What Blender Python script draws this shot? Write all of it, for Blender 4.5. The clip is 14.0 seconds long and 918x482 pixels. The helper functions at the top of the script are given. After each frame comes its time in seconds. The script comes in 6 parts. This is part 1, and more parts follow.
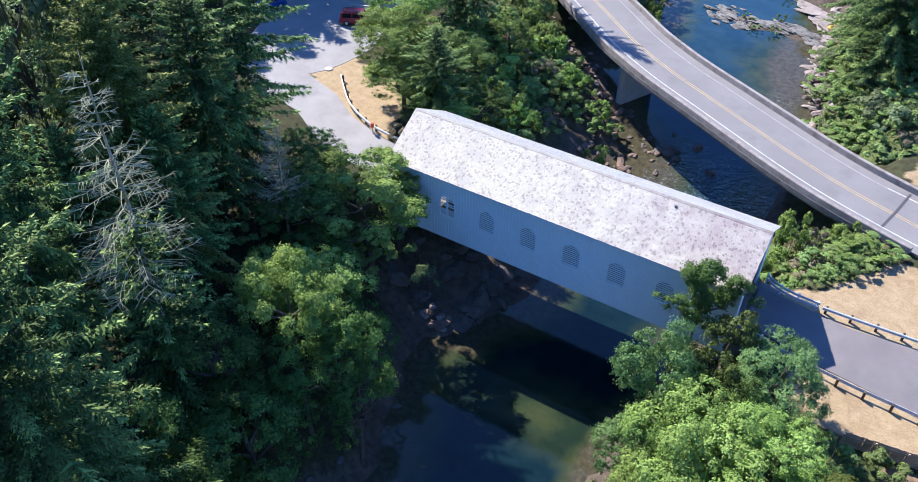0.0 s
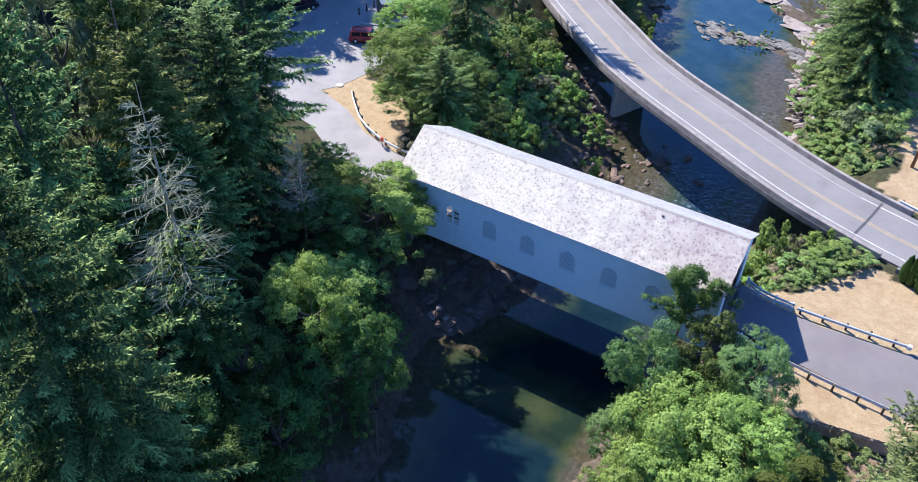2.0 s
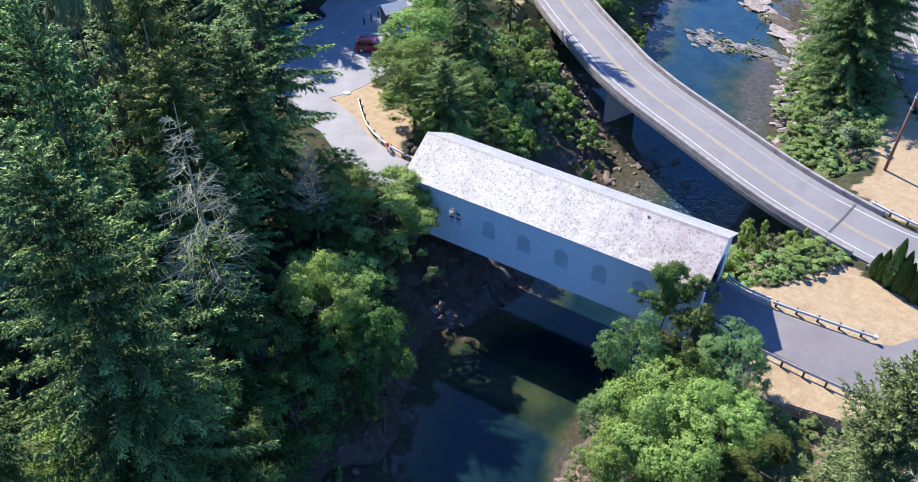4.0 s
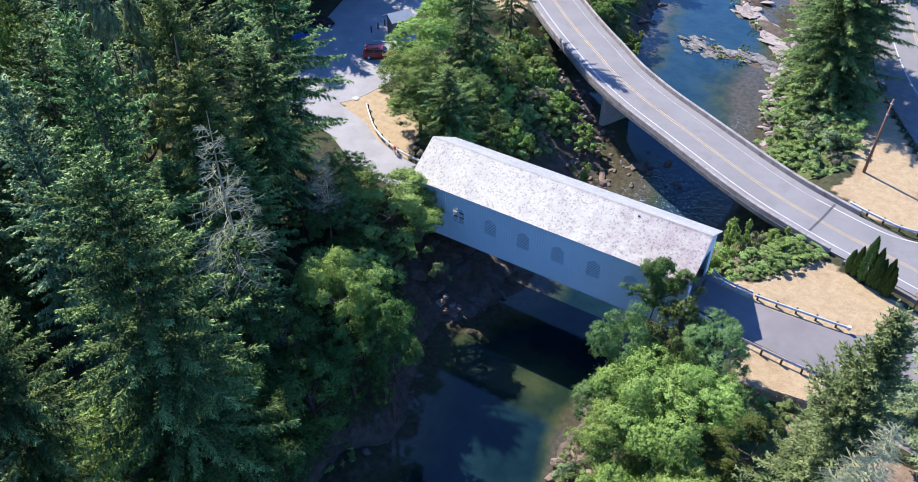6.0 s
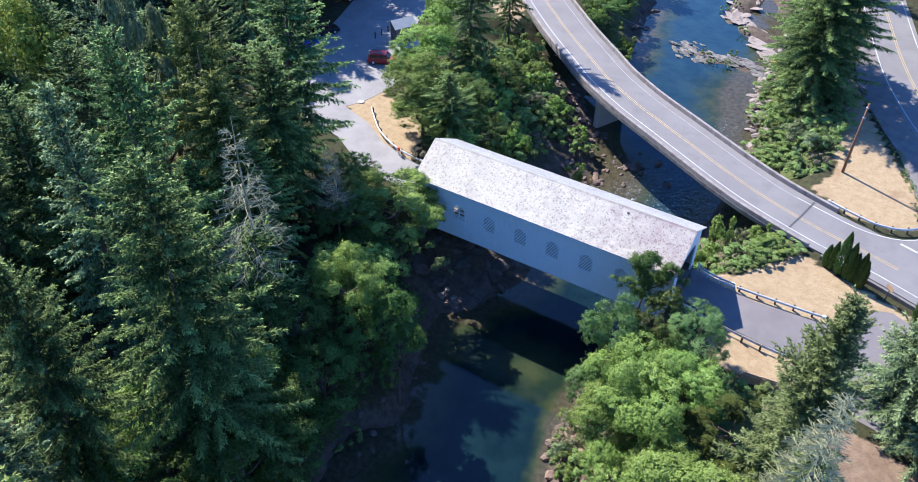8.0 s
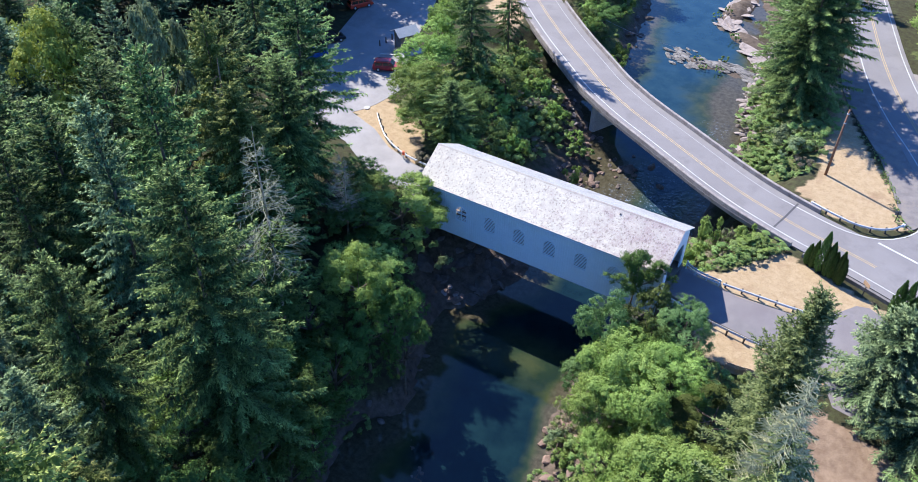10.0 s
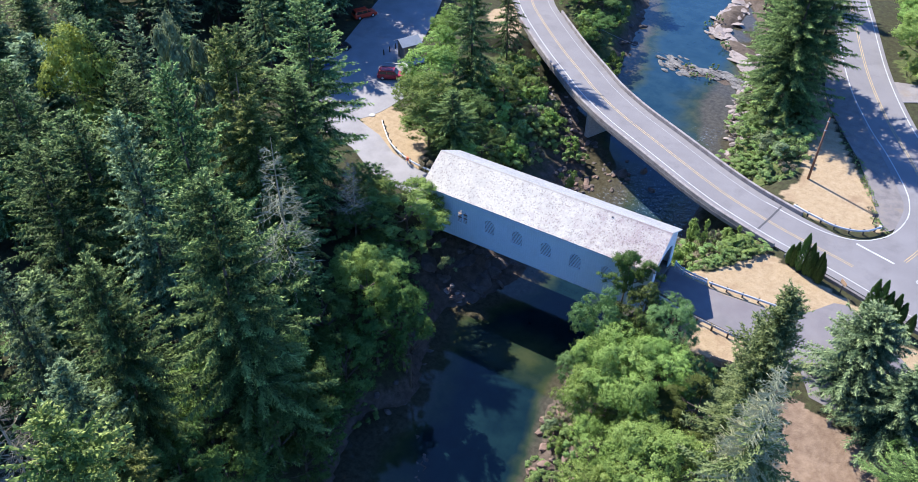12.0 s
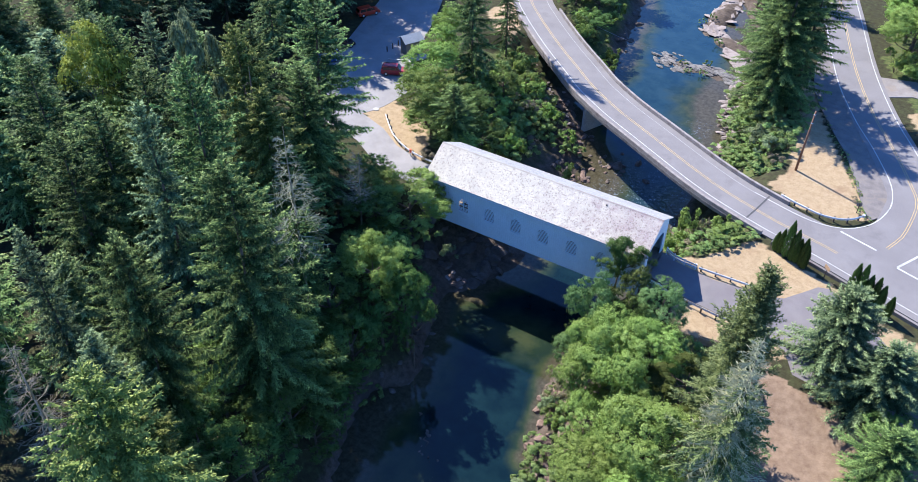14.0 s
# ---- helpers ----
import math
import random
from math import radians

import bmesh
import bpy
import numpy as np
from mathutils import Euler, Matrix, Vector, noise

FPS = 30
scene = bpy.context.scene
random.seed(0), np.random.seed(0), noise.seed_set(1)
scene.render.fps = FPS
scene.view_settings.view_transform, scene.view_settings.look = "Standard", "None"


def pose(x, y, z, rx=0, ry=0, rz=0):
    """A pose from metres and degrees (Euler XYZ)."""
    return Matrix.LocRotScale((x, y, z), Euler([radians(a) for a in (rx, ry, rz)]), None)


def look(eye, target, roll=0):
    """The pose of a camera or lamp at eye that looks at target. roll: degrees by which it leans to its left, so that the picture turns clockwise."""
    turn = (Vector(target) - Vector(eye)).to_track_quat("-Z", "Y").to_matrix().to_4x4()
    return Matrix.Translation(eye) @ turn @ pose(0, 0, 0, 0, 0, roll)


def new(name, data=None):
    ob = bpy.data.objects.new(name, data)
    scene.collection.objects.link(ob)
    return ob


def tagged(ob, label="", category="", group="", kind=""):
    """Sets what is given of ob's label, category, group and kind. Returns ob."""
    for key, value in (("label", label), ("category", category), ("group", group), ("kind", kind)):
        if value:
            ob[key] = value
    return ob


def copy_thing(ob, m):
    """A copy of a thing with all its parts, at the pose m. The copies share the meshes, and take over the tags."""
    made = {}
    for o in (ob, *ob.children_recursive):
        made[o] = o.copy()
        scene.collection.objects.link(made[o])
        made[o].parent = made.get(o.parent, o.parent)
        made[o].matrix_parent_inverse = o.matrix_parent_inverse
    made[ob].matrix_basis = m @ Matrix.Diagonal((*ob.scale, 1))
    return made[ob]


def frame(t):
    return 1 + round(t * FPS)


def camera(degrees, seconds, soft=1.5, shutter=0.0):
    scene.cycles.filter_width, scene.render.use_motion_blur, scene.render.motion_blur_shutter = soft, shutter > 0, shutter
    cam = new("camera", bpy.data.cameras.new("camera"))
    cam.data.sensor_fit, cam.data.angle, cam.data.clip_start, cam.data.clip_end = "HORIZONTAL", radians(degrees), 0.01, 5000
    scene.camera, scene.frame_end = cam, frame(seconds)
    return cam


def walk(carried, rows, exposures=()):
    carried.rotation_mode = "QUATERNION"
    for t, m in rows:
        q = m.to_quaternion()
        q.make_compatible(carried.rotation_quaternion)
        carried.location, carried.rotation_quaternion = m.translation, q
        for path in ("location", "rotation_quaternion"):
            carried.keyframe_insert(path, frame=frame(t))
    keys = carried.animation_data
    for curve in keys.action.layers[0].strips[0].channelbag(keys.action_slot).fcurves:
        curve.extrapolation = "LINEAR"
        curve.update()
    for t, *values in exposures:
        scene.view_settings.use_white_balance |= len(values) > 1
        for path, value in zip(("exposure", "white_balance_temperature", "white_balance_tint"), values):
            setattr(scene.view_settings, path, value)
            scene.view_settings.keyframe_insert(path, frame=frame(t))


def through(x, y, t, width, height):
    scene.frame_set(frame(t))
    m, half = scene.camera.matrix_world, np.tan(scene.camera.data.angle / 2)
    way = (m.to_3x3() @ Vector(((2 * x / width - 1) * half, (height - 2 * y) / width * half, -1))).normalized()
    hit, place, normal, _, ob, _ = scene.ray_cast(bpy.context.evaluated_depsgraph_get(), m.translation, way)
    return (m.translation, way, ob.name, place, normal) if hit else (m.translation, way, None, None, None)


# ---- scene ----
cam = camera(58.9, 14.0, soft=0.75)
PATH = [
    (0, (20.265, -51.866, 46.099), (19.475, -50.569, 44.796), 0.9),
    (0.5, (20.645, -52.761, 47.047), (19.855, -51.463, 45.746), 0.9),
    (1, (20.966, -53.771, 48.08), (20.177, -52.47, 46.781), 0.9),
    (1.5, (21.41, -54.754, 49.239), (20.621, -53.453, 47.941), 0.9),
    (2, (21.955, -55.868, 50.179), (21.166, -54.565, 48.883), 0.9),
    (2.5, (22.403, -56.794, 50.981), (21.617, -55.492, 49.684), 1.0),
    (3, (23.012, -57.782, 51.936), (22.224, -56.479, 50.639), 0.9),
    (5.5, (25.525, -62.649, 56.692), (24.739, -61.348, 55.392), 0.8),
    (6, (26.124, -63.682, 57.527), (25.336, -62.382, 56.227), 0.8),
    (6.5, (26.575, -64.632, 58.267), (25.789, -63.331, 56.967), 0.8),
    (7, (27.214, -65.712, 59.177), (26.427, -64.411, 57.878), 0.8),
    (7.5, (27.715, -66.711, 59.945), (26.929, -65.409, 58.647), 0.9),
    (8, (28.305, -67.732, 60.685), (27.519, -66.429, 59.386), 0.9),
    (10.5, (30.725, -72.323, 65.131), (29.94, -71.022, 63.832), 0.8),
    (11, (31.247, -73.326, 66.024), (30.462, -72.024, 64.725), 0.8),
    (11.5, (31.665, -74.291, 67.051), (30.882, -72.988, 65.751), 0.9),
    (12, (32.183, -75.282, 68.196), (31.4, -73.98, 66.897), 0.8),
    (12.5, (32.708, -76.259, 69.171), (31.925, -74.956, 67.871), 0.8),
    (13, (33.305, -77.306, 69.561), (32.522, -76.003, 68.261), 0.8),
    (13.5, (33.882, -78.334, 69.86), (33.099, -77.031, 68.561), 0.8),
    (14, (34.432, -79.199, 70.091), (33.649, -77.898, 68.789), 0.8),
]
EXPOSURE, KELVIN, TINT = 1.0, 5450, 13
walk(cam, [(t, look(eye, target, roll)) for t, eye, target, roll in PATH], [(0, EXPOSURE, KELVIN, TINT), (14, EXPOSURE, KELVIN, TINT)])

# ---- world, sun ----
SUN_WAY = Vector((0.98, -0.38, -1.0)).normalized()
world = bpy.data.worlds.new("world")
scene.world = world
world.use_nodes = True
wt = world.node_tree
sky = wt.nodes.new("ShaderNodeTexSky")
sky.sky_type = "NISHITA"
sky.sun_disc = False
sky.sun_elevation = math.asin(-SUN_WAY.z)
sky.sun_rotation = math.atan2(-SUN_WAY.x, -SUN_WAY.y)
tone = wt.nodes.new("ShaderNodeMix")
tone.data_type, tone.blend_type = "RGBA", "MULTIPLY"
tone.inputs[0].default_value = 1.0
tone.inputs[7].default_value = (0.76, 1.0, 1.33, 1.0)
wt.links.new(sky.outputs[0], tone.inputs[6])
wt.links.new(tone.outputs[2], wt.nodes["Background"].inputs[0])
wt.nodes["Background"].inputs[1].default_value = 0.112
sun_data = bpy.data.lights.new("sun", "SUN")
sky.ozone_density, sky.dust_density = 4.0, 0.2
sun_data.energy, sun_data.angle, sun_data.color = 6.3, radians(0.53), (1.0, 0.86, 0.66)
sun = new("sun", sun_data)
sun.matrix_world = look((-90, 40, 90), Vector((-90, 40, 90)) + SUN_WAY * 10)

# ---- materials ----
def material(name):
    m = bpy.data.materials.new(name)
    m.use_nodes = True
    nt = m.node_tree
    return m, nt, nt.nodes["Principled BSDF"]


def node(nt, kind, **values):
    n = nt.nodes.new(kind)
    for k, v in values.items():
        n.inputs[k.replace("_", " ")].default_value = v
    return n


def noise_tex(nt, vec, scale, detail=4.0, rough=0.6):
    n = node(nt, "ShaderNodeTexNoise", Scale=scale, Detail=detail, Roughness=rough)
    nt.links.new(vec, n.inputs["Vector"])
    return n.outputs["Fac"]


def ramp(nt, fac, lo, hi):
    n = node(nt, "ShaderNodeMapRange", From_Min=lo, From_Max=hi)
    nt.links.new(fac, n.inputs["Value"])
    return n.outputs["Result"]


def mix(nt, fac, a, b, blend="MIX"):
    n = nt.nodes.new("ShaderNodeMix")
    n.data_type, n.blend_type = "RGBA", blend
    for sock, v in ((n.inputs[0], fac), (n.inputs[6], a), (n.inputs[7], b)):
        if isinstance(v, (int, float)):
            sock.default_value = v
        elif isinstance(v, tuple):
            sock.default_value = (*v, 1.0)
        else:
            nt.links.new(v, sock)
    return n.outputs[2]


def place(nt, world_space=True):
    if world_space:
        return nt.nodes.new("ShaderNodeNewGeometry").outputs["Position"]
    return nt.nodes.new("ShaderNodeTexCoord").outputs["Object"]


def bump(nt, bsdf, height, strength, distance):
    b = node(nt, "ShaderNodeBump", Strength=strength, Distance=distance)
    nt.links.new(height, b.inputs["Height"])
    nt.links.new(b.outputs["Normal"], bsdf.inputs["Normal"])


def plain(name, a, b, scale, rough=0.8, metal=0.0, fine=None, relief=0.3, dist=0.01, stain=None, stain_scale=0.3, island=0.0, world_space=True):
    """Two colours in a coarse noise, a finer grain, an optional stain colour, and a little relief."""
    m, nt, bsdf = material(name)
    vec = place(nt, world_space)
    coarse = noise_tex(nt, vec, scale)
    grain = noise_tex(nt, vec, fine or scale * 9.0, 3.0)
    col = mix(nt, ramp(nt, coarse, 0.35, 0.65), a, b)
    if stain:
        col = mix(nt, ramp(nt, noise_tex(nt, vec, stain_scale, 5.0, 0.7), 0.52, 0.72), col, stain)
    dark = tuple(c * 0.72 for c in (1, 1, 1))
    col = mix(nt, ramp(nt, grain, 0.3, 0.7), mix(nt, 1.0, col, dark, "MULTIPLY"), col)
    if island:
        g = nt.nodes.new("ShaderNodeNewGeometry")
        col = mix(nt, island, col, mix(nt, g.outputs["Random Per Island"], tuple(c * 0.35 for c in a), tuple(min(1.0, c * 1.5) for c in b)))
    nt.links.new(col, bsdf.inputs["Base Color"])
    bsdf.inputs["Roughness"].default_value, bsdf.inputs["Metallic"].default_value = rough, metal
    bump(nt, bsdf, grain, relief, dist)
    return m


def leaf(name, a, b, c, through=0.35, rough=0.65, hue=(0.492, 0.52), patchy=0.7):
    """Foliage: colours a to b leaf by leaf, c in patches and on young shoots (bough tips also lightened for sun), light
    passing through.
    """
    m, nt, bsdf = material(name)
    geo = nt.nodes.new("ShaderNodeNewGeometry")
    info = nt.nodes.new("ShaderNodeObjectInfo")
    shoot = nt.nodes.new("ShaderNodeAttribute")
    shoot.attribute_name = "shoot"
    vec = place(nt, False)
    col = mix(nt, geo.outputs["Random Per Island"], a, b)
    patch = ramp(nt, noise_tex(nt, vec, 0.45, 3.0), 0.5, 0.75)
    col = mix(nt, mix(nt, 1.0, patch, (patchy, patchy, patchy), "MULTIPLY"), col, c)
    col = mix(nt, shoot.outputs["Fac"], col, c)
    hsv = node(nt, "ShaderNodeHueSaturation")
    nt.links.new(col, hsv.inputs["Color"])
    v = node(nt, "ShaderNodeMapRange", To_Min=0.8, To_Max=1.28)
    nt.links.new(info.outputs["Random"], v.inputs["Value"])
    nt.links.new(v.outputs["Result"], hsv.inputs["Value"])
    h = node(nt, "ShaderNodeMapRange", To_Min=hue[0], To_Max=hue[1])
    nt.links.new(info.outputs["Random"], h.inputs["Value"])
    nt.links.new(h.outputs["Result"], hsv.inputs["Hue"])
    nt.links.new(hsv.outputs["Color"], bsdf.inputs["Base Color"])
    bsdf.inputs["Roughness"].default_value = rough
    bsdf.inputs["Specular IOR Level"].default_value = 0.12
    tr = nt.nodes.new("ShaderNodeBsdfTranslucent")
    nt.links.new(hsv.outputs["Color"], tr.inputs["Color"])
    sh = nt.nodes.new("ShaderNodeMixShader")
    sh.inputs[0].default_value = through
    nt.links.new(bsdf.outputs[0], sh.inputs[1])
    nt.links.new(tr.outputs[0], sh.inputs[2])
    nt.links.new(sh.outputs[0], nt.nodes["Material Output"].inputs["Surface"])
    return m


FIR = leaf("fir_needles", (0.020, 0.036, 0.012), (0.082, 0.142, 0.038), (0.270, 0.372, 0.104), 0.06, hue=(0.492, 0.514), patchy=0.6)
FIR_BLUE = leaf("spruce_needles", (0.018, 0.038, 0.018), (0.088, 0.144, 0.062), (0.265, 0.345, 0.150), 0.06, hue=(0.484, 0.508), patchy=0.6)
# fir needles made lighter: sunlight on the far forest put into the colour
LIT_FAR_FIR = leaf("sun_lightened_fir_needles", (0.028, 0.058, 0.020), (0.142, 0.220, 0.074), (0.350, 0.445, 0.155), 0.1, hue=(0.486, 0.51), patchy=0.6)
CEDAR = leaf("cedar_sprays", (0.044, 0.076, 0.017), (0.165, 0.222, 0.054), (0.325, 0.355, 0.092), 0.14, hue=(0.484, 0.51))
MAPLE = leaf("maple_leaves", (0.092, 0.152, 0.032), (0.228, 0.346, 0.080), (0.345, 0.460, 0.125), 0.36, hue=(0.486, 0.508))
MAPLE_YELLOW = leaf("yellow_green_leaves", (0.130, 0.170, 0.022), (0.310, 0.370, 0.062), (0.415, 0.455, 0.090), 0.24)
ALDER = leaf("alder_leaves", (0.028, 0.060, 0.016), (0.094, 0.156, 0.038), (0.165, 0.240, 0.060), 0.3)
TEAL = leaf("blue_green_maple_leaves", (0.050, 0.100, 0.034), (0.128, 0.226, 0.076), (0.225, 0.340, 0.122), 0.34, hue=(0.497, 0.507))
OLIVE = leaf("ash_leaves", (0.040, 0.062, 0.014), (0.105, 0.130, 0.032), (0.135, 0.155, 0.042), 0.22)
JUNIPER = leaf("juniper_sprays", (0.056, 0.092, 0.028), (0.190, 0.250, 0.088), (0.275, 0.325, 0.125), 0.2)
OAK = leaf("oak_leaves", (0.030, 0.056, 0.012), (0.085, 0.130, 0.030), (0.115, 0.160, 0.038), 0.14)
DARK_OLIVE = leaf("dark_olive_leaves", (0.026, 0.042, 0.008), (0.080, 0.108, 0.022), (0.110, 0.135, 0.028), 0.2)
SHRUB = leaf("shrub_leaves", (0.105, 0.172, 0.046), (0.245, 0.340, 0.100), (0.295, 0.360, 0.135), 0.36)
WILLOW = leaf("willow_leaves", (0.140, 0.180, 0.085), (0.265, 0.310, 0.155), (0.210, 0.245, 0.120), 0.4)
CYPRESS = leaf("cypress_sprays", (0.036, 0.074, 0.018), (0.100, 0.160, 0.038), (0.10, 0.15, 0.034), 0.18)
DRYLEAF = leaf("dry_shrub_twigs", (0.16, 0.13, 0.08), (0.25, 0.21, 0.13), (0.20, 0.18, 0.12), 0.2)
BARK = plain("bark", (0.09, 0.065, 0.045), (0.15, 0.12, 0.09), 2.0, 0.9, relief=0.8, dist=0.05, world_space=False)
PALE_DEADWOOD = plain("bleached_dead_wood", (0.32, 0.32, 0.195), (0.46, 0.455, 0.285), 3.0, 0.9, relief=0.5, world_space=False)
SAGE_DEADWOOD = plain("lichened_dead_wood", (0.39, 0.385, 0.20), (0.54, 0.525, 0.29), 3.0, 0.9, relief=0.5, world_space=False)
DEADWOOD = plain("weathered_dead_wood", (0.29, 0.25, 0.165), (0.43, 0.375, 0.255), 3.0, 0.9, relief=0.5, world_space=False)
# white paint tinted blue, standing in for skylight on the shaded wall
WHITE_BOARD = plain("sky_tinted_white_board", (0.74, 0.85, 0.92), (0.79, 0.885, 0.945), 0.8, 0.6, fine=14, relief=0.15, dist=0.004, stain=(0.73, 0.81, 0.85), stain_scale=0.5)
# greyer tone for the shingles of the far slope
SHINGLE_GREY = plain("grey_far_slope_shingle", (0.27, 0.27, 0.27), (0.36, 0.36, 0.355), 0.4, 0.9, fine=20, relief=0.5, dist=0.01, stain=(0.22, 0.22, 0.21), stain_scale=0.2, island=0.22)
PLANK = plain("deck_timber", (0.16, 0.13, 0.10), (0.22, 0.19, 0.15), 1.5, 0.85)
DARK_TIMBER = plain("creosoted_timber", (0.05, 0.04, 0.035), (0.09, 0.075, 0.06), 1.0, 0.85)
POLE_WOOD = plain("brown_utility_pole_wood", (0.17, 0.085, 0.045), (0.24, 0.125, 0.07), 1.5, 0.8)
FENCE_WOOD = plain("weathered_fence_board", (0.36, 0.26, 0.18), (0.48, 0.36, 0.26), 1.2, 0.85)
ASPHALT = plain("worn_asphalt", (0.156, 0.139, 0.146), (0.196, 0.180, 0.182), 0.25, 0.85, fine=18, relief=0.4, dist=0.01, stain=(0.140, 0.132, 0.136), stain_scale=0.12)
LOT_ASPHALT = plain("sun_bleached_asphalt", (0.235, 0.225, 0.224), (0.295, 0.283, 0.28), 0.25, 0.85, fine=18, relief=0.4, dist=0.01, stain=(0.19, 0.18, 0.18), stain_scale=0.12)
ASPHALT_NEW = plain("grey_road_asphalt", (0.180, 0.170, 0.172), (0.212, 0.202, 0.204), 0.18, 0.85, fine=16, relief=0.3, dist=0.01, stain=(0.160, 0.150, 0.152), stain_scale=0.3)
PULL_OFF = plain("gravelly_worn_asphalt", (0.150, 0.135, 0.130), (0.212, 0.192, 0.180), 0.7, 0.9, fine=14, relief=0.6, dist=0.02, stain=(0.205, 0.170, 0.130), stain_scale=0.35)
GRAVEL = plain("packed_gravel", (0.21, 0.19, 0.18), (0.27, 0.25, 0.235), 0.5, 0.9, fine=12, relief=0.7, dist=0.03, stain=(0.24, 0.20, 0.16))
CONCRETE = plain("aged_concrete", (0.135, 0.125, 0.118), (0.23, 0.215, 0.205), 0.7, 0.85, fine=8, relief=0.4, stain=(0.075, 0.066, 0.06), stain_scale=0.45)
PARAPET = plain("stained_parapet_concrete", (0.21, 0.185, 0.175), (0.30, 0.275, 0.26), 0.9, 0.85, fine=9, relief=0.5, stain=(0.14, 0.115, 0.105), stain_scale=0.7)
CONCRETE_PALE = plain("pale_concrete", (0.42, 0.41, 0.385), (0.52, 0.51, 0.49), 0.6, 0.85, stain=(0.33, 0.32, 0.30))
PAINT_WHITE = plain("white_road_paint", (0.40, 0.40, 0.39), (0.55, 0.55, 0.54), 1.5, 0.7, stain=(0.26, 0.26, 0.26), stain_scale=1.2)
PAINT_WORN = plain("worn_white_road_paint", (0.27, 0.265, 0.265), (0.37, 0.365, 0.36), 1.5, 0.7, stain=(0.21, 0.205, 0.205), stain_scale=1.0)
PAINT_YELLOW = plain("yellow_road_paint", (0.46, 0.33, 0.13), (0.54, 0.40, 0.18), 1.5, 0.7, stain=(0.26, 0.22, 0.17), stain_scale=1.0)
STEEL = plain("galvanised_steel", (0.58, 0.60, 0.62), (0.70, 0.72, 0.74), 2.5, 0.5, metal=0.25, relief=0.1)
RAIL_PAINT = plain("white_painted_rail", (0.66, 0.70, 0.74), (0.76, 0.79, 0.82), 1.0, 0.55, relief=0.1)
STONE = plain("river_basalt", (0.078, 0.063, 0.054), (0.150, 0.124, 0.108), 0.6, 0.85, fine=5, relief=0.8, dist=0.08, stain=(0.085, 0.06, 0.045), stain_scale=0.5)
PALE_STONE = plain("dry_bar_rock", (0.235, 0.195, 0.175), (0.37, 0.315, 0.29), 0.6, 0.9, fine=5, relief=0.9, dist=0.1, stain=(0.13, 0.115, 0.10))
BAR_STONE = plain("grey_bar_rock", (0.085, 0.08, 0.077), (0.25, 0.24, 0.232), 1.6, 0.9, fine=5, relief=0.9, dist=0.1, stain=(0.12, 0.11, 0.10), stain_scale=0.8)
RED_STONE = plain("rusty_bank_rock", (0.15, 0.10, 0.078), (0.26, 0.18, 0.142), 0.7, 0.9, fine=4, relief=0.9, dist=0.1, stain=(0.13, 0.09, 0.07))
CAR_RED = plain("dark_red_car_paint", (0.30, 0.022, 0.035), (0.34, 0.03, 0.045), 1.0, 0.3, relief=0.0)
CAR_ORANGE = plain("orange_red_car_paint", (0.50, 0.05, 0.02), (0.54, 0.06, 0.025), 1.0, 0.3, relief=0.0)
CAR_BLUE = plain("blue_car_paint", (0.02, 0.07, 0.30), (0.03, 0.09, 0.34), 1.0, 0.3, relief=0.0)
CAR_BLACK = plain("dark_car_paint", (0.012, 0.012, 0.016), (0.02, 0.02, 0.025), 1.0, 0.3, relief=0.0)
CAR_GLASS = plain("dark_car_glass", (0.012, 0.015, 0.02), (0.018, 0.02, 0.026), 1.0, 0.08, relief=0.0)
TAR = plain("road_tar", (0.045, 0.045, 0.05), (0.075, 0.073, 0.078), 2.0, 0.7)
RUBBER = plain("tyre_rubber", (0.015, 0.015, 0.015), (0.025, 0.025, 0.025), 4.0, 0.8)
KIOSK_ROOF = plain("grey_metal_roof", (0.30, 0.33, 0.36), (0.36, 0.39, 0.42), 1.0, 0.5, relief=0.1)
KIOSK_WALL = plain("grey_brown_kiosk_boards", (0.20, 0.18, 0.16), (0.27, 0.25, 0.22), 1.0, 0.8)
SIGN_TAN = plain("tan_sign_back", (0.40, 0.27, 0.16), (0.46, 0.31, 0.19), 1.5, 0.7, relief=0.05)
SIGN_ORANGE = plain("orange_red_marker_plastic", (0.70, 0.09, 0.03), (0.75, 0.12, 0.04), 2.0, 0.5, relief=0.0)
RAFT_YELLOW = plain("yellow_vinyl", (0.75, 0.48, 0.03), (0.82, 0.54, 0.05), 2.0, 0.4, relief=0.0)
WIRE = plain("bare_wire", (0.35, 0.35, 0.36), (0.42, 0.42, 0.43), 2.0, 0.5, metal=0.4, relief=0.0)


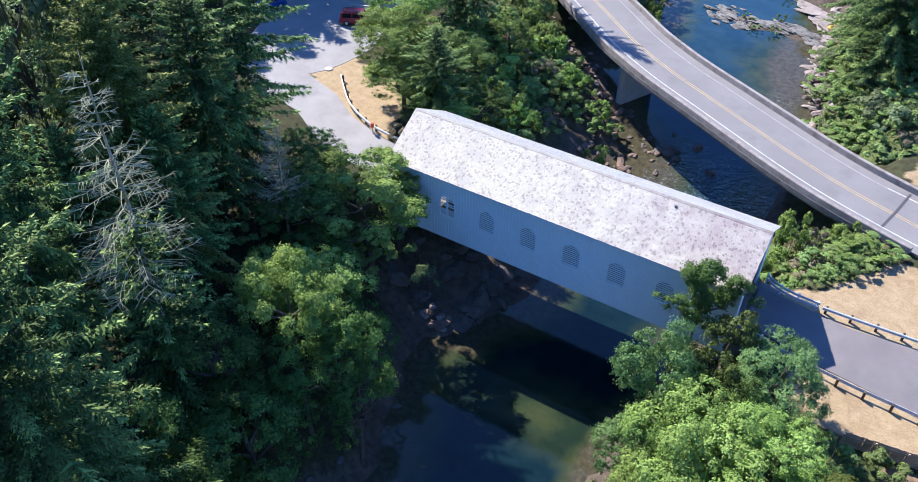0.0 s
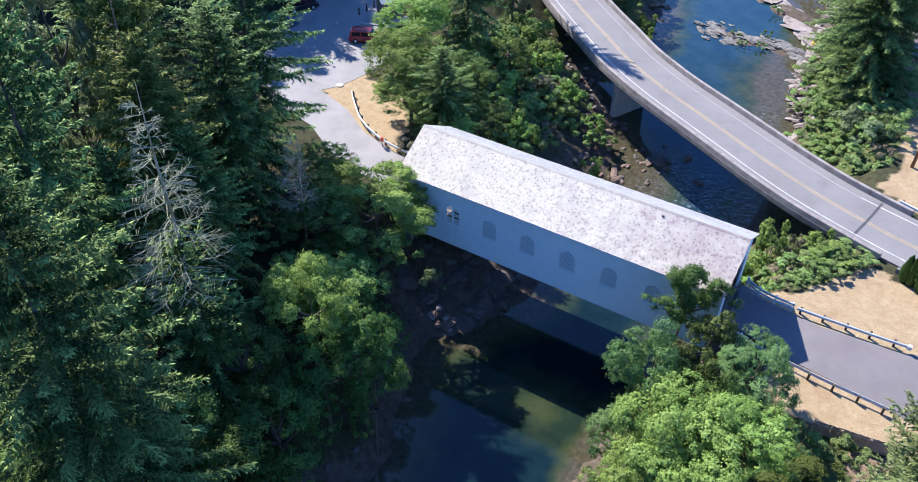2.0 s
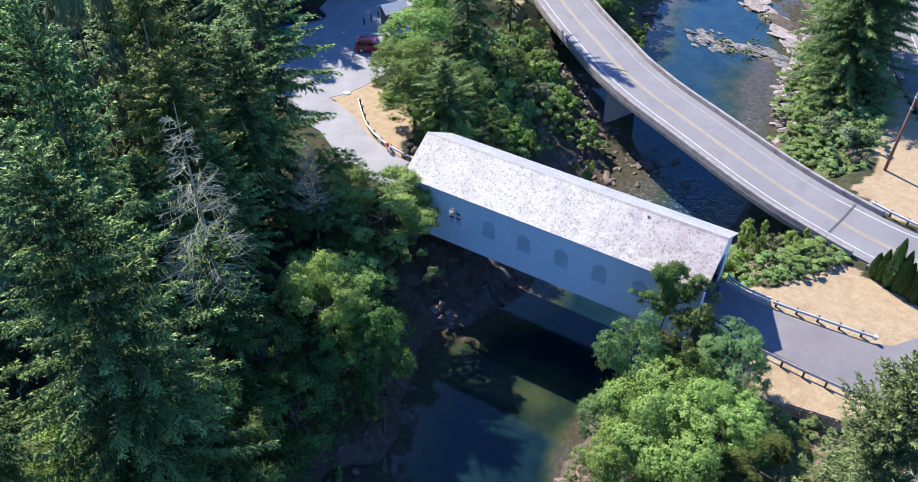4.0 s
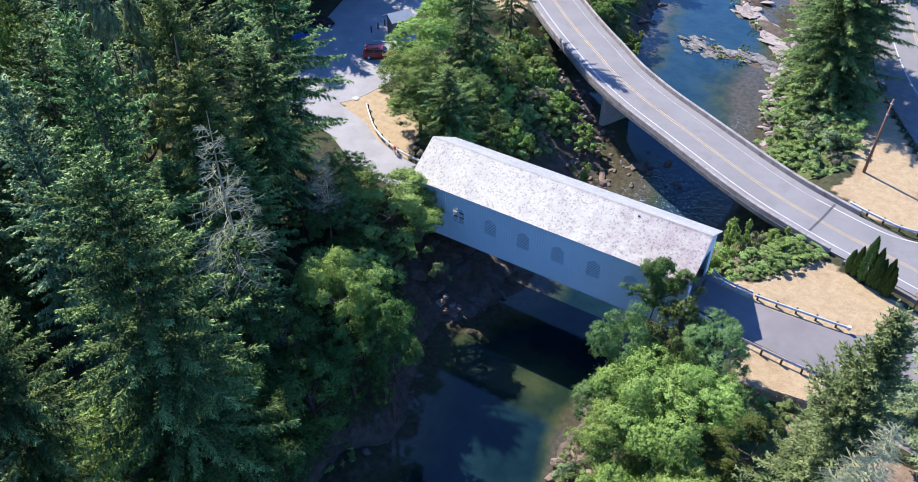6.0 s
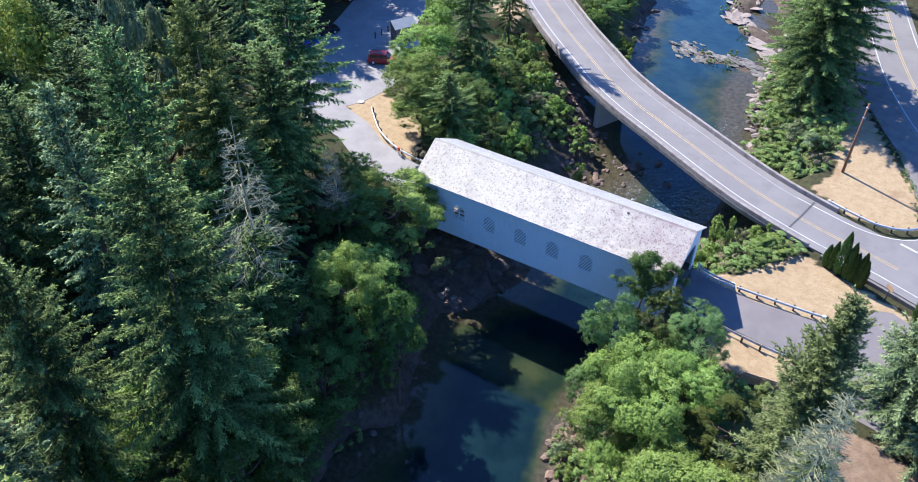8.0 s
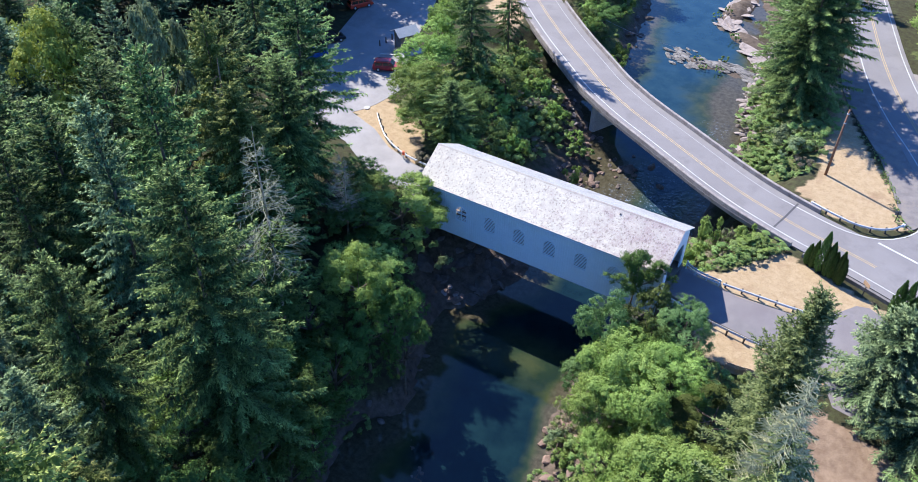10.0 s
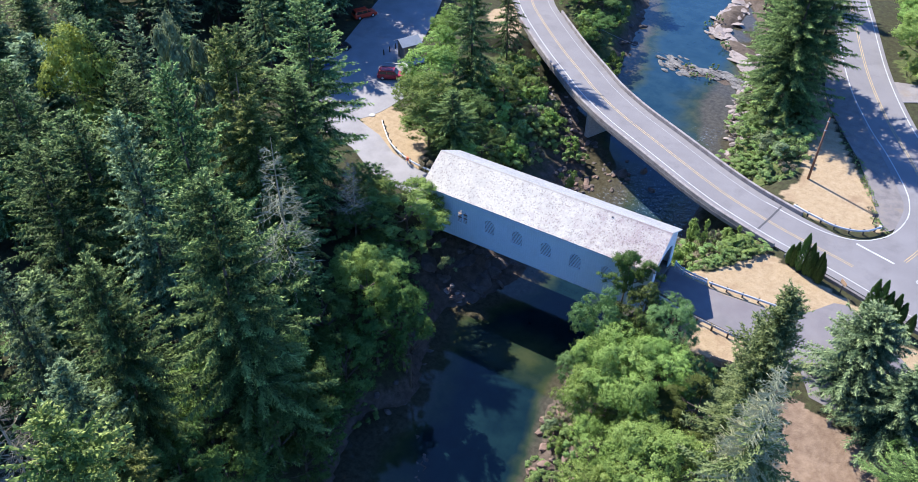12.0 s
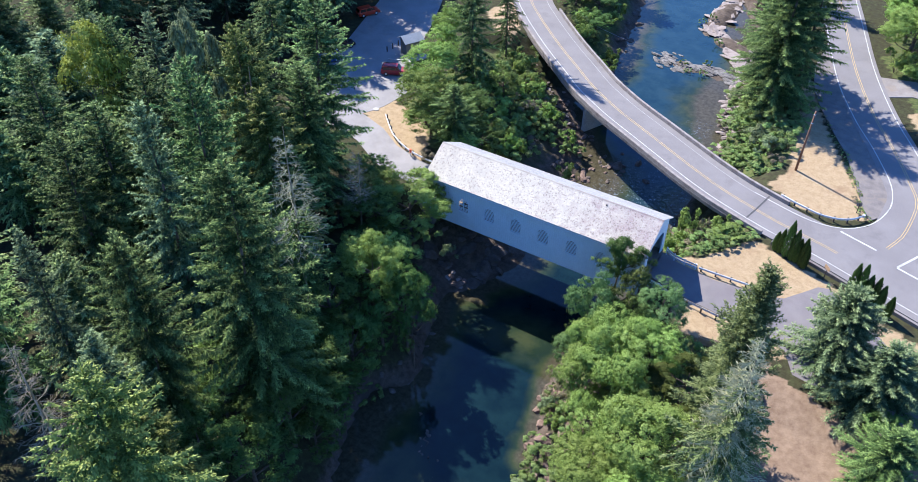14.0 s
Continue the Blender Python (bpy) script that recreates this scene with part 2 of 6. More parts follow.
def ground_material():
    """Forest floor, dry grass, green growth and rock, by the cover attribute."""
    m, nt, bsdf = material("ground_cover")
    vec = place(nt)
    att = nt.nodes.new("ShaderNodeAttribute")
    att.attribute_name = "cover"
    sep = nt.nodes.new("ShaderNodeSeparateColor")
    nt.links.new(att.outputs["Color"], sep.inputs[0])
    big, mid, fine = noise_tex(nt, vec, 0.22, 5.0, 0.65), noise_tex(nt, vec, 1.1, 5.0, 0.7), noise_tex(nt, vec, 7.0, 4.0, 0.7)
    floor_col = mix(nt, ramp(nt, mid, 0.35, 0.65), (0.030, 0.026, 0.016), (0.055, 0.060, 0.026))
    grass = mix(nt, ramp(nt, mid, 0.3, 0.7), (0.275, 0.202, 0.115), (0.385, 0.298, 0.185))
    grass = mix(nt, ramp(nt, big, 0.55, 0.75), grass, (0.225, 0.15, 0.09))
    grass = mix(nt, ramp(nt, fine, 0.52, 0.78), grass, (0.190, 0.145, 0.085))
    green = mix(nt, ramp(nt, mid, 0.35, 0.65), (0.045, 0.070, 0.022), (0.115, 0.125, 0.045))
    rock = mix(nt, ramp(nt, mid, 0.35, 0.65), (0.058, 0.046, 0.037), (0.135, 0.108, 0.086))
    rock = mix(nt, ramp(nt, fine, 0.45, 0.75), rock, (0.075, 0.058, 0.045))
    wob = node(nt, "ShaderNodeMath")
    wob.operation = "SUBTRACT"
    nt.links.new(mid, wob.inputs[0])
    wob.inputs[1].default_value = 0.5

    def mask(channel):
        s = nt.nodes.new("ShaderNodeMath")
        s.operation = "MULTIPLY_ADD"
        nt.links.new(wob.outputs[0], s.inputs[0])
        s.inputs[1].default_value = 0.9
        nt.links.new(sep.outputs[channel], s.inputs[2])
        e = nt.nodes.new("ShaderNodeMath")
        e.operation = "MULTIPLY_ADD"
        nt.links.new(fine, e.inputs[0])
        e.inputs[1].default_value = 0.9
        nt.links.new(s.outputs[0], e.inputs[2])
        return ramp(nt, e.outputs[0], 0.7, 1.2)

    col = mix(nt, mask(1), floor_col, green)
    col = mix(nt, mask(0), col, grass)
    earth = mix(nt, ramp(nt, mid, 0.35, 0.65), (0.170, 0.118, 0.080), (0.260, 0.190, 0.132))
    bare = nt.nodes.new("ShaderNodeMath")
    bare.operation = "MULTIPLY_ADD"
    nt.links.new(wob.outputs[0], bare.inputs[0])
    bare.inputs[1].default_value = 0.9
    nt.links.new(att.outputs["Alpha"], bare.inputs[2])
    col = mix(nt, ramp(nt, bare.outputs[0], 0.38, 0.62), col, earth)
    col = mix(nt, mask(2), col, rock)
    nt.links.new(col, bsdf.inputs["Base Color"])
    bsdf.inputs["Roughness"].default_value = 0.95
    bsdf.inputs["Specular IOR Level"].default_value = 0.15
    bump(nt, bsdf, noise_tex(nt, vec, 3.1, 8.0, 0.8), 0.8, 0.12)
    return m


def water_material():
    """River water: bed colours by depth with sunlit patches painted in, a smooth dielectric surface with small ripples.
    """
    m, nt, bsdf = material("river_water")
    vec = place(nt)
    att = nt.nodes.new("ShaderNodeAttribute")
    att.attribute_name = "depth"
    sep = nt.nodes.new("ShaderNodeSeparateColor")
    nt.links.new(att.outputs["Color"], sep.inputs[0])
    n = noise_tex(nt, vec, 0.35, 5.0, 0.6)
    deep = mix(nt, ramp(nt, n, 0.35, 0.65), (0.003, 0.010, 0.013), (0.006, 0.018, 0.020))
    clear_and_sky = mix(nt, ramp(nt, n, 0.35, 0.65), (0.010, 0.028, 0.046), (0.018, 0.042, 0.060))
    deep = mix(nt, sep.outputs[2], deep, clear_and_sky)
    shoal_and_sun = mix(nt, ramp(nt, noise_tex(nt, vec, 1.6, 5.0, 0.7), 0.35, 0.65), (0.040, 0.036, 0.022), (0.078, 0.070, 0.045))
    mid = mix(nt, ramp(nt, n, 0.4, 0.6), (0.018, 0.031, 0.014), (0.038, 0.049, 0.019))
    col = mix(nt, ramp(nt, sep.outputs[0], 0.28, 0.62), shoal_and_sun, mid)
    col = mix(nt, ramp(nt, sep.outputs[0], 0.55, 0.95), col, deep)
    foam = mix(nt, sep.outputs[1], (0, 0, 0), (1, 1, 1))
    speck = ramp(nt, noise_tex(nt, vec, 1.9, 6.0, 0.75), 0.56, 0.68)
    both = mix(nt, 1.0, foam, speck, "MULTIPLY")
    col = mix(nt, both, col, (0.30, 0.36, 0.44))
    nt.links.new(col, bsdf.inputs["Base Color"])
    bsdf.inputs["Roughness"].default_value = 0.06
    bsdf.inputs["IOR"].default_value = 1.33
    b1 = node(nt, "ShaderNodeBump", Strength=0.09, Distance=0.05)
    nt.links.new(noise_tex(nt, vec, 1.3, 3.0), b1.inputs["Height"])
    b2 = node(nt, "ShaderNodeBump", Distance=0.35)
    nt.links.new(sep.outputs[1], b2.inputs["Strength"])
    nt.links.new(noise_tex(nt, vec, 1.1, 5.0, 0.7), b2.inputs["Height"])
    nt.links.new(b1.outputs["Normal"], b2.inputs["Normal"])
    nt.links.new(b2.outputs["Normal"], bsdf.inputs["Normal"])
    return m


def shingle_material():
    """Whitened cedar shingles: single dark ones, soft stains, and a rusty tinge towards one end of the roof."""
    m, nt, bsdf = material("weathered_cedar_shingle")
    vec = place(nt)
    g = nt.nodes.new("ShaderNodeNewGeometry")
    one = g.outputs["Random Per Island"]
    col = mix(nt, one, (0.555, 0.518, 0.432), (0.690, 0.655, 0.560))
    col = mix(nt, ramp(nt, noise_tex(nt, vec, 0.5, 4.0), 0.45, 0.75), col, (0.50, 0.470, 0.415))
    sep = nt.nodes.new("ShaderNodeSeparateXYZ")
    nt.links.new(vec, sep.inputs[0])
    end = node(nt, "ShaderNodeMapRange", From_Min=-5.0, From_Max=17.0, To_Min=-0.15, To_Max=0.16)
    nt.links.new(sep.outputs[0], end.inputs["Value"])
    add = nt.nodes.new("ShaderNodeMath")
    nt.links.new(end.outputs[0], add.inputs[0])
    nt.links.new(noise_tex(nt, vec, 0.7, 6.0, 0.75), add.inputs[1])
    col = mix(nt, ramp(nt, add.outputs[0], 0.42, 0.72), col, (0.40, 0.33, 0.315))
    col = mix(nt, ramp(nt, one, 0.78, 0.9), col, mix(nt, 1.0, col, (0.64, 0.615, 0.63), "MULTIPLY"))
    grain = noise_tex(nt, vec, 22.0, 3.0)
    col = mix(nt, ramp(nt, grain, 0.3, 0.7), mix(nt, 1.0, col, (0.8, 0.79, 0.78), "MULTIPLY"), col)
    nt.links.new(col, bsdf.inputs["Base Color"])
    bsdf.inputs["Roughness"].default_value = 0.85
    bump(nt, bsdf, grain, 0.5, 0.01)
    return m


SHINGLE = shingle_material()
GROUND, WATER = ground_material(), water_material()

# ---- mesh helpers ----
def mesh_np(name, verts, faces, mat, smooth=False):
    """A mesh from arrays: verts (n, 3), faces (m, 3 or 4)."""
    me = bpy.data.meshes.new(name)
    verts, faces = np.asarray(verts, np.float32), np.asarray(faces, np.int32)
    k = faces.shape[1]
    me.vertices.add(len(verts))
    me.vertices.foreach_set("co", verts.ravel())
    me.loops.add(faces.size)
    me.loops.foreach_set("vertex_index", faces.ravel())
    me.polygons.add(len(faces))
    me.polygons.foreach_set("loop_start", np.arange(0, faces.size, k, dtype=np.int32))
    me.polygons.foreach_set("use_smooth", np.full(len(faces), smooth))
    me.update(calc_edges=True)
    me.validate()
    if mat:
        me.materials.append(mat)
    return me


def from_bm(name, bm, mat, smooth=False):
    me = bpy.data.meshes.new(name)
    bmesh.ops.recalc_face_normals(bm, faces=bm.faces)
    bm.to_mesh(me)
    bm.free()
    if smooth:
        for p in me.polygons:
            p.use_smooth = True
    if mat:
        me.materials.append(mat)
    return me


def part(name, bm, mat, parent=None, label="", smooth=False):
    me = from_bm(name, bm, mat, smooth) if isinstance(bm, bmesh.types.BMesh) else bm
    ob = new(name, me)
    ob.parent = parent
    if label:
        ob["label"] = label
    return ob


def empty(name, x=0, y=0, z=0, rz=0):
    ob = new(name)
    ob.matrix_basis = pose(x, y, z, 0, 0, rz)
    return ob


def box(bm, x0, x1, y0, y1, z0, z1, m=None, bevel=0.0):
    got = bmesh.ops.create_cube(bm, size=1.0)["verts"]
    t = Matrix.Translation(((x0 + x1) / 2, (y0 + y1) / 2, (z0 + z1) / 2)) @ Matrix.Diagonal((x1 - x0, y1 - y0, z1 - z0, 1))
    bmesh.ops.transform(bm, matrix=(m @ t) if m else t, verts=got)
    if bevel:
        edges = list({e for v in got for e in v.link_edges})
        bmesh.ops.bevel(bm, geom=edges, offset=bevel, segments=1, affect="EDGES", profile=0.5)
    return bm


def tube(bm, a, b, r0, r1, sides=7):
    """A tapered round bar from a to b."""
    a, b = Vector(a), Vector(b)
    way = b - a
    m = Matrix.Translation((a + b) / 2) @ way.to_track_quat("Z", "Y").to_matrix().to_4x4()
    bmesh.ops.create_cone(bm, cap_ends=True, segments=sides, radius1=r0, radius2=max(r1, 0.002), depth=way.length, matrix=m)
    return bm


def prism(bm, outline, y0, y1, flip=False):
    """A closed outline of (x, z) points, extruded from y0 to y1."""
    a = [bm.verts.new((x, y0, z)) for x, z in outline]
    b = [bm.verts.new((x, y1, z)) for x, z in outline]
    bm.faces.new(a)
    bm.faces.new(list(reversed(b)))
    for i in range(len(a)):
        j = (i + 1) % len(a)
        bm.faces.new((a[i], b[i], b[j], a[j]))
    return bm


def slab(bm, outline, z0, z1):
    """A closed outline of (x, y) points, from z0 up to z1."""
    a = [bm.verts.new((x, y, z0)) for x, y in outline]
    b = [bm.verts.new((x, y, z1)) for x, y in outline]
    bm.faces.new(a)
    bm.faces.new(list(reversed(b)))
    for i in range(len(a)):
        j = (i + 1) % len(a)
        bm.faces.new((a[i], b[i], b[j], a[j]))
    return bm


def spline(points, step=1.0):
    """A smooth curve through the points (Catmull-Rom), in even short steps."""
    p = np.array(points, float)
    p = np.vstack([2 * p[0] - p[1], p, 2 * p[-1] - p[-2]])
    out = []
    for i in range(1, len(p) - 2):
        n = max(2, int(np.linalg.norm(p[i + 1] - p[i]) / step))
        t = np.linspace(0, 1, n, endpoint=False)[:, None]
        a, b, c, d = p[i - 1], p[i], p[i + 1], p[i + 2]
        out.append(0.5 * (2 * b + (c - a) * t + (2 * a - 5 * b + 4 * c - d) * t * t + (3 * b - a - 3 * c + d) * t ** 3))
    out.append(p[-2][None])
    return np.vstack(out)


def sweep(name, path, profile, mat, closed=True, z=None):
    """A profile of (offset to the right, height) points drawn along a path of (x, y[, z]) points."""
    path = np.asarray(path, float)
    if path.shape[1] == 2:
        path = np.c_[path, np.full(len(path), 0.0 if z is None else z)]
    way = np.gradient(path[:, :2], axis=0)
    way /= np.linalg.norm(way, axis=1)[:, None]
    right = np.c_[way[:, 1], -way[:, 0]]
    prof = np.asarray(profile, float)
    k, n = len(prof), len(path)
    v = np.zeros((n, k, 3))
    v[:, :, :2] = path[:, None, :2] + right[:, None, :] * prof[None, :, :1]
    v[:, :, 2] = path[:, None, 2] + prof[None, :, 1]
    bm = bmesh.new()
    rows = [[bm.verts.new(c) for c in ring] for ring in v]
    for i in range(n - 1):
        for j in range(k if closed else k - 1):
            q = (j + 1) % k
            bm.faces.new((rows[i][j], rows[i + 1][j], rows[i + 1][q], rows[i][q]))
    if closed:
        bm.faces.new(rows[0])
        bm.faces.new(list(reversed(rows[-1])))
    return from_bm(name, bm, mat)


def inside(px, py, poly):
    """Which points lie in the polygon."""
    hit = np.zeros(px.shape, bool)
    j = len(poly) - 1
    for i in range(len(poly)):
        (x0, y0), (x1, y1) = poly[i], poly[j]
        cross = ((y0 > py) != (y1 > py)) & (px < (x1 - x0) * (py - y0) / (y1 - y0 + 1e-12) + x0)
        hit ^= cross
        j = i
    return hit


def wave(x, y, scale, seed=0.0):
    """Cheap smooth unevenness between about -1 and 1."""
    a = np.sin(x * scale * 1.0 + 1.7 * np.sin(y * scale * 0.7 + seed) + seed)
    b = np.sin(y * scale * 1.3 + 1.3 * np.sin(x * scale * 0.9 + 2.1 * seed) + 0.5 + seed)
    c = np.sin((x + y) * scale * 2.3 + seed * 3) * np.sin((x - y) * scale * 2.9 + seed)
    return (a + b + 0.8 * c) / 2.8


# ---- terrain ----
RIVER_Y = [-110, -60, -40, -34, -30, -26, -24, -17, -10, -4, 0, 8, 16, 24, 34, 43, 58, 70, 84, 100, 130, 170]
RIVER_L = [25, 3, -5.0, -7.6, -7.8, -4.8, -4.5, -7.6, -9.5, -4.8, -3.7, -3.6, -4.5, -5.5, -8.5, -15.0, -13, -15.8, -18, -24, -38, -58]
RIVER_R = [62, 36, 20, 17, 14.6, 12.8, 11.9, 10.6, 10.3, 11.5, 12.5, 13, 13, 13, 13, 12.9, 9, 8.2, 7.6, 0, -18, -37]


def water_level(y):
    return np.interp(y, [-200, 6, 42, 60, 200], [-10.0, -10.0, -7.6, -7.0, -6.8])


def outside_river(x, y):
    """Metres outside the river's edge (minus: inside), and whether on its left bank."""
    wob = 0.7 * wave(x, y, 0.55, 1.0) + 0.35 * wave(x, y, 1.7, 2.0)
    l, r = np.interp(y, RIVER_Y, RIVER_L), np.interp(y, RIVER_Y, RIVER_R)
    return np.maximum(l - x, x - r) * 0.88 + wob, x < (l + r) / 2


def height(x, y):
    x, y = np.asarray(x, float), np.asarray(y, float)
    d, left = outside_river(x, y)
    w = water_level(y)
    wide = np.where(left, np.interp(y, [-40, -12, -6, 5, 10, 44, 52], [8, 9, 13, 13, 16, 20, 9]), np.interp(y, [-30, -8, -3, 4, 10, 30], [13, 9, 5, 5, 8, 9]))
    power = np.where(left, np.interp(y, [-12, -6, 5, 12], [0.8, 1.7, 1.7, 1.1]), 0.85)
    top = np.where(left, np.interp(y, [-20, -8], [-1.6, -0.035]) * np.clip((-14 - x) / 4, 0, 1), -0.035)
    top = np.where(left & (y < -8), np.interp(y, [-20, -8], [-1.6, -0.035]), top)
    top = np.where(left, top, np.interp(y, [-16, -11], [-1.2, -0.04]))
    f = np.clip(d / wide, 0, 1)
    rise = f ** power
    z = w + 0.05 + (top - w - 0.05) * rise
    rough = 4 * f * (1 - f)
    z = z + rough * (0.55 * wave(x, y, 0.8, 3.0) + 0.3 * wave(x, y, 2.1, 4.0))
    wild = np.clip((-24 - x) / 6, 0, 1) * np.clip((-4 - y) / 6, 0, 1)
    z = z + wild * (f >= 1) * (0.5 * wave(x, y, 0.25, 5.0)) + np.clip(-66 - x, 0, 400) * 0.22 + np.clip(y - 190, 0, 2000) * 0.05
    z = np.where(d < 0, w - 0.08 - np.clip(-d * 0.4, 0, 2.2), z)
    # bars that break the water upstream
    ridge = 1 - np.hypot((x - 2.4 - 5.6 * np.clip((x - 2.4) / 5.6, -1, 1)) / 1.6, (y - 66.2) / 1.8)
    spit = np.maximum(1 - np.hypot((x + 2.6) / 2.6, (y - 92) / 11), 1 - np.hypot(((x - 3.6) * 0.83 - (y - 79) * 0.55) / 6.0, ((x - 3.6) * 0.55 + (y - 79) * 0.83) / 2.4))
    bar = np.maximum(np.clip(ridge, -1, 1) * 0.3 - 0.08, np.clip(spit, -1, 1) * 1.1) + 0.18 * wave(x, y, 1.3, 6.0)
    # a low spit beside the shaded shallows
    along = np.clip(((x + 5.2) * 12.0 - (y + 24.4) * 13.0) / 313.0, 0, 1)
    gap = np.hypot(x - (-5.2 + 12.0 * along), y - (-24.4 - 13.0 * along)) + 0.35 * wave(x, y, 1.4, 7.0)
    z = np.where(y < -20, np.maximum(z, w + 0.1 - 0.5 * gap), z)
    return np.where(y > 50, np.maximum(z, w + np.where(bar > -0.2, bar, -9)), z)


def ground_z(x, y):
    return float(height(np.array([x]), np.array([y]))[0])


DRY = [
    [(17, 1.8), (21.25, 5.55), (25.45, 11.95), (29.45, 10.95), (38.1, 7.75), (37.6, 6.0), (35.0, 5.5), (32.4, 2.2), (25.25, 1.5)],
    [(23.45, 25.75), (25.25, 30.55), (24.25, 36.55), (22.6, 46.0), (19.6, 60.0), (22.0, 60.0), (26.75, 47.0), (31.6, 37.55), (36.1, 29.55), (38, 24.75), (33.6, 22.55), (29.25, 22.05)],
    [(19.75, -3.4), (30.4, -4.4), (35.0, -6.4), (31.1, -9.25), (24.25, -9.45), (21.25, -7.65)],
    [(-38.4, 10.6), (-32.8, 6.6), (-27.4, 3.4), (-21.6, 2.5), (-24.6, 9.35), (-29.6, 14.35), (-36.8, 15.6)],
    [(-40, 53.55), (-34, 47.55), (-30, 45.55), (-31, 51.55), (-37, 61.55)],
    [(40.6, 5.35), (62.6, -0.65), (62.6, -4.65), (44.6, -0.65)],
    [(38.0, 57.0), (41.1, 50.5), (46.0, 42.0), (47.2, 42.6), (42.4, 52.0), (38.8, 59.0)],
]
EARTH = [
    [(33.0, -9.4), (36.4, -10.4), (45, -12.6), (60, -15), (60, -45), (40, -45), (34.5, -24), (33.0, -14)],
    [(-22, 5.5), (-18, 4.5), (-14, 7), (-18, 10)],
    [(28, -10.2), (33, -8.6), (33.5, -14), (29, -14)],
]
GREEN = [
    [(14, 5.35), (17.5, 3.85), (21.75, 6.35), (25.75, 12.85), (22.25, 14.85), (14, 17.55)],
    [(11, 45.55), (14, 35.55), (20, 28.05), (24.25, 30.55), (24.25, 45.55), (21.25, 61.55), (12, 75.55), (9, 63.55)],
    [(-33.6, 15.35), (-24.6, 7.35), (-12, 6.35), (-7, 23.55), (-16, 41.55), (-32, 46.55)],
    [(14, -8.65), (24.25, -9.65), (34.6, -10.65), (34.6, -34.65), (18, -34.65), (14, -26.65)],
    [(32.1, 38.55), (35.6, 34.05), (37.1, 29.55), (36.4, 26.55), (35.1, 30.55), (32.1, 35.55)],
    [(-26, 61.55), (-14, 51.55), (-12, 61.55), (-20, 83.55), (-40, 91.55)],
    [(33.6, 71.55), (36.6, 68.05), (60.6, 67.55), (60.6, 101.55), (28.25, 91.55)],
    [(30.25, 76.0), (38.8, 58.6), (42.4, 51.6), (47.0, 42.4), (75.0, 38.0), (75.0, 64.0), (34.0, 79.0)],
]


def build_ground():
    core = lambda a, b, s: np.arange(a, b + s / 2, s)
    far = 75 * 1.32 ** np.arange(1, 14)
    xs = np.concatenate([-far[::-1], core(-75, 75, 0.75), far])
    ys = np.concatenate([-(far[::-1] + 5), core(-80, 125, 0.75), far + 50])
    gx, gy = np.meshgrid(xs, ys)
    gz = height(gx, gy)
    n, m = gx.shape
    idx = np.arange(n * m).reshape(n, m)
    faces = np.stack([idx[:-1, :-1], idx[:-1, 1:], idx[1:, 1:], idx[1:, :-1]], -1).reshape(-1, 4)
    me = mesh_np("ground", np.stack([gx, gy, gz], -1).reshape(-1, 3), faces, GROUND, True)
    px, py = gx.ravel(), gy.ravel()
    d, left = outside_river(px, py)
    cover = np.zeros((len(px), 4), np.float32)
    for poly in DRY:
        cover[:, 0] = np.maximum(cover[:, 0], inside(px, py, poly))
    for poly in EARTH:
        cover[:, 3] = np.maximum(cover[:, 3], inside(px, py, poly))
    for poly in GREEN:
        cover[:, 1] = np.maximum(cover[:, 1], inside(px, py, poly))
    reach = np.where(left, np.interp(py, [-40, -12, -6, 6, 12, 40, 46], [1.2, 3.0, 11, 11, 9, 8, 3]), np.interp(py, [-36, -26, -18, -8, 10, 36, 60], [3.0, 3.5, 3.0, 3.0, 2.0, 1.5, 2.5]))
    cover[:, 2] = np.maximum(np.clip(1.0 - d / reach, 0, 1) ** 0.5, (d < 0) * 1.0)
    att = me.color_attributes.new("cover", "FLOAT_COLOR", "POINT")
    att.data.foreach_set("color", cover.ravel())
    return tagged(new("ground", me), "forest floor, dry grass and rocky river banks", "ground", kind="structure")


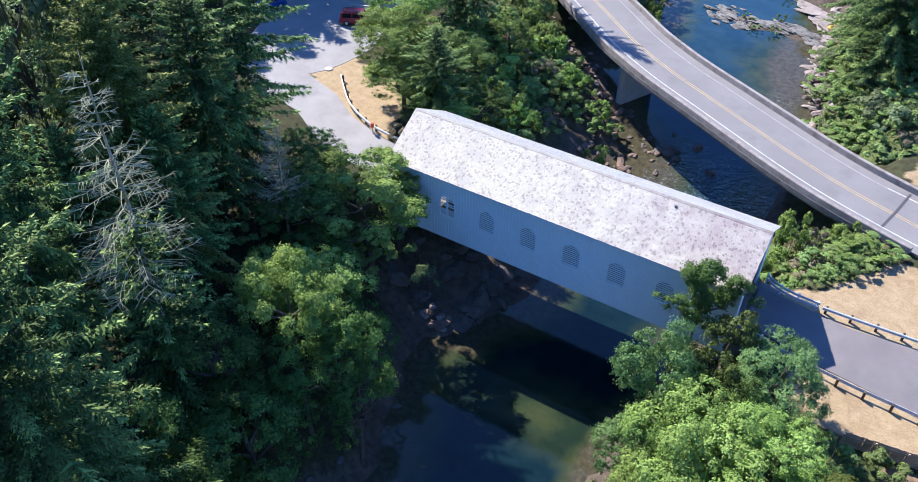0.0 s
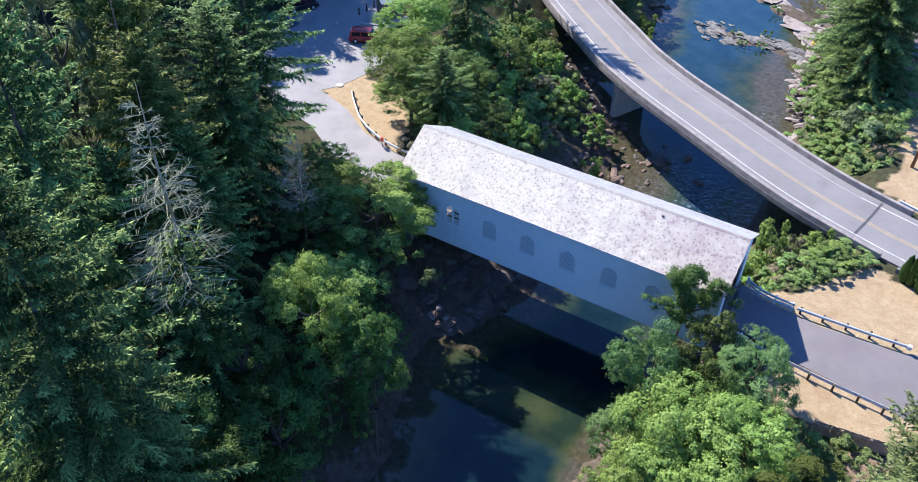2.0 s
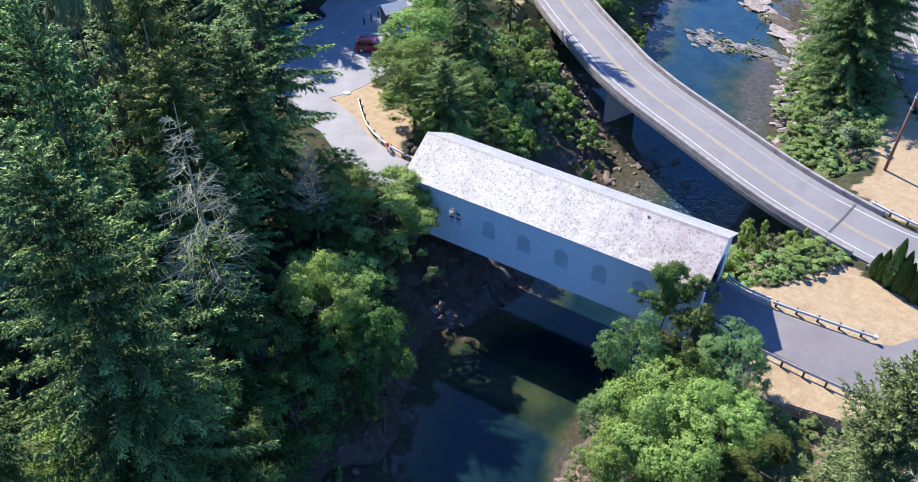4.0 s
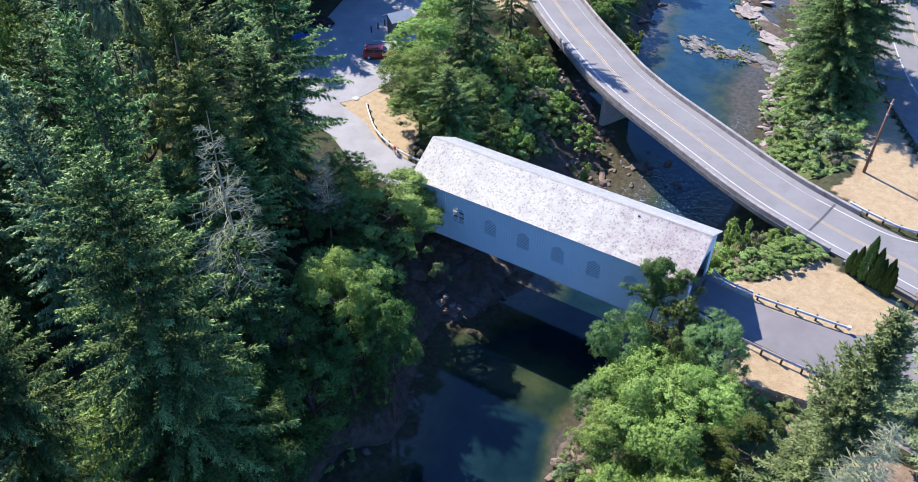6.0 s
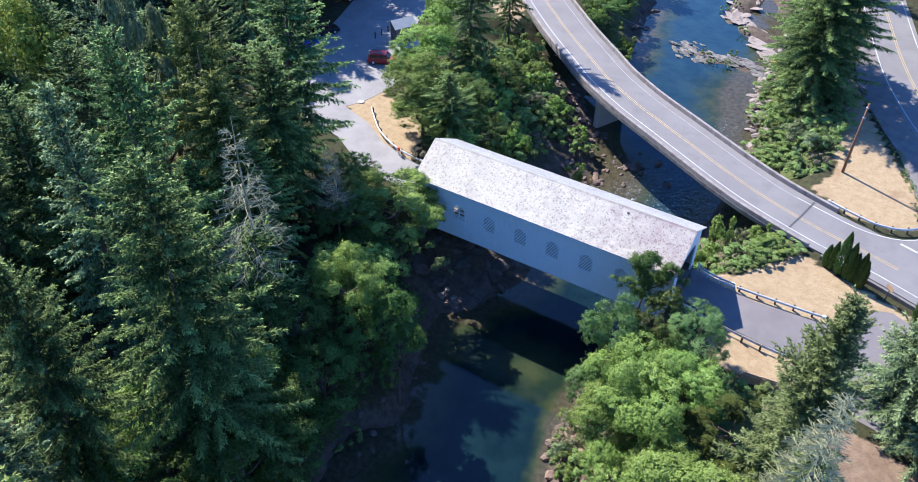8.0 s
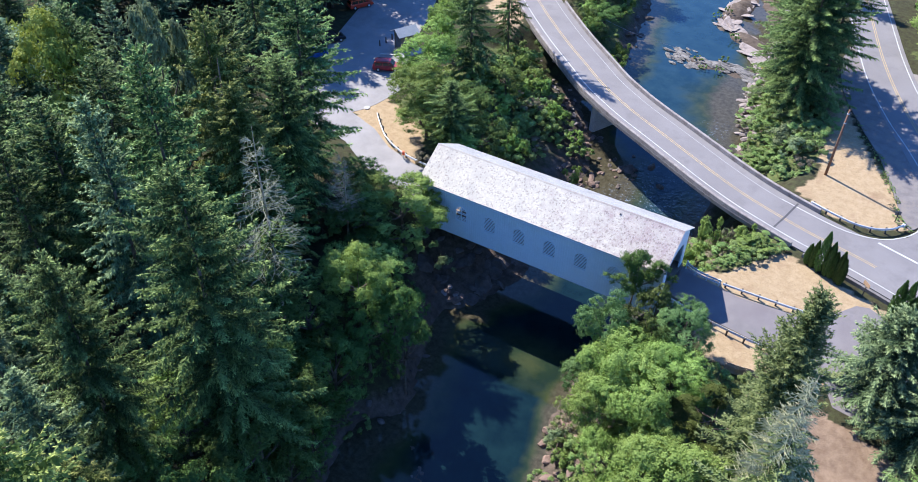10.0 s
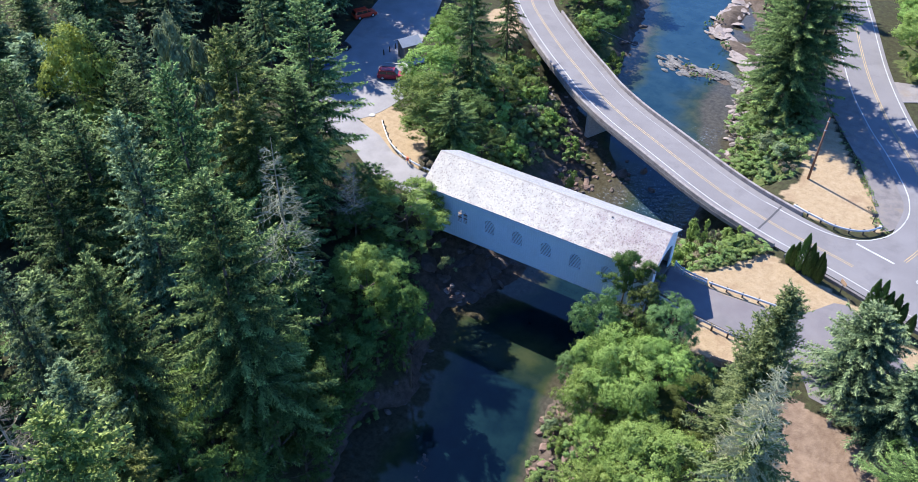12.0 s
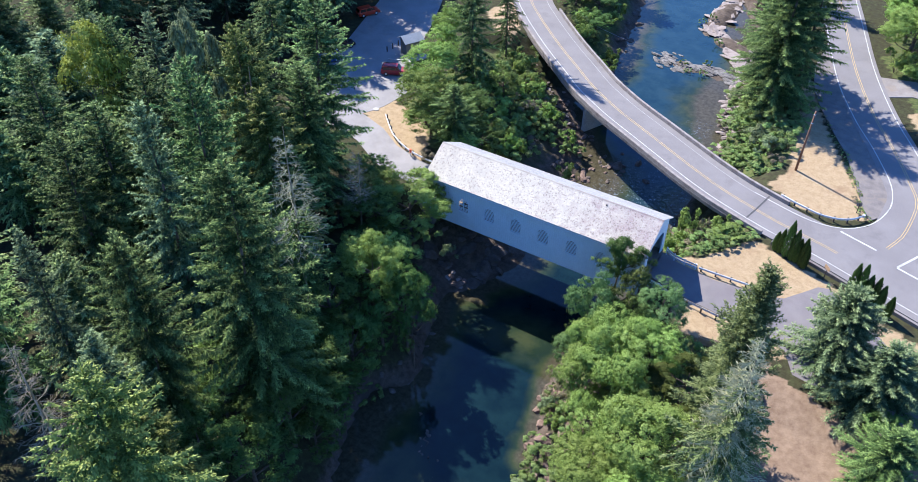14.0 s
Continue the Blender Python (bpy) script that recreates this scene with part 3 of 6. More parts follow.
def build_water():
    ys = np.arange(-112, 172, 0.8)
    l, r = np.interp(ys, RIVER_Y, RIVER_L) - 3.5, np.interp(ys, RIVER_Y, RIVER_R) + 3.5
    u = np.linspace(0, 1, 36)
    gx, gy = l[:, None] + (r - l)[:, None] * u[None], np.repeat(ys[:, None], len(u), 1)
    gz = water_level(gy)
    riffle = np.clip(1 - np.abs(gy - 22) / 14, 0, 1) * np.clip((gx + 3) / 4, 0, 1)
    gz = gz + 0.05 * riffle * wave(gx, gy, 2.2, 1.0)
    n, m = gx.shape
    idx = np.arange(n * m).reshape(n, m)
    faces = np.stack([idx[:-1, :-1], idx[:-1, 1:], idx[1:, 1:], idx[1:, :-1]], -1).reshape(-1, 4)
    me = mesh_np("water", np.stack([gx, gy, gz], -1).reshape(-1, 3), faces, WATER, True)
    px, py = gx.ravel(), gy.ravel()
    d, left = outside_river(px, py)
    deep = np.clip(-d / np.where(~left & (py < 0), 2.6, 5.5), 0, 1)
    shoal_and_sun = np.clip(1.25 - np.hypot((px - 9) / 9.0, (py - 55) / 13) + 0.12 * wave(px, py, 0.5, 3.0) + 0.1 * wave(px, py, 1.4, 5.0), 0, 1) * 0.78 + np.clip(1.5 - np.hypot((px - 4.5) / 5, (py - 88) / 10), 0, 1)
    # first two terms paint a sunlit patch and a sunbeam streak into the water
    shoal_and_sun += np.clip(1.2 - np.hypot((px - 4) / 8.0, (py + 11.2) / 4.8), 0, 1) * 0.42 + np.clip(1.1 - np.hypot((px + 4.6) / 2.2, (py + 8.6) / 1.0), 0, 1) * 0.6 + np.clip(1.5 - np.hypot((px + 3) / 6.5, (py - 21) / 10) + 0.15 * wave(px, py, 0.9, 2.0), 0, 1)
    shoal_and_sun += np.clip(1 - np.hypot((px - 10) / 7, (py + 40) / 8), 0, 1) * 0.3
    shoal_and_sun += 0.35 * np.clip((-2.0 - (px - 0.9 * (-26 - py))) / 4, 0, 1) * (py < -25)
    col = np.zeros((len(px), 4), np.float32)
    col[:, 0] = np.clip(deep - 0.95 * shoal_and_sun, 0, 1)
    col[:, 1] = np.clip(riffle.ravel() * 0.95 + 0.6 * np.clip(1 - np.hypot((px - 8) / 4, (py - 46) / 5), 0, 1), 0, 1)
    # blue body colour upstream; over the riffle it also paints in reflected sky
    col[:, 2] = np.clip((py - 8) / 20, 0, 1)
    col[:, 3] = 1
    att = me.color_attributes.new("depth", "FLOAT_COLOR", "POINT")
    att.data.foreach_set("color", col.ravel())
    return tagged(new("water", me), "dark green river pool with a riffle upstream", "river", kind="structure")


build_ground()
build_water()

# ---- roads ----
HZ = 0.12
HIGHWAY = spline([(-71, 116), (-54, 92), (-42.5, 75), (-34.8, 62.8), (-29.9, 57), (-25.5, 52.4), (-22.1, 49), (-18.5, 45.6), (-14.5, 42), (-9.8, 37.7), (-5.5, 34.5), (-1.7, 32), (3.5, 29), (9, 25.8), (13.7, 23.1), (18.2, 20.8), (22.1, 19.2), (27.2, 17.4), (31.4, 16.3), (35.5, 15.1), (44, 12.1), (55, 8.4), (70, 4), (110, -6)], 1.2)
SIDE = spline([(39.4, 13.4), (40.9, 19.5), (42.2, 23.1), (42.8, 28.7), (42.7, 32.5), (41.5, 35.9), (38.2, 43.4), (32.7, 54.5), (26.9, 69.5), (20.4, 91), (12, 118), (2, 150)], 1.5)


def setting(name, me, label, category, parent=None):
    ob = new(name, me)
    ob.parent = parent
    return tagged(ob, label) if parent else tagged(ob, label, category, kind="structure")


def road_line(path, width, offset, mat, z, name="road_marking"):
    me = sweep(name, path[:, :2], [(offset - width / 2, z), (offset + width / 2, z), (offset + width / 2, z - 0.006), (offset - width / 2, z - 0.006)], mat)
    return me


def rounded(outline):
    """The closed outline with soft corners."""
    p = list(outline)
    return [tuple(q) for q in spline(p + p[:1], 1.0)[:-1]]


def flat(name, outline, z, mat, thick=0.3):
    bm = bmesh.new()
    slab(bm, outline, z - thick, z)
    return from_bm(name, bm, mat)


highway = setting("road", sweep("road", HIGHWAY, [(-4.3, HZ), (3.8, HZ), (3.8, HZ - 0.25), (-4.3, HZ - 0.25)], ASPHALT_NEW), "curving grey two-lane highway with yellow centre lines", "road")
side_road = setting("road", sweep("road", SIDE, [(-3.9, HZ - 0.006), (3.9, HZ - 0.006), (3.9, HZ - 0.3), (-3.9, HZ - 0.3)], ASPHALT_NEW), "grey side road joining the highway", "road")
junction = setting("road", flat("road", [(30.5, 20.1), (35.2, 20.7), (37.8, 22.9), (39.4, 27), (46, 27), (47.5, 22), (50.5, 17), (56, 13), (56, 8), (36, 13)], HZ - 0.012, ASPHALT_NEW), "grey asphalt road junction", "road")
on_bridge = HIGHWAY[(HIGHWAY[:, 0] > -31) & (HIGHWAY[:, 0] < 27)]
for off, wid, mat, sel, what in (
    (-0.15, 0.085, PAINT_YELLOW, HIGHWAY[HIGHWAY[:, 0] < 35.6], "faded yellow centre line"),
    (0.15, 0.085, PAINT_YELLOW, HIGHWAY[HIGHWAY[:, 0] < 35.6], "faded yellow centre line"),
    (2.62, 0.14, PAINT_WHITE, HIGHWAY, "white road edge line"),
    (-3.15, 0.11, PAINT_WORN, HIGHWAY[HIGHWAY[:, 0] < 22.4], "white road edge line"),
):
    setting("road_marking", road_line(sel, wid, off, mat, HZ + 0.008), what, "road marking", highway)
fillet = spline([(22.6, 22.45), (26.2, 21.3), (29.7, 20.35), (32.3, 20.15), (35.1, 20.8), (37.4, 22.7), (38.9, 25.4), (39.7, 29), (39.5, 32.2), (38.4, 36), (34.8, 43.4), (30.4, 51.3), (25, 63.8), (18, 86.5), (9, 116)], 1.0)
setting("road_marking", road_line(fillet, 0.16, 0.0, PAINT_WHITE, HZ + 0.01), "white line rounding the junction corner", "road marking", side_road)
side_upper = SIDE[SIDE[:, 1] > 19.3]
for off in (-0.15, 0.15):
    setting("road_marking", road_line(side_upper, 0.09, off, PAINT_YELLOW, HZ + 0.006), "yellow centre line of the side road", "road marking", side_road)
setting("road_marking", road_line(SIDE[SIDE[:, 1] > 33], 0.16, 3.2, PAINT_WHITE, HZ + 0.006), "white edge line of the side road", "road marking", side_road)
for a, b in (((34.9, 19.95), (39.8, 18.4)), ((42.7, 16.3), (44.9, 20.4)), ((42.7, 16.2), (47.4, 14.7))):
    setting("road_marking", road_line(np.array([a, ((a[0] + b[0]) / 2, (a[1] + b[1]) / 2), b]), 0.3, 0.0, PAINT_WHITE, HZ + 0.014), "white junction line", "road marking", junction)
joint = np.array([(23.2, 16.0), (23.9, 19.0), (24.6, 22.6)])
setting("road_joint", road_line(joint, 0.26, 0.0, TAR, HZ + 0.012), "dark tarred expansion joint across the highway", "road joint", highway)

# highway bridge: girder, kerb walls, pier, abutment
girder = empty("highway_bridge")
tagged(girder, "curved grey concrete highway bridge over the river", "bridge")
part("deck_girder", sweep("deck_girder", on_bridge, [(-4.85, HZ - 0.02), (-4.25, HZ - 0.02), (-4.25, HZ - 0.27), (3.75, HZ - 0.27), (3.75, HZ - 0.02), (4.35, HZ - 0.02), (4.35, HZ - 0.5), (3.4, HZ - 0.7), (3.2, HZ - 1.55), (-3.7, HZ - 1.55), (-3.9, HZ - 0.7), (-4.85, HZ - 0.5)], CONCRETE), None, girder)
for c, first, last in ((4.05, -31, 28), (-4.55, -31, 26.2)):
    run_path = HIGHWAY[(HIGHWAY[:, 0] > first) & (HIGHWAY[:, 0] < last)]
    part("parapet", sweep("parapet", run_path, [(c - 0.24, HZ), (c + 0.26, HZ), (c + 0.22, HZ + 0.56), (c + 0.16, HZ + 0.62), (c - 0.14, HZ + 0.62), (c - 0.2, HZ + 0.56)], PARAPET), None, girder, "stained concrete parapet")
low = HIGHWAY[(HIGHWAY[:, 0] > 28.2) & (HIGHWAY[:, 0] < 52)]
setting("kerb", sweep("kerb", low, [(4.25, HZ - 0.3), (4.75, HZ - 0.3), (4.7, HZ + 0.3), (4.3, HZ + 0.3)], CONCRETE), "low concrete kerb wall beside the highway", "kerb")


def pier(x, y, rz, z0, z1):
    bm = bmesh.new()
    n = 7
    out = [(-2.3 + 0.5 * math.cos(a), 0.5 * math.sin(a)) for a in np.linspace(math.pi / 2, 1.5 * math.pi, n)] + [(2.3 + 0.5 * math.cos(a), 0.5 * math.sin(a)) for a in np.linspace(-math.pi / 2, math.pi / 2, n)]
    slab(bm, out, z0, z1 - 0.7)
    slab(bm, [(-3.0, -0.6), (3.0, -0.6), (3.0, 0.6), (-3.0, 0.6)], z1 - 0.7, z1)
    # paler concrete than the girder, standing in for sun on the pier
    ob = part("pier", bm, CONCRETE_PALE, girder, "broad concrete pier")
    ob.matrix_basis = pose(x, y, 0, 0, 0, rz)


pier(-8.6, 38.2, 62, -10.6, HZ - 1.56)
for x, y, rz in ((-30.4, 57.4, 40), (26.0, 17.8, 70)):
    bm = bmesh.new()
    box(bm, -4.6, 4.6, -0.9, 0.9, -6.5, HZ - 1.57)
    part("abutment", bm, CONCRETE, girder, "concrete abutment").matrix_basis = pose(x, y, 0, 0, 0, rz)

# parking area and the approaches of the covered bridge
setting("parking_lot", flat("parking_lot", [(-37.6, 9.6), (-36.6, 11.2), (-35.9, 13.2), (-35.6, 14.85), (-35.2, 18.75), (-37.2, 23.85), (-40.5, 28.75), (-43, 34.95), (-45.9, 43.55), (-50, 53.55), (-58, 76.55), (-68, 73.55), (-62, 51.55), (-58.5, 39.55), (-54.6, 26.55), (-52.4, 19.55), (-49, 11.35), (-44.6, 5.55), (-39.1, 3.95), (-33.6, 2.85), (-28.6, -0.05), (-24.6, -1.65), (-16.2, -1.85), (-16.2, 3.35), (-22.1, 3.45), (-27.6, 4.95), (-32.1, 7.75)], 0.0, LOT_ASPHALT), "worn asphalt parking area leading to the covered bridge", "parking lot")
setting("pavement", flat("pavement", [(16.2, -2.05), (21.75, -3.55), (29.75, -4.55), (34.1, -5.65), (35.8, -8.85), (44.6, -10.15), (60.6, -13.65), (60.6, -4.65), (45.6, -0.15), (40.6, 4.75), (37.8, 6.95), (36.2, 7.65), (34.9, 7.25), (33.5, 5.25), (31.8, 2.95), (29.85, 2.15), (23.25, 1.6), (16.2, 0.2 + 2.4)], 0.0, ASPHALT), "smooth asphalt approach of the covered bridge", "road")
setting("pavement", flat("pavement", rounded([(31.6, 39.6), (34.0, 33.6), (36.1, 28.05), (37.8, 24.75), (39.4, 28.55), (38.8, 35.55), (35.6, 42.75), (30.3, 52.55), (25.4, 65.0), (21.6, 73.0), (21.0, 66.0), (23.2, 56.0), (27.2, 47.5)]), HZ - 0.018, PULL_OFF, 0.25), "worn grey pull-off beside the side road", "road")
setting("driveway", flat("driveway", [(32.8, 60.35), (37.6, 63.35), (60.6, 61.55), (60.6, 67.55), (37.1, 69.05), (29.85, 67.05)], HZ - 0.03, GRAVEL, 0.25), "pale gravel driveway off the side road", "driveway")
disc = bmesh.new()
bmesh.ops.create_cone(disc, cap_ends=True, segments=20, radius1=0.5, radius2=0.47, depth=0.06)
tagged(part("manhole_cover", disc, CONCRETE_PALE), "round pale concrete cover set in the asphalt", "cover").matrix_basis = pose(-36.4, 11.75, 0.03)
for pts, lab in ((((-44.6, 26.6), (-43, 27.2), (-41.4, 28.0)), "pale concrete wheel kerb before the kiosk"), (((-38.4, 23.4), (-37.2, 21.3), (-35.8, 19.0)), "pale concrete kerb along the parking edge")):
    tagged(new("kerb", sweep("kerb", spline(pts, 0.8), [(-0.14, 0), (0.14, 0), (0.11, 0.17), (-0.11, 0.17)], CONCRETE_PALE)), lab, "kerb")


def guardrail(points, label, rail_mat=STEEL, z=0.0, spacing=1.9, first=True, end=True):
    """A W-beam rail on posts along a path."""
    path = spline(points, 0.6)
    root = empty("guardrail", path[0][0], path[0][1], z)
    tagged(root, label, "guardrail", "guardrails")
    rel = path - path[0]
    w = [(0.0, 0.42), (0.07, 0.47), (0.07, 0.53), (0.0, 0.575), (0.07, 0.62), (0.07, 0.68), (0.0, 0.73), (-0.02, 0.73), (0.045, 0.68), (0.045, 0.62), (-0.025, 0.575), (0.045, 0.53), (0.045, 0.47), (-0.02, 0.42)]
    part("rail", sweep("rail", rel, w, rail_mat), None, root, "long ribbed rail")
    s = np.r_[0, np.cumsum(np.linalg.norm(np.diff(rel, axis=0), axis=1))]
    for d in np.arange(0.3, s[-1], spacing):
        x, y = np.interp(d, s, rel[:, 0]), np.interp(d, s, rel[:, 1])
        x2, y2 = np.interp(d + 0.1, s, rel[:, 0]), np.interp(d + 0.1, s, rel[:, 1])
        a = math.degrees(math.atan2(y2 - y, x2 - x))
        bm = bmesh.new()
        box(bm, -0.09, 0.09, 0.08, 0.28, -0.6, 0.74, bevel=0.015)
        box(bm, -0.07, 0.07, 0.0, 0.08, 0.46, 0.70)
        part("post", bm, DARK_TIMBER, root).matrix_basis = pose(x, y, 0, 0, 0, a)
    if end:
        bm = bmesh.new()
        tube(bm, (0, 0, 0.40), (0, 0, 0.76), 0.2, 0.2, 12)
        part("end_cap", bm, rail_mat, root).matrix_basis = pose(rel[-1][0], rel[-1][1], 0)
    return root


guardrail([(21.15, 2.1), (23.25, 2.15), (25.75, 2.25), (28.05, 2.35), (30.15, 2.5)], "galvanised guardrail on the upstream side of the approach")
guardrail([(29.85, -5.2), (27.75, -5.05), (24.85, -4.85), (21.75, -4.45), (17.5, -3.85)], "galvanised guardrail on the downstream side of the approach")
guardrail([(26.0, 23.1), (27.5, 22.5), (29.2, 22.0), (31.7, 21.4), (34, 21.7), (35.7, 22.7), (36.9, 24.3)], "galvanised guardrail curving round the junction corner", z=HZ)
guardrail([(-33.6, 10.55), (-31.6, 8.55), (-28.8, 6.15), (-24.9, 4.25), (-21.1, 3.55), (-17, 3.55)], "white guardrail curving from the bridge to the parking area", RAIL_PAINT, end=False)

# ---- the covered bridge ----
LX, WY, EAVE_Y, EAVE_Z, RIDGE_Z, SKIRT = 16.0, 3.9, 4.72, 4.82, 7.55, -2.35
WINDOW_X = [-10.25, -6.2, -2.15, 1.93, 6.0, 10.1]
bridge = empty("covered_bridge", 0, 0, 0)
tagged(bridge, "white-painted wooden covered bridge with a weathered shingle roof", "covered bridge")


def arch(cx, half, z0, spring, top, n=10):
    return [(cx - half, z0)] + [(cx - half * math.cos(a), spring + (top - spring) * math.sin(a)) for a in np.linspace(0, math.pi, n + 1)] + [(cx + half, z0)]


def side_wall(y_out, y_in, windows):
    bm = bmesh.new()
    x0, x1, top = -15.7, 15.6, 5.12
    edges = [x0]
    half, zb, zs, zt = 0.76, 0.2, 1.75, 2.42
    cut = [(w - half, w + half) for w in windows]
    x = x0
    for a, b in cut:
        left = [(x, top), (x, zs), (x, zb)] if x > x0 else [(x, top)]
        prism(bm, [(x, SKIRT), (a, SKIRT), (a, zb), (a, zs), (a, top)] + left, y_out, y_in)
        prism(bm, [(a, SKIRT), (b, SKIRT), (b, zb), (a, zb)], y_out, y_in)
        c = (a + b) / 2
        prism(bm, [(a, top)] + arch(c, half, zs, zs, zt)[1:-1] + [(b, top)], y_out, y_in)
        x = b
    prism(bm, [(x, SKIRT), (x1, SKIRT), (x1, top), (x, top)] + ([(x, zs), (x, zb)] if cut else []), y_out, y_in)
    bmesh.ops.remove_doubles(bm, verts=bm.verts, dist=0.0005)
    bm.verts.index_update()
    seen = {}
    for f in bm.faces:
        seen.setdefault(frozenset(v.index for v in f.verts), []).append(f)
    bmesh.ops.delete(bm, geom=[f for fs in seen.values() if len(fs) > 1 for f in fs], context="FACES_ONLY")
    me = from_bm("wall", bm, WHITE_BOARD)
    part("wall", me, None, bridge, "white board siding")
    # battens, joined
    bm = bmesh.new()
    s = -1 if y_out < 0 else 1
    for bx in np.arange(x0 + 0.1, x1, 0.305):
        spans = [(SKIRT - 0.03, top)]
        for a, b in cut:
            if a - 0.12 < bx < b + 0.12:
                spans = [(SKIRT - 0.03, zb - 0.14), (zt + 0.13, top)]
        for za, zb2 in spans:
            box(bm, bx - 0.028, bx + 0.028, min(y_out, y_out + s * 0.022), max(y_out, y_out + s * 0.022), za, zb2)
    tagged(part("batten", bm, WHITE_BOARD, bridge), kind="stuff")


def louvre_window(cx, y, broken):
    """An arched opening with a trim, a sill and sloping slats."""
    root = part("window", arch_trim(cx), WHITE_BOARD, bridge, "arched louvred window")
    root.matrix_basis = pose(cx, y, 0)
    half, zb, zs, zt = 0.76, 0.2, 1.75, 2.42
    n = 10
    for i in range(n):
        z = zb + 0.11 + i * (zt - zb - 0.14) / n
        h = half if z < zs else half * math.sqrt(max(0.02, 1 - ((z - zs) / (zt - zs)) ** 2))
        if broken and i in (4, 7):
            continue
        bm = bmesh.new()
        box(bm, -h + 0.02, h - 0.02, -0.012, 0.012, -0.052, 0.052, pose(0, 0.05, 0, -14, 0, 0))
        part("slat", bm, WHITE_BOARD, root).matrix_basis = pose(0, 0, z, 0, random.uniform(-0.6, 0.6) * (3 if broken else 1), 0)
    if broken:
        bm = bmesh.new()
        box(bm, -0.07, 0.07, 0.0, 0.1, zb, zt - 0.02)
        part("mullion", bm, WHITE_BOARD, root)


def arch_trim(cx):
    half, zb, zs, zt, w = 0.76, 0.2, 1.75, 2.42, 0.10
    inner, outer = arch(0, half, zb, zs, zt), arch(0, half + w, zb - w, zs, zt + w)
    bm = bmesh.new()
    for y0, y1 in ((-0.035, 0.0),):
        a = [bm.verts.new((x, y0, z)) for x, z in inner]
        b = [bm.verts.new((x, y0, z)) for x, z in outer]
        c = [bm.verts.new((x, y1, z)) for x, z in inner]
        d = [bm.verts.new((x, y1, z)) for x, z in outer]
        k = len(a)
        for i in range(k):
            j = (i + 1) % k
            bm.faces.new((a[i], a[j], b[j], b[i]))
            bm.faces.new((c[i], d[i], d[j], c[j]))
            bm.faces.new((b[i], b[j], d[j], d[i]))
            bm.faces.new((a[i], c[i], c[j], a[j]))
    return bm


side_wall(-WY, -WY + 0.14, WINDOW_X)
side_wall(WY, WY - 0.14, [])
for k, cx in enumerate(WINDOW_X):
    louvre_window(cx, -WY - 0.002, k == 0)


def gable(x, s):
    """A portal wall with a tall opening; s is the side it faces."""
    bm = bmesh.new()
    half, top = 2.75, 4.3
    door = arch(0, half, -0.35, 3.3, top, 12)
    left = [(-WY - 0.05, -0.6), (-half, -0.6), (-half, 3.3)] + door[2:8]
    peak = [(0, 7.2), (-WY - 0.05, 5.1)]
    prism(bm, left + peak, 0, 0.16)
    prism(bm, [(-px, pz) for px, pz in reversed(left + peak)], 0, 0.16)
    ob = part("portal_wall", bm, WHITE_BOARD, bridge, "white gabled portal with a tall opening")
    ob.matrix_basis = pose(x, 0, 0, 0, 0, 90)
    for y0 in () if s > 0 else (-WY, WY):
        bm = bmesh.new()
        e = 0.2 if y0 > 0 else -0.2
        box(bm, min(0, s * 1.2), max(0, s * 1.2), min(y0, y0 + e), max(y0, y0 + e), -0.8, 1.05)
        part("wing_wall", bm, WHITE_BOARD, bridge).matrix_basis = pose(x, 0, 0)


gable(15.75, 1)
gable(-15.7, -1)

# roof: deck, ridge, shingles in courses
slope = math.atan2(RIDGE_Z - EAVE_Z, EAVE_Y)
run = math.hypot(EAVE_Y, RIDGE_Z - EAVE_Z)
for s in (-1, 1):
    bm = bmesh.new()
    box(bm, -LX, LX, 0, run, -0.12, -0.015, bevel=0.01)
    ob = part("roof_deck", bm, WHITE_BOARD, bridge, "white-edged roof boarding")
    face = pose(0, s * EAVE_Y, EAVE_Z, 0, 0, 0 if s < 0 else 180) @ pose(0, 0, 0, math.degrees(slope), 0, 0)
    ob.matrix_basis = face
    rng = np.random.default_rng(7 + s)
    vs, fs = [], []
    exposure, count = 0.165, int(run / 0.165) + 1
    for c in range(count):
        y0 = c * exposure - 0.05
        x = -LX - 0.03 - rng.uniform(0, 0.1)
        while x < LX + 0.03:
            w = rng.uniform(0.09, 0.22)
            a, b = max(x + 0.006, -LX - 0.04), min(x + w - 0.006, LX + 0.04)
            x += w
            if b - a < 0.04:
                continue
            ya, yb = y0 + rng.normal(0, 0.012), min(y0 + exposure + 0.09, run + 0.02)
            t, lift = rng.uniform(0.013, 0.023), rng.uniform(0.0, 0.014) * (rng.random() < 0.3)
            i = len(vs)
            vs += [(a, ya, 0.0), (b, ya, 0.0), (b, yb, -0.012), (a, yb, -0.012), (a, ya, t + lift), (b, ya, t + lift * rng.uniform(0.3, 1.2)), (b, yb, 0.004), (a, yb, 0.004)]
            fs += [(i, i + 1, i + 5, i + 4), (i + 4, i + 5, i + 6, i + 7), (i + 1, i + 2, i + 6, i + 5), (i, i + 4, i + 7, i + 3)]
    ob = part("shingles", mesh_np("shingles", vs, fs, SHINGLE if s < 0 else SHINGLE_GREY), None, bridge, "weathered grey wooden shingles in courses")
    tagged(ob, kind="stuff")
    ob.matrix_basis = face
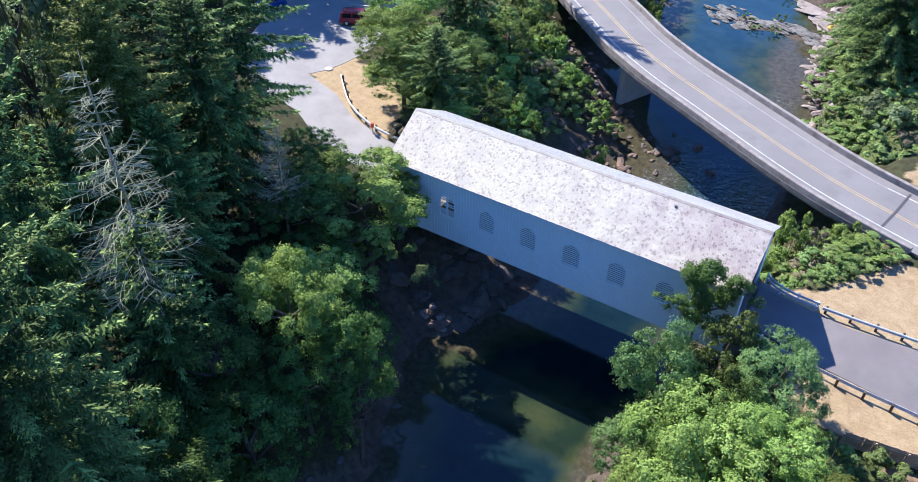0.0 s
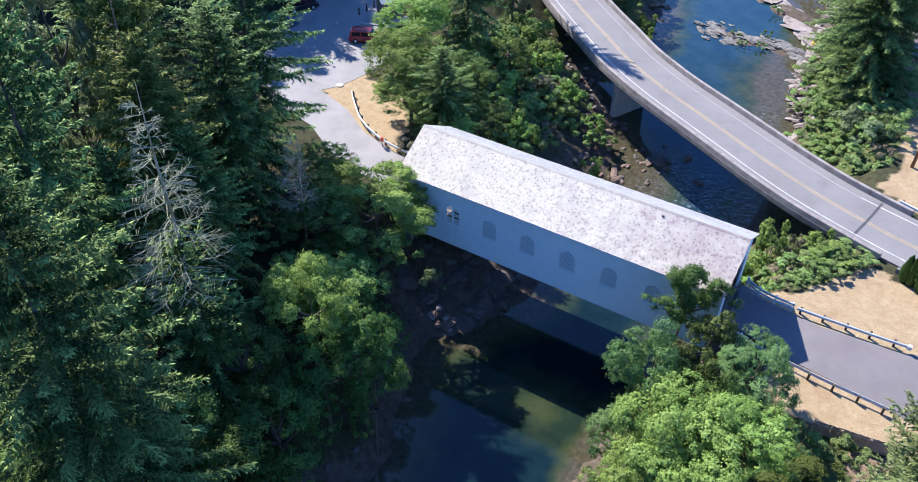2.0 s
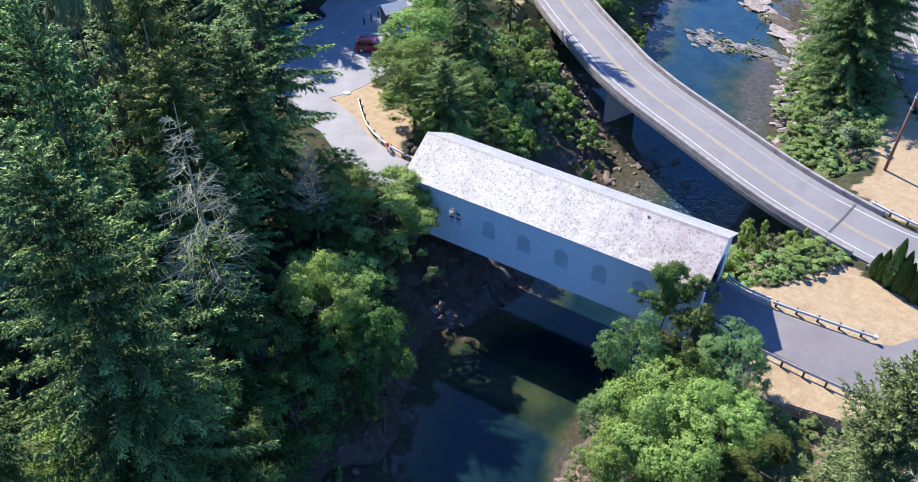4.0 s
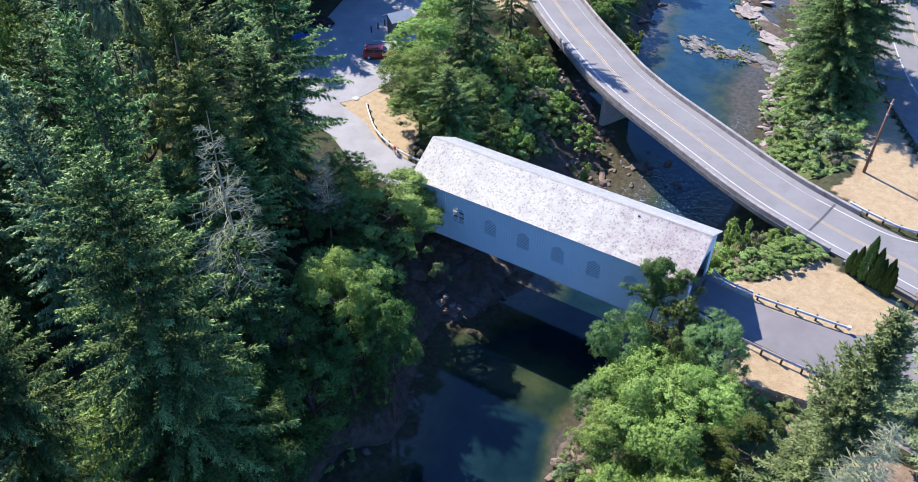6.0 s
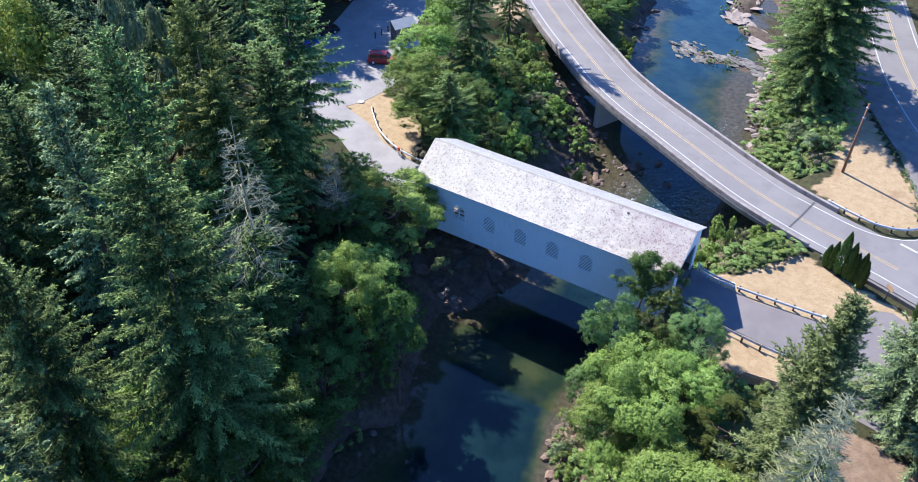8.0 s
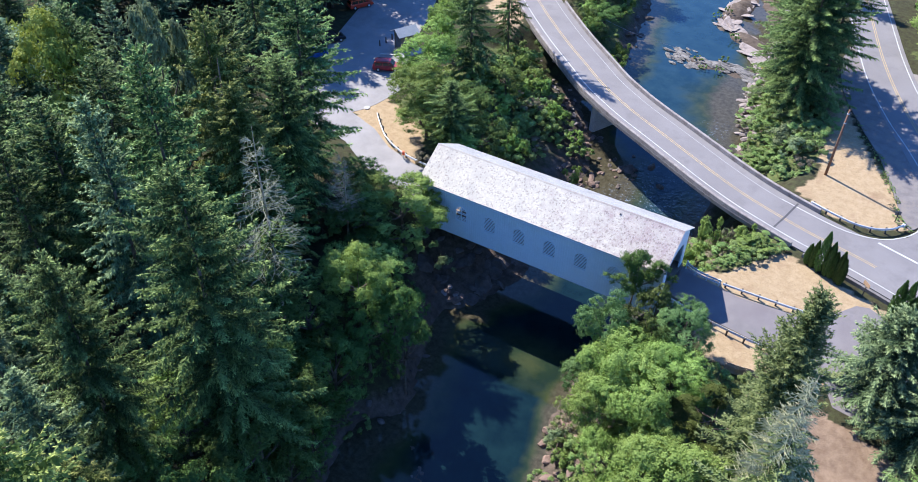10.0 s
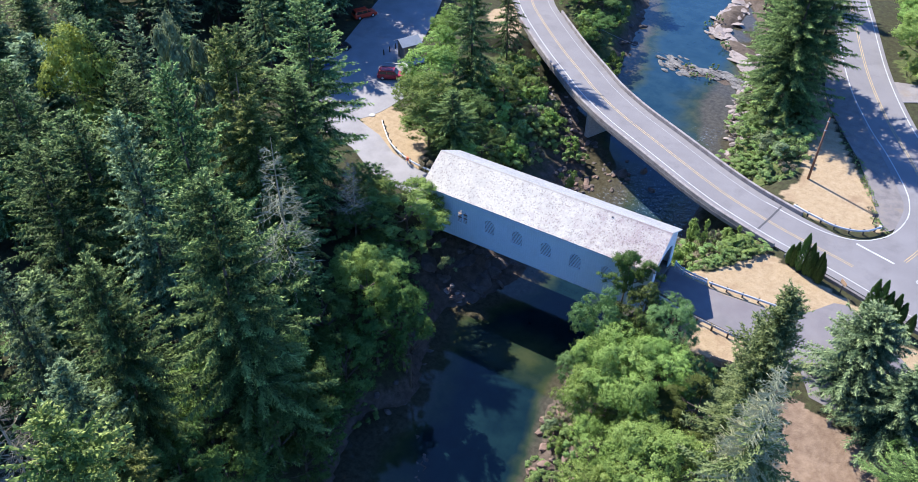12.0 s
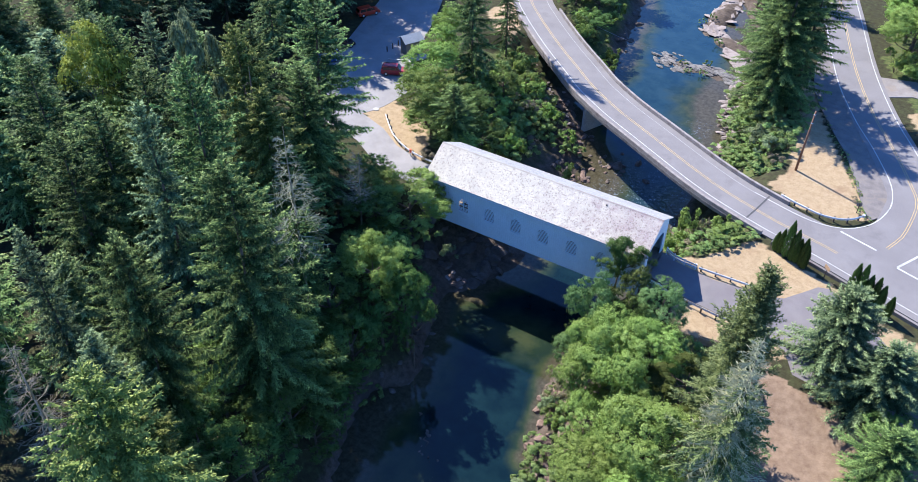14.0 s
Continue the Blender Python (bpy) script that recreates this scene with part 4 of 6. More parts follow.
for s in (-1, 1):
    for k in range(26):
        bm = bmesh.new()
        x0 = -LX + k * 2 * LX / 26
        box(bm, x0 - 0.03, x0 + 2 * LX / 26, 0, 0.2, -0.01, 0.014)
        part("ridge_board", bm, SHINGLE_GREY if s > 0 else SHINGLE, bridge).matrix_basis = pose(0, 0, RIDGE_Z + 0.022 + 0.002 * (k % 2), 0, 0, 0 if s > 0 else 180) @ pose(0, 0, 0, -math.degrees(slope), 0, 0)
bm = bmesh.new()
box(bm, -0.1, 0.1, -0.08, 0.08, -0.05, 0.15, bevel=0.03)
part("roof_vent", bm, CONCRETE, bridge, "small grey roof vent").matrix_basis = pose(8.7, -0.6, 7.2)
# floor, chords, cross beams
bm = bmesh.new()
box(bm, -15.9, 15.9, -WY + 0.16, WY - 0.16, -0.3, -0.03)
part("floor", bm, PLANK, bridge, "dark timber floor")
for y in (-3.55, 3.55):
    bm = bmesh.new()
    box(bm, -15.6, 15.5, y - 0.18, y + 0.18, -1.6, -1.0, bevel=0.03)
    part("bottom_chord", bm, DARK_TIMBER, bridge)
for x in np.arange(-14, 14.1, 2.8):
    bm = bmesh.new()
    box(bm, x - 0.15, x + 0.15, -3.7, 3.7, -1.0, -0.5, bevel=0.02)
    part("floor_beam", bm, DARK_TIMBER, bridge)
for x0, x1 in ((-19.0, -15.4), (14.6, 18.5)):
    bm = bmesh.new()
    box(bm, x0, x1, -3.6, 3.6, -10.5, -0.32, bevel=0.05)
    box(bm, x0 + 0.3, x1 - 0.3, -4.3, 4.3, -10.8, -6.5, bevel=0.1)
    tagged(part("abutment", bm, CONCRETE, None), "grey concrete abutment under the covered bridge", "abutment", kind="structure")


def timber_rail(points, label):
    path = spline(points, 0.8)
    root = empty("board_rail", path[0][0], path[0][1], 0)
    tagged(root, label, "railing")
    rel = path - path[0]
    for zc in (0.45, 0.85):
        part("rail", sweep("rail", rel, [(-0.03, zc - 0.11), (0.03, zc - 0.11), (0.03, zc + 0.11), (-0.03, zc + 0.11)], RAIL_PAINT), None, root)
    s = np.r_[0, np.cumsum(np.linalg.norm(np.diff(rel, axis=0), axis=1))]
    for d in np.arange(0.1, s[-1], 1.5):
        x, y = np.interp(d, s, rel[:, 0]), np.interp(d, s, rel[:, 1])
        bm = bmesh.new()
        box(bm, -0.07, 0.07, -0.07, 0.07, -0.5, 1.0, bevel=0.01)
        part("post", bm, RAIL_PAINT, root).matrix_basis = pose(x, y + 0.1, 0)


timber_rail([(16.4, 3.3), (17.4, 2.6), (18.9, 2.2), (20.9, 2.1)], "white painted board rail beside the portal")
timber_rail([(16.4, -3.6), (17.4, -3.8), (18.6, -4.0)], "white painted board rail beside the portal")
timber_rail([(-16.4, 3.4), (-17.2, 3.3), (-18.4, 3.4)], "white painted board rail beside the portal")

# ---- trees ----
def trunk_bm(height_m, r, lean=0.0, segs=6, seed=0, limbs=()):
    """A tapered, slightly bent trunk with optional limbs (z, azimuth, length, rise, radius)."""
    rng = random.Random(seed)
    bm = bmesh.new()
    pts = [Vector((0, 0, -0.6))]
    for i in range(1, segs + 1):
        f = i / segs
        pts.append(Vector((lean * f + rng.uniform(-1, 1) * 0.02 * height_m * f * 0.4, rng.uniform(-1, 1) * 0.008 * height_m * f, height_m * f)))
    for i in range(segs):
        f0, f1 = i / segs, (i + 1) / segs
        tube(bm, pts[i], pts[i + 1], r * (1.15 - f0), r * (1.15 - f1) if i < segs - 1 else r * 0.06, 8)
    for z, az, length, up, lr in limbs:
        f = min(0.98, z / height_m)
        k = int(f * segs)
        a = pts[k].lerp(pts[min(k + 1, segs)], f * segs - k)
        way = Vector((math.cos(az), math.sin(az), up)).normalized()
        mid_p = a + way * length * 0.5
        tip = mid_p + (way + Vector((0, 0, 0.35))).normalized() * length * 0.5
        tube(bm, a, mid_p, lr, lr * 0.6, 6)
        tube(bm, mid_p, tip, lr * 0.6, lr * 0.15, 5)
    return bm


def frond_mesh(name, base, way, side, hang, mat, shoot=None):
    """Many narrow pointed sprays: base points, ways (with length), half-width vectors, and drop of the tip."""
    tip = base + way
    tip[:, 2] -= hang
    v = np.stack([base + side, tip, base - side], 1).reshape(-1, 3)
    f = np.arange(len(base) * 3).reshape(-1, 3)
    me = mesh_np(name, v, f, mat)
    if shoot is not None:
        me.attributes.new("shoot", "FLOAT", "POINT").data.foreach_set("value", np.repeat(shoot, 3).astype(np.float32))
    return me


def conifer_crown(seed, tall, reach, bare, mat, gap=0.72, ragged=0.3, droop=0.35, fine=1.0, sparse=1.0, taper=0.33, weep=0.35):
    """Whorls of drooping boughs; each bough carries branchlets on both sides, and these carry the small sprays."""
    rng = np.random.default_rng(seed)
    B, W, S, H, Y = [], [], [], [], []

    def add(base, way, side, hang, young):
        B.append(base), W.append(way), S.append(side), H.append(hang), Y.append(young)

    z = bare * tall
    while z < tall * 0.985:
        u = (z - bare * tall) / (tall * (1 - bare))
        prof = reach * (1 - math.exp(-(1 - u) / taper)) / (1 - math.exp(-1 / taper)) * (0.62 + 0.38 * min(1.0, u / 0.12)) + 0.12
        n = max(4, int(6 * sparse + rng.uniform(0, 1)))
        off = rng.uniform(0, 6.28)
        for k in range(n):
            az = off + 6.283 * k / n + rng.normal(0, 0.28)
            L = prof * rng.uniform(1 - ragged * 1.5, 1 + ragged * 0.75) * (1 + 0.15 * math.sin(2 * az + 0.7 * z + seed) + 0.12 * math.sin(az - 0.45 * z + 2 * seed))
            if L < 0.25:
                continue
            z0 = z + rng.uniform(-0.5, 0.5)
            up = 0.75 * u ** 1.6 + 0.06 + rng.normal(0, 0.09)
            dr = droop * (1 - 0.7 * u) * rng.uniform(0.6, 1.4)
            m = int(np.clip(L / (0.3 * fine), 4, 26 if fine > 0.7 else 38))
            s = np.linspace(0.1, 1.0, m) + rng.uniform(-0.02, 0.02, m)
            bend = rng.normal(0, 0.14)
            aa = az + bend * s
            p = np.stack([np.cos(aa) * L * s, np.sin(aa) * L * s, z0 + L * (up * s - dr * s * s + 0.2 * np.clip(s - 0.7, 0, 1) * s)], 1)
            rise = up - 2 * dr * s + 0.25 * np.clip(s - 0.7, 0, 1)
            step = L * 0.9 / m
            for sg in (-1, 1):
                ln = (0.22 * L * np.clip(1.04 - s, 0, 1) ** 0.8 * np.clip(s / 0.35, 0.3, 1) + 0.16) * rng.uniform(0.6, 1.25, m)
                ln = np.clip(ln, 0.15, 0.85 if fine > 0.7 else 0.6)
                a2 = aa + sg * (1.0 - 0.35 * s) + rng.normal(0, 0.16, m)
                tilt = 0.7 * rise + rng.normal(-0.12, 0.14, m)
                d = np.stack([np.cos(a2), np.sin(a2), tilt], 1)
                # tufted branchlets, base to base along the bough, in two uneven layers
                along = np.stack([np.cos(aa), np.sin(aa), rise], 1)
                for low, reach_out in ((0.0, 0.8), (0.1, 0.6)):
                    base = p + along * (step * rng.uniform(-0.45, 0.45, m))[:, None] + np.stack([np.zeros(m), np.zeros(m), rng.normal(-low, 0.05, m)], 1)
                    turned = d + rng.normal(0, 0.22, (m, 3))
                    # tips paler as young growth, and to paint in sunlight on the bough ends
                    young = np.clip((s - 0.5) / 0.5, 0, 1) ** 1.4 * rng.uniform(0.1, 1.0, m)
                    add(base, turned * (ln * reach_out)[:, None], along * (step * rng.uniform(0.45, 0.8, m))[:, None], weep * ln * rng.uniform(0.2, 1.2, m), young)
                # small tufts along and past their edges
                q = np.clip(np.rint(ln / (0.2 * fine)).astype(int), 2, 5)
                idx = np.repeat(np.arange(m), q)
                f = (np.arange(len(idx)) - np.repeat(np.cumsum(q) - q, q) + rng.uniform(0.2, 1.1, len(idx))) / np.repeat(q, q)
                base = p[idx] + d[idx] * (ln[idx] * f)[:, None]
                base[:, 2] -= weep * ln[idx] * f * f * 0.8
                base += rng.normal(0, 0.05, base.shape)
                a3 = a2[idx] + rng.normal(0, 0.55, len(idx))
                sl = (0.16 + 0.16 * rng.random(len(idx))) * fine ** 0.7
                way = np.stack([np.cos(a3) * sl, np.sin(a3) * sl, sl * (tilt[idx] + rng.normal(0.1, 0.4, len(idx)))], 1)
                wd = (0.05 + 0.045 * rng.random(len(idx))) * fine ** 0.7
                side = np.stack([-np.sin(a3) * wd, np.cos(a3) * wd, rng.normal(0, 0.6, len(idx)) * wd], 1)
                add(base, way, side, sl * rng.uniform(0.0, 0.4, len(idx)), np.clip((s[idx] + 0.5 * f * ln[idx] / L - 0.5) / 0.5, 0, 1) ** 1.4 * rng.uniform(0.1, 1.0, len(idx)))
            e = aa[-1]
            add(p[-1:], np.array([[math.cos(e) * 0.34, math.sin(e) * 0.34, 0.06]]), np.array([[-math.sin(e) * 0.07, math.cos(e) * 0.07, 0]]), np.array([0.05]), np.array([1.0]))
        z += gap * rng.uniform(0.75, 1.25) * (1.0 - 0.6 * u)
    for k in range(5):
        a = rng.uniform(0, 6.28)
        add(np.array([[0, 0, tall * 0.965]]), np.array([[0.12 * math.cos(a), 0.12 * math.sin(a), tall * 0.04]]), np.array([[0.05 * math.sin(a), 0.05 * math.cos(a), 0]]), np.array([0.0]), np.array([0.8]))
    return frond_mesh("crown", np.vstack(B), np.vstack(W), np.vstack(S), np.concatenate(H), mat, np.concatenate(Y))


def conifer(label, seed, tall, reach, bare, mat, category="conifer", **kw):
    root = empty("fir_tree", 0, 0, -300)
    tagged(root, label, category, "conifers of the river valley")
    part("trunk", trunk_bm(tall * 0.97, 0.008 * tall + 0.06, 0, 5, seed), BARK, root, smooth=True)
    part("crown", conifer_crown(seed, tall, reach, bare, mat, **kw), None, root)
    return root


def leafy_crown(seed, rx, rz, zc, mat, leaves=5200, size=0.34, lobes=13, hollow=0.62, name="crown", bulge=0.46, blobs=None):
    """Leaf masses at the ends of the limbs, each covered with small tufts of bent leaf blades."""
    rng = np.random.default_rng(seed)
    count = int(lobes * 1.45)
    bud = rng.normal(size=(count, 3))
    bud /= np.linalg.norm(bud, axis=1)[:, None]
    bud[:, 2] = np.where(bud[:, 2] < -0.45, -bud[:, 2], bud[:, 2])
    big = rng.uniform(0.6, 1.4, count) * bulge * 0.56 * min(rx, rz)
    mid = bud * (np.array([rx, rx, rz]) - 0.72 * big[:, None]) * rng.uniform(0.66, 1.05, count)[:, None] + np.array([0, 0, zc])
    if blobs is not None:
        mid, big = np.array(blobs)[:, :3], np.array(blobs)[:, 3]
    per = 36 if rx > 2.6 else 24
    clumps = leaves // per
    pick = rng.choice(len(big), clumps, p=big ** 2 / np.sum(big ** 2))
    d = rng.normal(size=(clumps, 3)) + np.array([0, 0, 0.45]) + (0.0 if blobs is not None else 0.4 * bud[pick])
    d /= np.linalg.norm(d, axis=1)[:, None]
    far = np.where(rng.random(clumps) < 0.88, rng.uniform(0.82, 1.08, clumps), rng.uniform(hollow * 0.8, 0.95, clumps))
    c = mid[pick] + d * (big[pick] * far)[:, None] * np.array([1, 1, 0.8])
    n = clumps * per
    ball = rng.normal(size=(n, 3)) * np.array([1.0, 1.0, 0.62])
    spread = min(0.2, 0.06 + 0.14 * float(np.mean(big))) * rng.uniform(0.6, 1.3, clumps)
    base = np.repeat(c, per, 0) + ball * np.repeat(spread, per)[:, None]
    nrm = np.repeat(d, per, 0) * 1.1 + ball * 0.3 + rng.normal(size=(n, 3)) * 0.48 + np.array([0, 0, 0.2])
    nrm /= np.linalg.norm(nrm, axis=1)[:, None]
    t = np.cross(nrm, rng.normal(size=(n, 3)))
    t /= np.linalg.norm(t, axis=1)[:, None] + 1e-9
    b = np.cross(nrm, t)
    s = size * rng.uniform(0.6, 1.3, n)[:, None]
    v = np.stack([base - t * s * 0.45 + b * s * 0.4, base + t * s * 0.62, base - t * s * 0.4 - b * s * 0.36], 1).reshape(-1, 3)
    me = mesh_np(name, v, np.arange(n * 3).reshape(-1, 3), mat)
    young = np.repeat(np.clip(0.35 * rng.uniform(0, 1, clumps) ** 2 + 0.6 * rng.uniform(0, 1, len(big))[pick] ** 2, 0, 1), per)
    me.attributes.new("shoot", "FLOAT", "POINT").data.foreach_set("value", np.repeat(young, 3).astype(np.float32))
    return me


def broadleaf(label, seed, tall, rx, mat, category="tree", name="maple_tree", crown_from=0.14, group="broadleaf trees on the banks", **kw):
    root = empty(name, 0, 0, -300)
    tagged(root, label, category, group)
    rng = random.Random(seed)
    limbs = [(tall * rng.uniform(0.25, 0.6), rng.uniform(0, 6.28), rx * rng.uniform(0.6, 0.95), rng.uniform(0.35, 0.9), 0.011 * tall) for _ in range(8)]
    part("trunk", trunk_bm(tall * 0.8, 0.016 * tall + 0.05, rng.uniform(-0.5, 0.5), 5, seed, limbs), BARK, root, smooth=True)
    zc = tall * (1 + crown_from) / 2
    part("crown", leafy_crown(seed, rx, tall * (1 - crown_from) / 2, zc, mat, **kw), None, root)
    return root


def shrub(label, seed, wide, tall, mat, name="shrub", leaves=2100, size=0.17, lobes=8, group="bank shrubs"):
    root = empty(name, 0, 0, -300)
    tagged(root, label, "shrub", group)
    rng = random.Random(seed)
    bm = bmesh.new()
    for k in range(6):
        a = rng.uniform(0, 6.28)
        tube(bm, (0.1 * math.cos(a), 0.1 * math.sin(a), -0.3), (0.33 * wide * math.cos(a), 0.33 * wide * math.sin(a), tall * rng.uniform(0.5, 0.8)), 0.035, 0.01, 5)
    part("stem", bm, BARK, root)
    part("crown", leafy_crown(seed, wide / 2, tall * 0.46, tall * 0.5, mat, leaves, size, lobes, 0.45), None, root)
    return root


def bare_boughs(seed, tall, reach, bare, gap=0.35, top=0.97, droop=0.5, radius=0.024, up=0.1, wood=None):
    """Dead curved boughs with side twigs, as thin three-sided bars."""
    rng = np.random.default_rng(seed)
    V, F = [], []

    def bar(pts, r0, r1):
        i0 = len(V)
        for j, p in enumerate(pts):
            r = r0 + (r1 - r0) * j / (len(pts) - 1)
            for a in (0, 2.09, 4.19):
                V.append((p[0] + r * math.cos(a), p[1] + r * math.sin(a) * 0.6, p[2] + r * math.sin(a)))
        for j in range(len(pts) - 1):
            for a in range(3):
                b = (a + 1) % 3
                F.append((i0 + 3 * j + a, i0 + 3 * j + b, i0 + 3 * j + 3 + b, i0 + 3 * j + 3 + a))

    z = bare * tall
    while z < tall * top:
        u = (z - bare * tall) / (tall * (1 - bare))
        for k in range(rng.integers(3, 6)):
            az = rng.uniform(0, 6.283)
            L = (reach * (1 - u) ** 0.9 + 0.35) * rng.uniform(0.55, 1.15)
            rise = up + 0.25 * u + rng.normal(0, 0.1)
            s = np.linspace(0, 1, 6)
            bend = rng.normal(0, 0.25)
            aa = az + bend * s * s
            p = np.stack([np.cos(aa) * L * s, np.sin(aa) * L * s, z + L * (rise * s - droop * (1 - 0.6 * u) * s * s + 0.55 * np.clip(s - 0.55, 0, 1) * s)], 1)
            bar(p, radius * (1.2 - 0.6 * u), 0.008)
            for q in range(int(4 + L * 3.2)):
                f = rng.uniform(0.25, 0.98)
                b0 = np.array([np.interp(f, s, p[:, c]) for c in range(3)])
                a2 = az + rng.choice([-1, 1]) * rng.uniform(0.5, 1.1)
                ln = (1.1 - f) * 0.5 * L + 0.2
                b1 = b0 + np.array([math.cos(a2), math.sin(a2), rng.uniform(-0.5, 0.1)]) * ln
                bar([b0, (b0 + b1) / 2 + (0, 0, 0.05 * ln), b1], radius * 0.45, 0.006)
        z += gap * rng.uniform(0.7, 1.3)
    return mesh_np("branchwork", V, F, wood or DEADWOOD)


FIRS = [
    conifer("tall dark green fir with drooping boughs", 11, 30, 5.6, 0.10, FIR, fine=1.0, gap=0.98),
    conifer("tall dense fir with sunlit bough tips", 12, 30, 6.2, 0.08, FIR, fine=0.85, gap=0.98, ragged=0.38),
    conifer("slender blue-green spruce of the forest", 13, 30, 4.2, 0.10, FIR_BLUE, fine=0.85, gap=0.9, ragged=0.28, taper=0.45),
    conifer("ragged fir with a partly bare trunk", 14, 30, 5.4, 0.30, FIR, fine=0.85, gap=0.98, ragged=0.45, sparse=0.85),
    conifer("yellow-green cedar with soft sprays", 15, 30, 5.8, 0.06, CEDAR, droop=0.5, fine=0.85, gap=0.85, weep=0.7, ragged=0.4),
    conifer("tall fir with fine sunlit sprays over a shaded trunk", 16, 30, 5.6, 0.08, FIR, fine=0.56, gap=0.86, ragged=0.36, sparse=1.25),
    conifer("broad dark green fir beside the approach road", 17, 13, 4.6, 0.05, FIR_BLUE, fine=0.6, gap=0.5, ragged=0.36, taper=0.5, sparse=1.5),
]
LIGHT_FIRS = [
    conifer("fir in the depth of the forest, needles lightened for sun", 21, 28, 5.6, 0.16, LIT_FAR_FIR, gap=1.15, fine=2.1),
    conifer("blue-green fir in the depth of the forest", 22, 28, 5.0, 0.16, FIR_BLUE, gap=1.15, fine=2.1, ragged=0.35),
]
MAPLES = [
    broadleaf("bright green bigleaf maple on the bank", 31, 14, 5.6, MAPLE, leaves=27000, size=0.2, lobes=18, bulge=0.54),
    broadleaf("full round maple with sunlit leaves", 32, 14, 5.2, MAPLE, leaves=26000, size=0.2, lobes=16, bulge=0.56),
    broadleaf("dark green alder leaning to the water", 33, 14, 4.8, ALDER, leaves=13500, size=0.19, lobes=17, name="alder_tree"),
    broadleaf("olive green ash tree on the bank", 34, 14, 4.4, OLIVE, leaves=10000, size=0.21, lobes=12, name="ash_tree"),
    broadleaf("loose alder with light leaves", 35, 14, 4.6, ALDER, leaves=8000, size=0.22, lobes=18, name="alder_tree", hollow=0.3),
    broadleaf("yellow-green broadleaf tree among the firs", 37, 14, 4.0, MAPLE_YELLOW, leaves=16000, size=0.19, lobes=16),
    broadleaf("dense dark olive rounded tree", 39, 14, 4.4, DARK_OLIVE, leaves=13000, size=0.18, lobes=16, name="laurel_tree", crown_from=0.05, bulge=0.28),
    broadleaf("bright green maple with a high crown by the bridge", 40, 14, 5.4, MAPLE, leaves=24000, size=0.2, lobes=20, crown_from=0.42),
    broadleaf("blue-green rounded maple on the bank", 46, 14, 5.2, TEAL, leaves=22000, size=0.2, lobes=15, bulge=0.52),
    broadleaf("tall poplar with pale silvery leaves", 38, 14, 3.4, WILLOW, leaves=15000, size=0.24, lobes=14, name="poplar_tree"),
]
SHRUBS = [
    shrub("rounded green shrub on the bank", 41, 3.6, 2.6, SHRUB, leaves=2300, size=0.2),
    shrub("spreading green thicket of the bank", 42, 4.6, 2.3, SHRUB, leaves=2500, size=0.2),
    shrub("pale grey-green willow bush on rock", 43, 3.4, 3.4, WILLOW, name="willow_bush", size=0.18, leaves=2600),
    shrub("bright green young maple bush", 44, 3.4, 3.8, MAPLE, size=0.21),
    shrub("brown half-dry thicket of twigs", 45, 3.2, 2.4, DRYLEAF, size=0.15),
]
PROTOS = FIRS + LIGHT_FIRS + MAPLES + SHRUBS
PLANTED = []


def plant(proto, x, y, top=None, tall=None, base=None, turn=None, wide=None, label=None, own_height=30.0):
    """A copy standing on the ground, scaled so that its tip is at the height top (or it is tall metres high)."""
    z = ground_z(x, y) if base is None else base
    h = (top - z) if top is not None else tall
    k = h / own_height
    w = k if wide is None else wide
    a = random.uniform(0, 360) if turn is None else turn
    ob = copy_thing(proto, pose(x, y, z, random.gauss(0, 0.9), random.gauss(0, 0.9), a) @ Matrix.Diagonal((w * random.uniform(0.88, 1.18), w * random.uniform(0.88, 1.18), k, 1)))
    if label:
        ob["label"] = label
    PLANTED.append((x, y))
    return ob


# firs that stand out, by tip
for k, x, y, top, wide in (
    (5, -15.3, -51.2, 28.0, 0.8), (5, -10.6, -42.6, 32.2, 1.05), (2, -24.6, -38.6, 30.8, 1.0), (0, -24.0, -33.4, 33.2, 0.85),
    (4, -31.0, -19.4, 29.0, 0.8), (4, -26.2, -22.2, 24.0, 0.85), (1, -31.4, -7.2, 27.5, 1.08),
    (4, -1.5, -63.7, 31.5, 0.95), (4, -7.5, -58.0, 19.0, 0.7), 
    (2, -13.0, -56.6, 22.6, 0.85), (2, -25.6, -53.0, 25.0, 0.75), (1, -49.2, -35.1, 26.5, 0.95), (0, -52.1, -21.9, 25.5, 0.95),
    (2, -47.3, -18.8, 26.0, 0.9), (1, -35.5, -14.6, 26.0, 0.95), 
    (0, -36.0, -30.0, 27.0, 1.0), (1, -35.3, -42.0, 25.0, 0.95), (0, -37.0, -36.0, 25.5, 0.95), (1, -33.0, -57.0, 26.0, 1.0), 
    # firs of this line are added to shade the left bank, tips unseen
    (0, -28.4, -13.6, 22.0, 0.9), (0, -23.5, -22.0, 16.0, 0.7), (0, -25.5, -27.5, 17.0, 0.7), 
):
    plant(FIRS[k], x, y, top=top, wide=wide)
# firs along the shaded edge of the parking area
for x, y, top in ((-60.5, 25.5, 22.0), (-60.0, 20.0, 20.0), (-62.5, 30.5, 24.0), (-59.5, 14.5, 18.0), (-63.5, 21.5, 24.0)):
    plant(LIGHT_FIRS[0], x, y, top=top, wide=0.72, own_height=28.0)
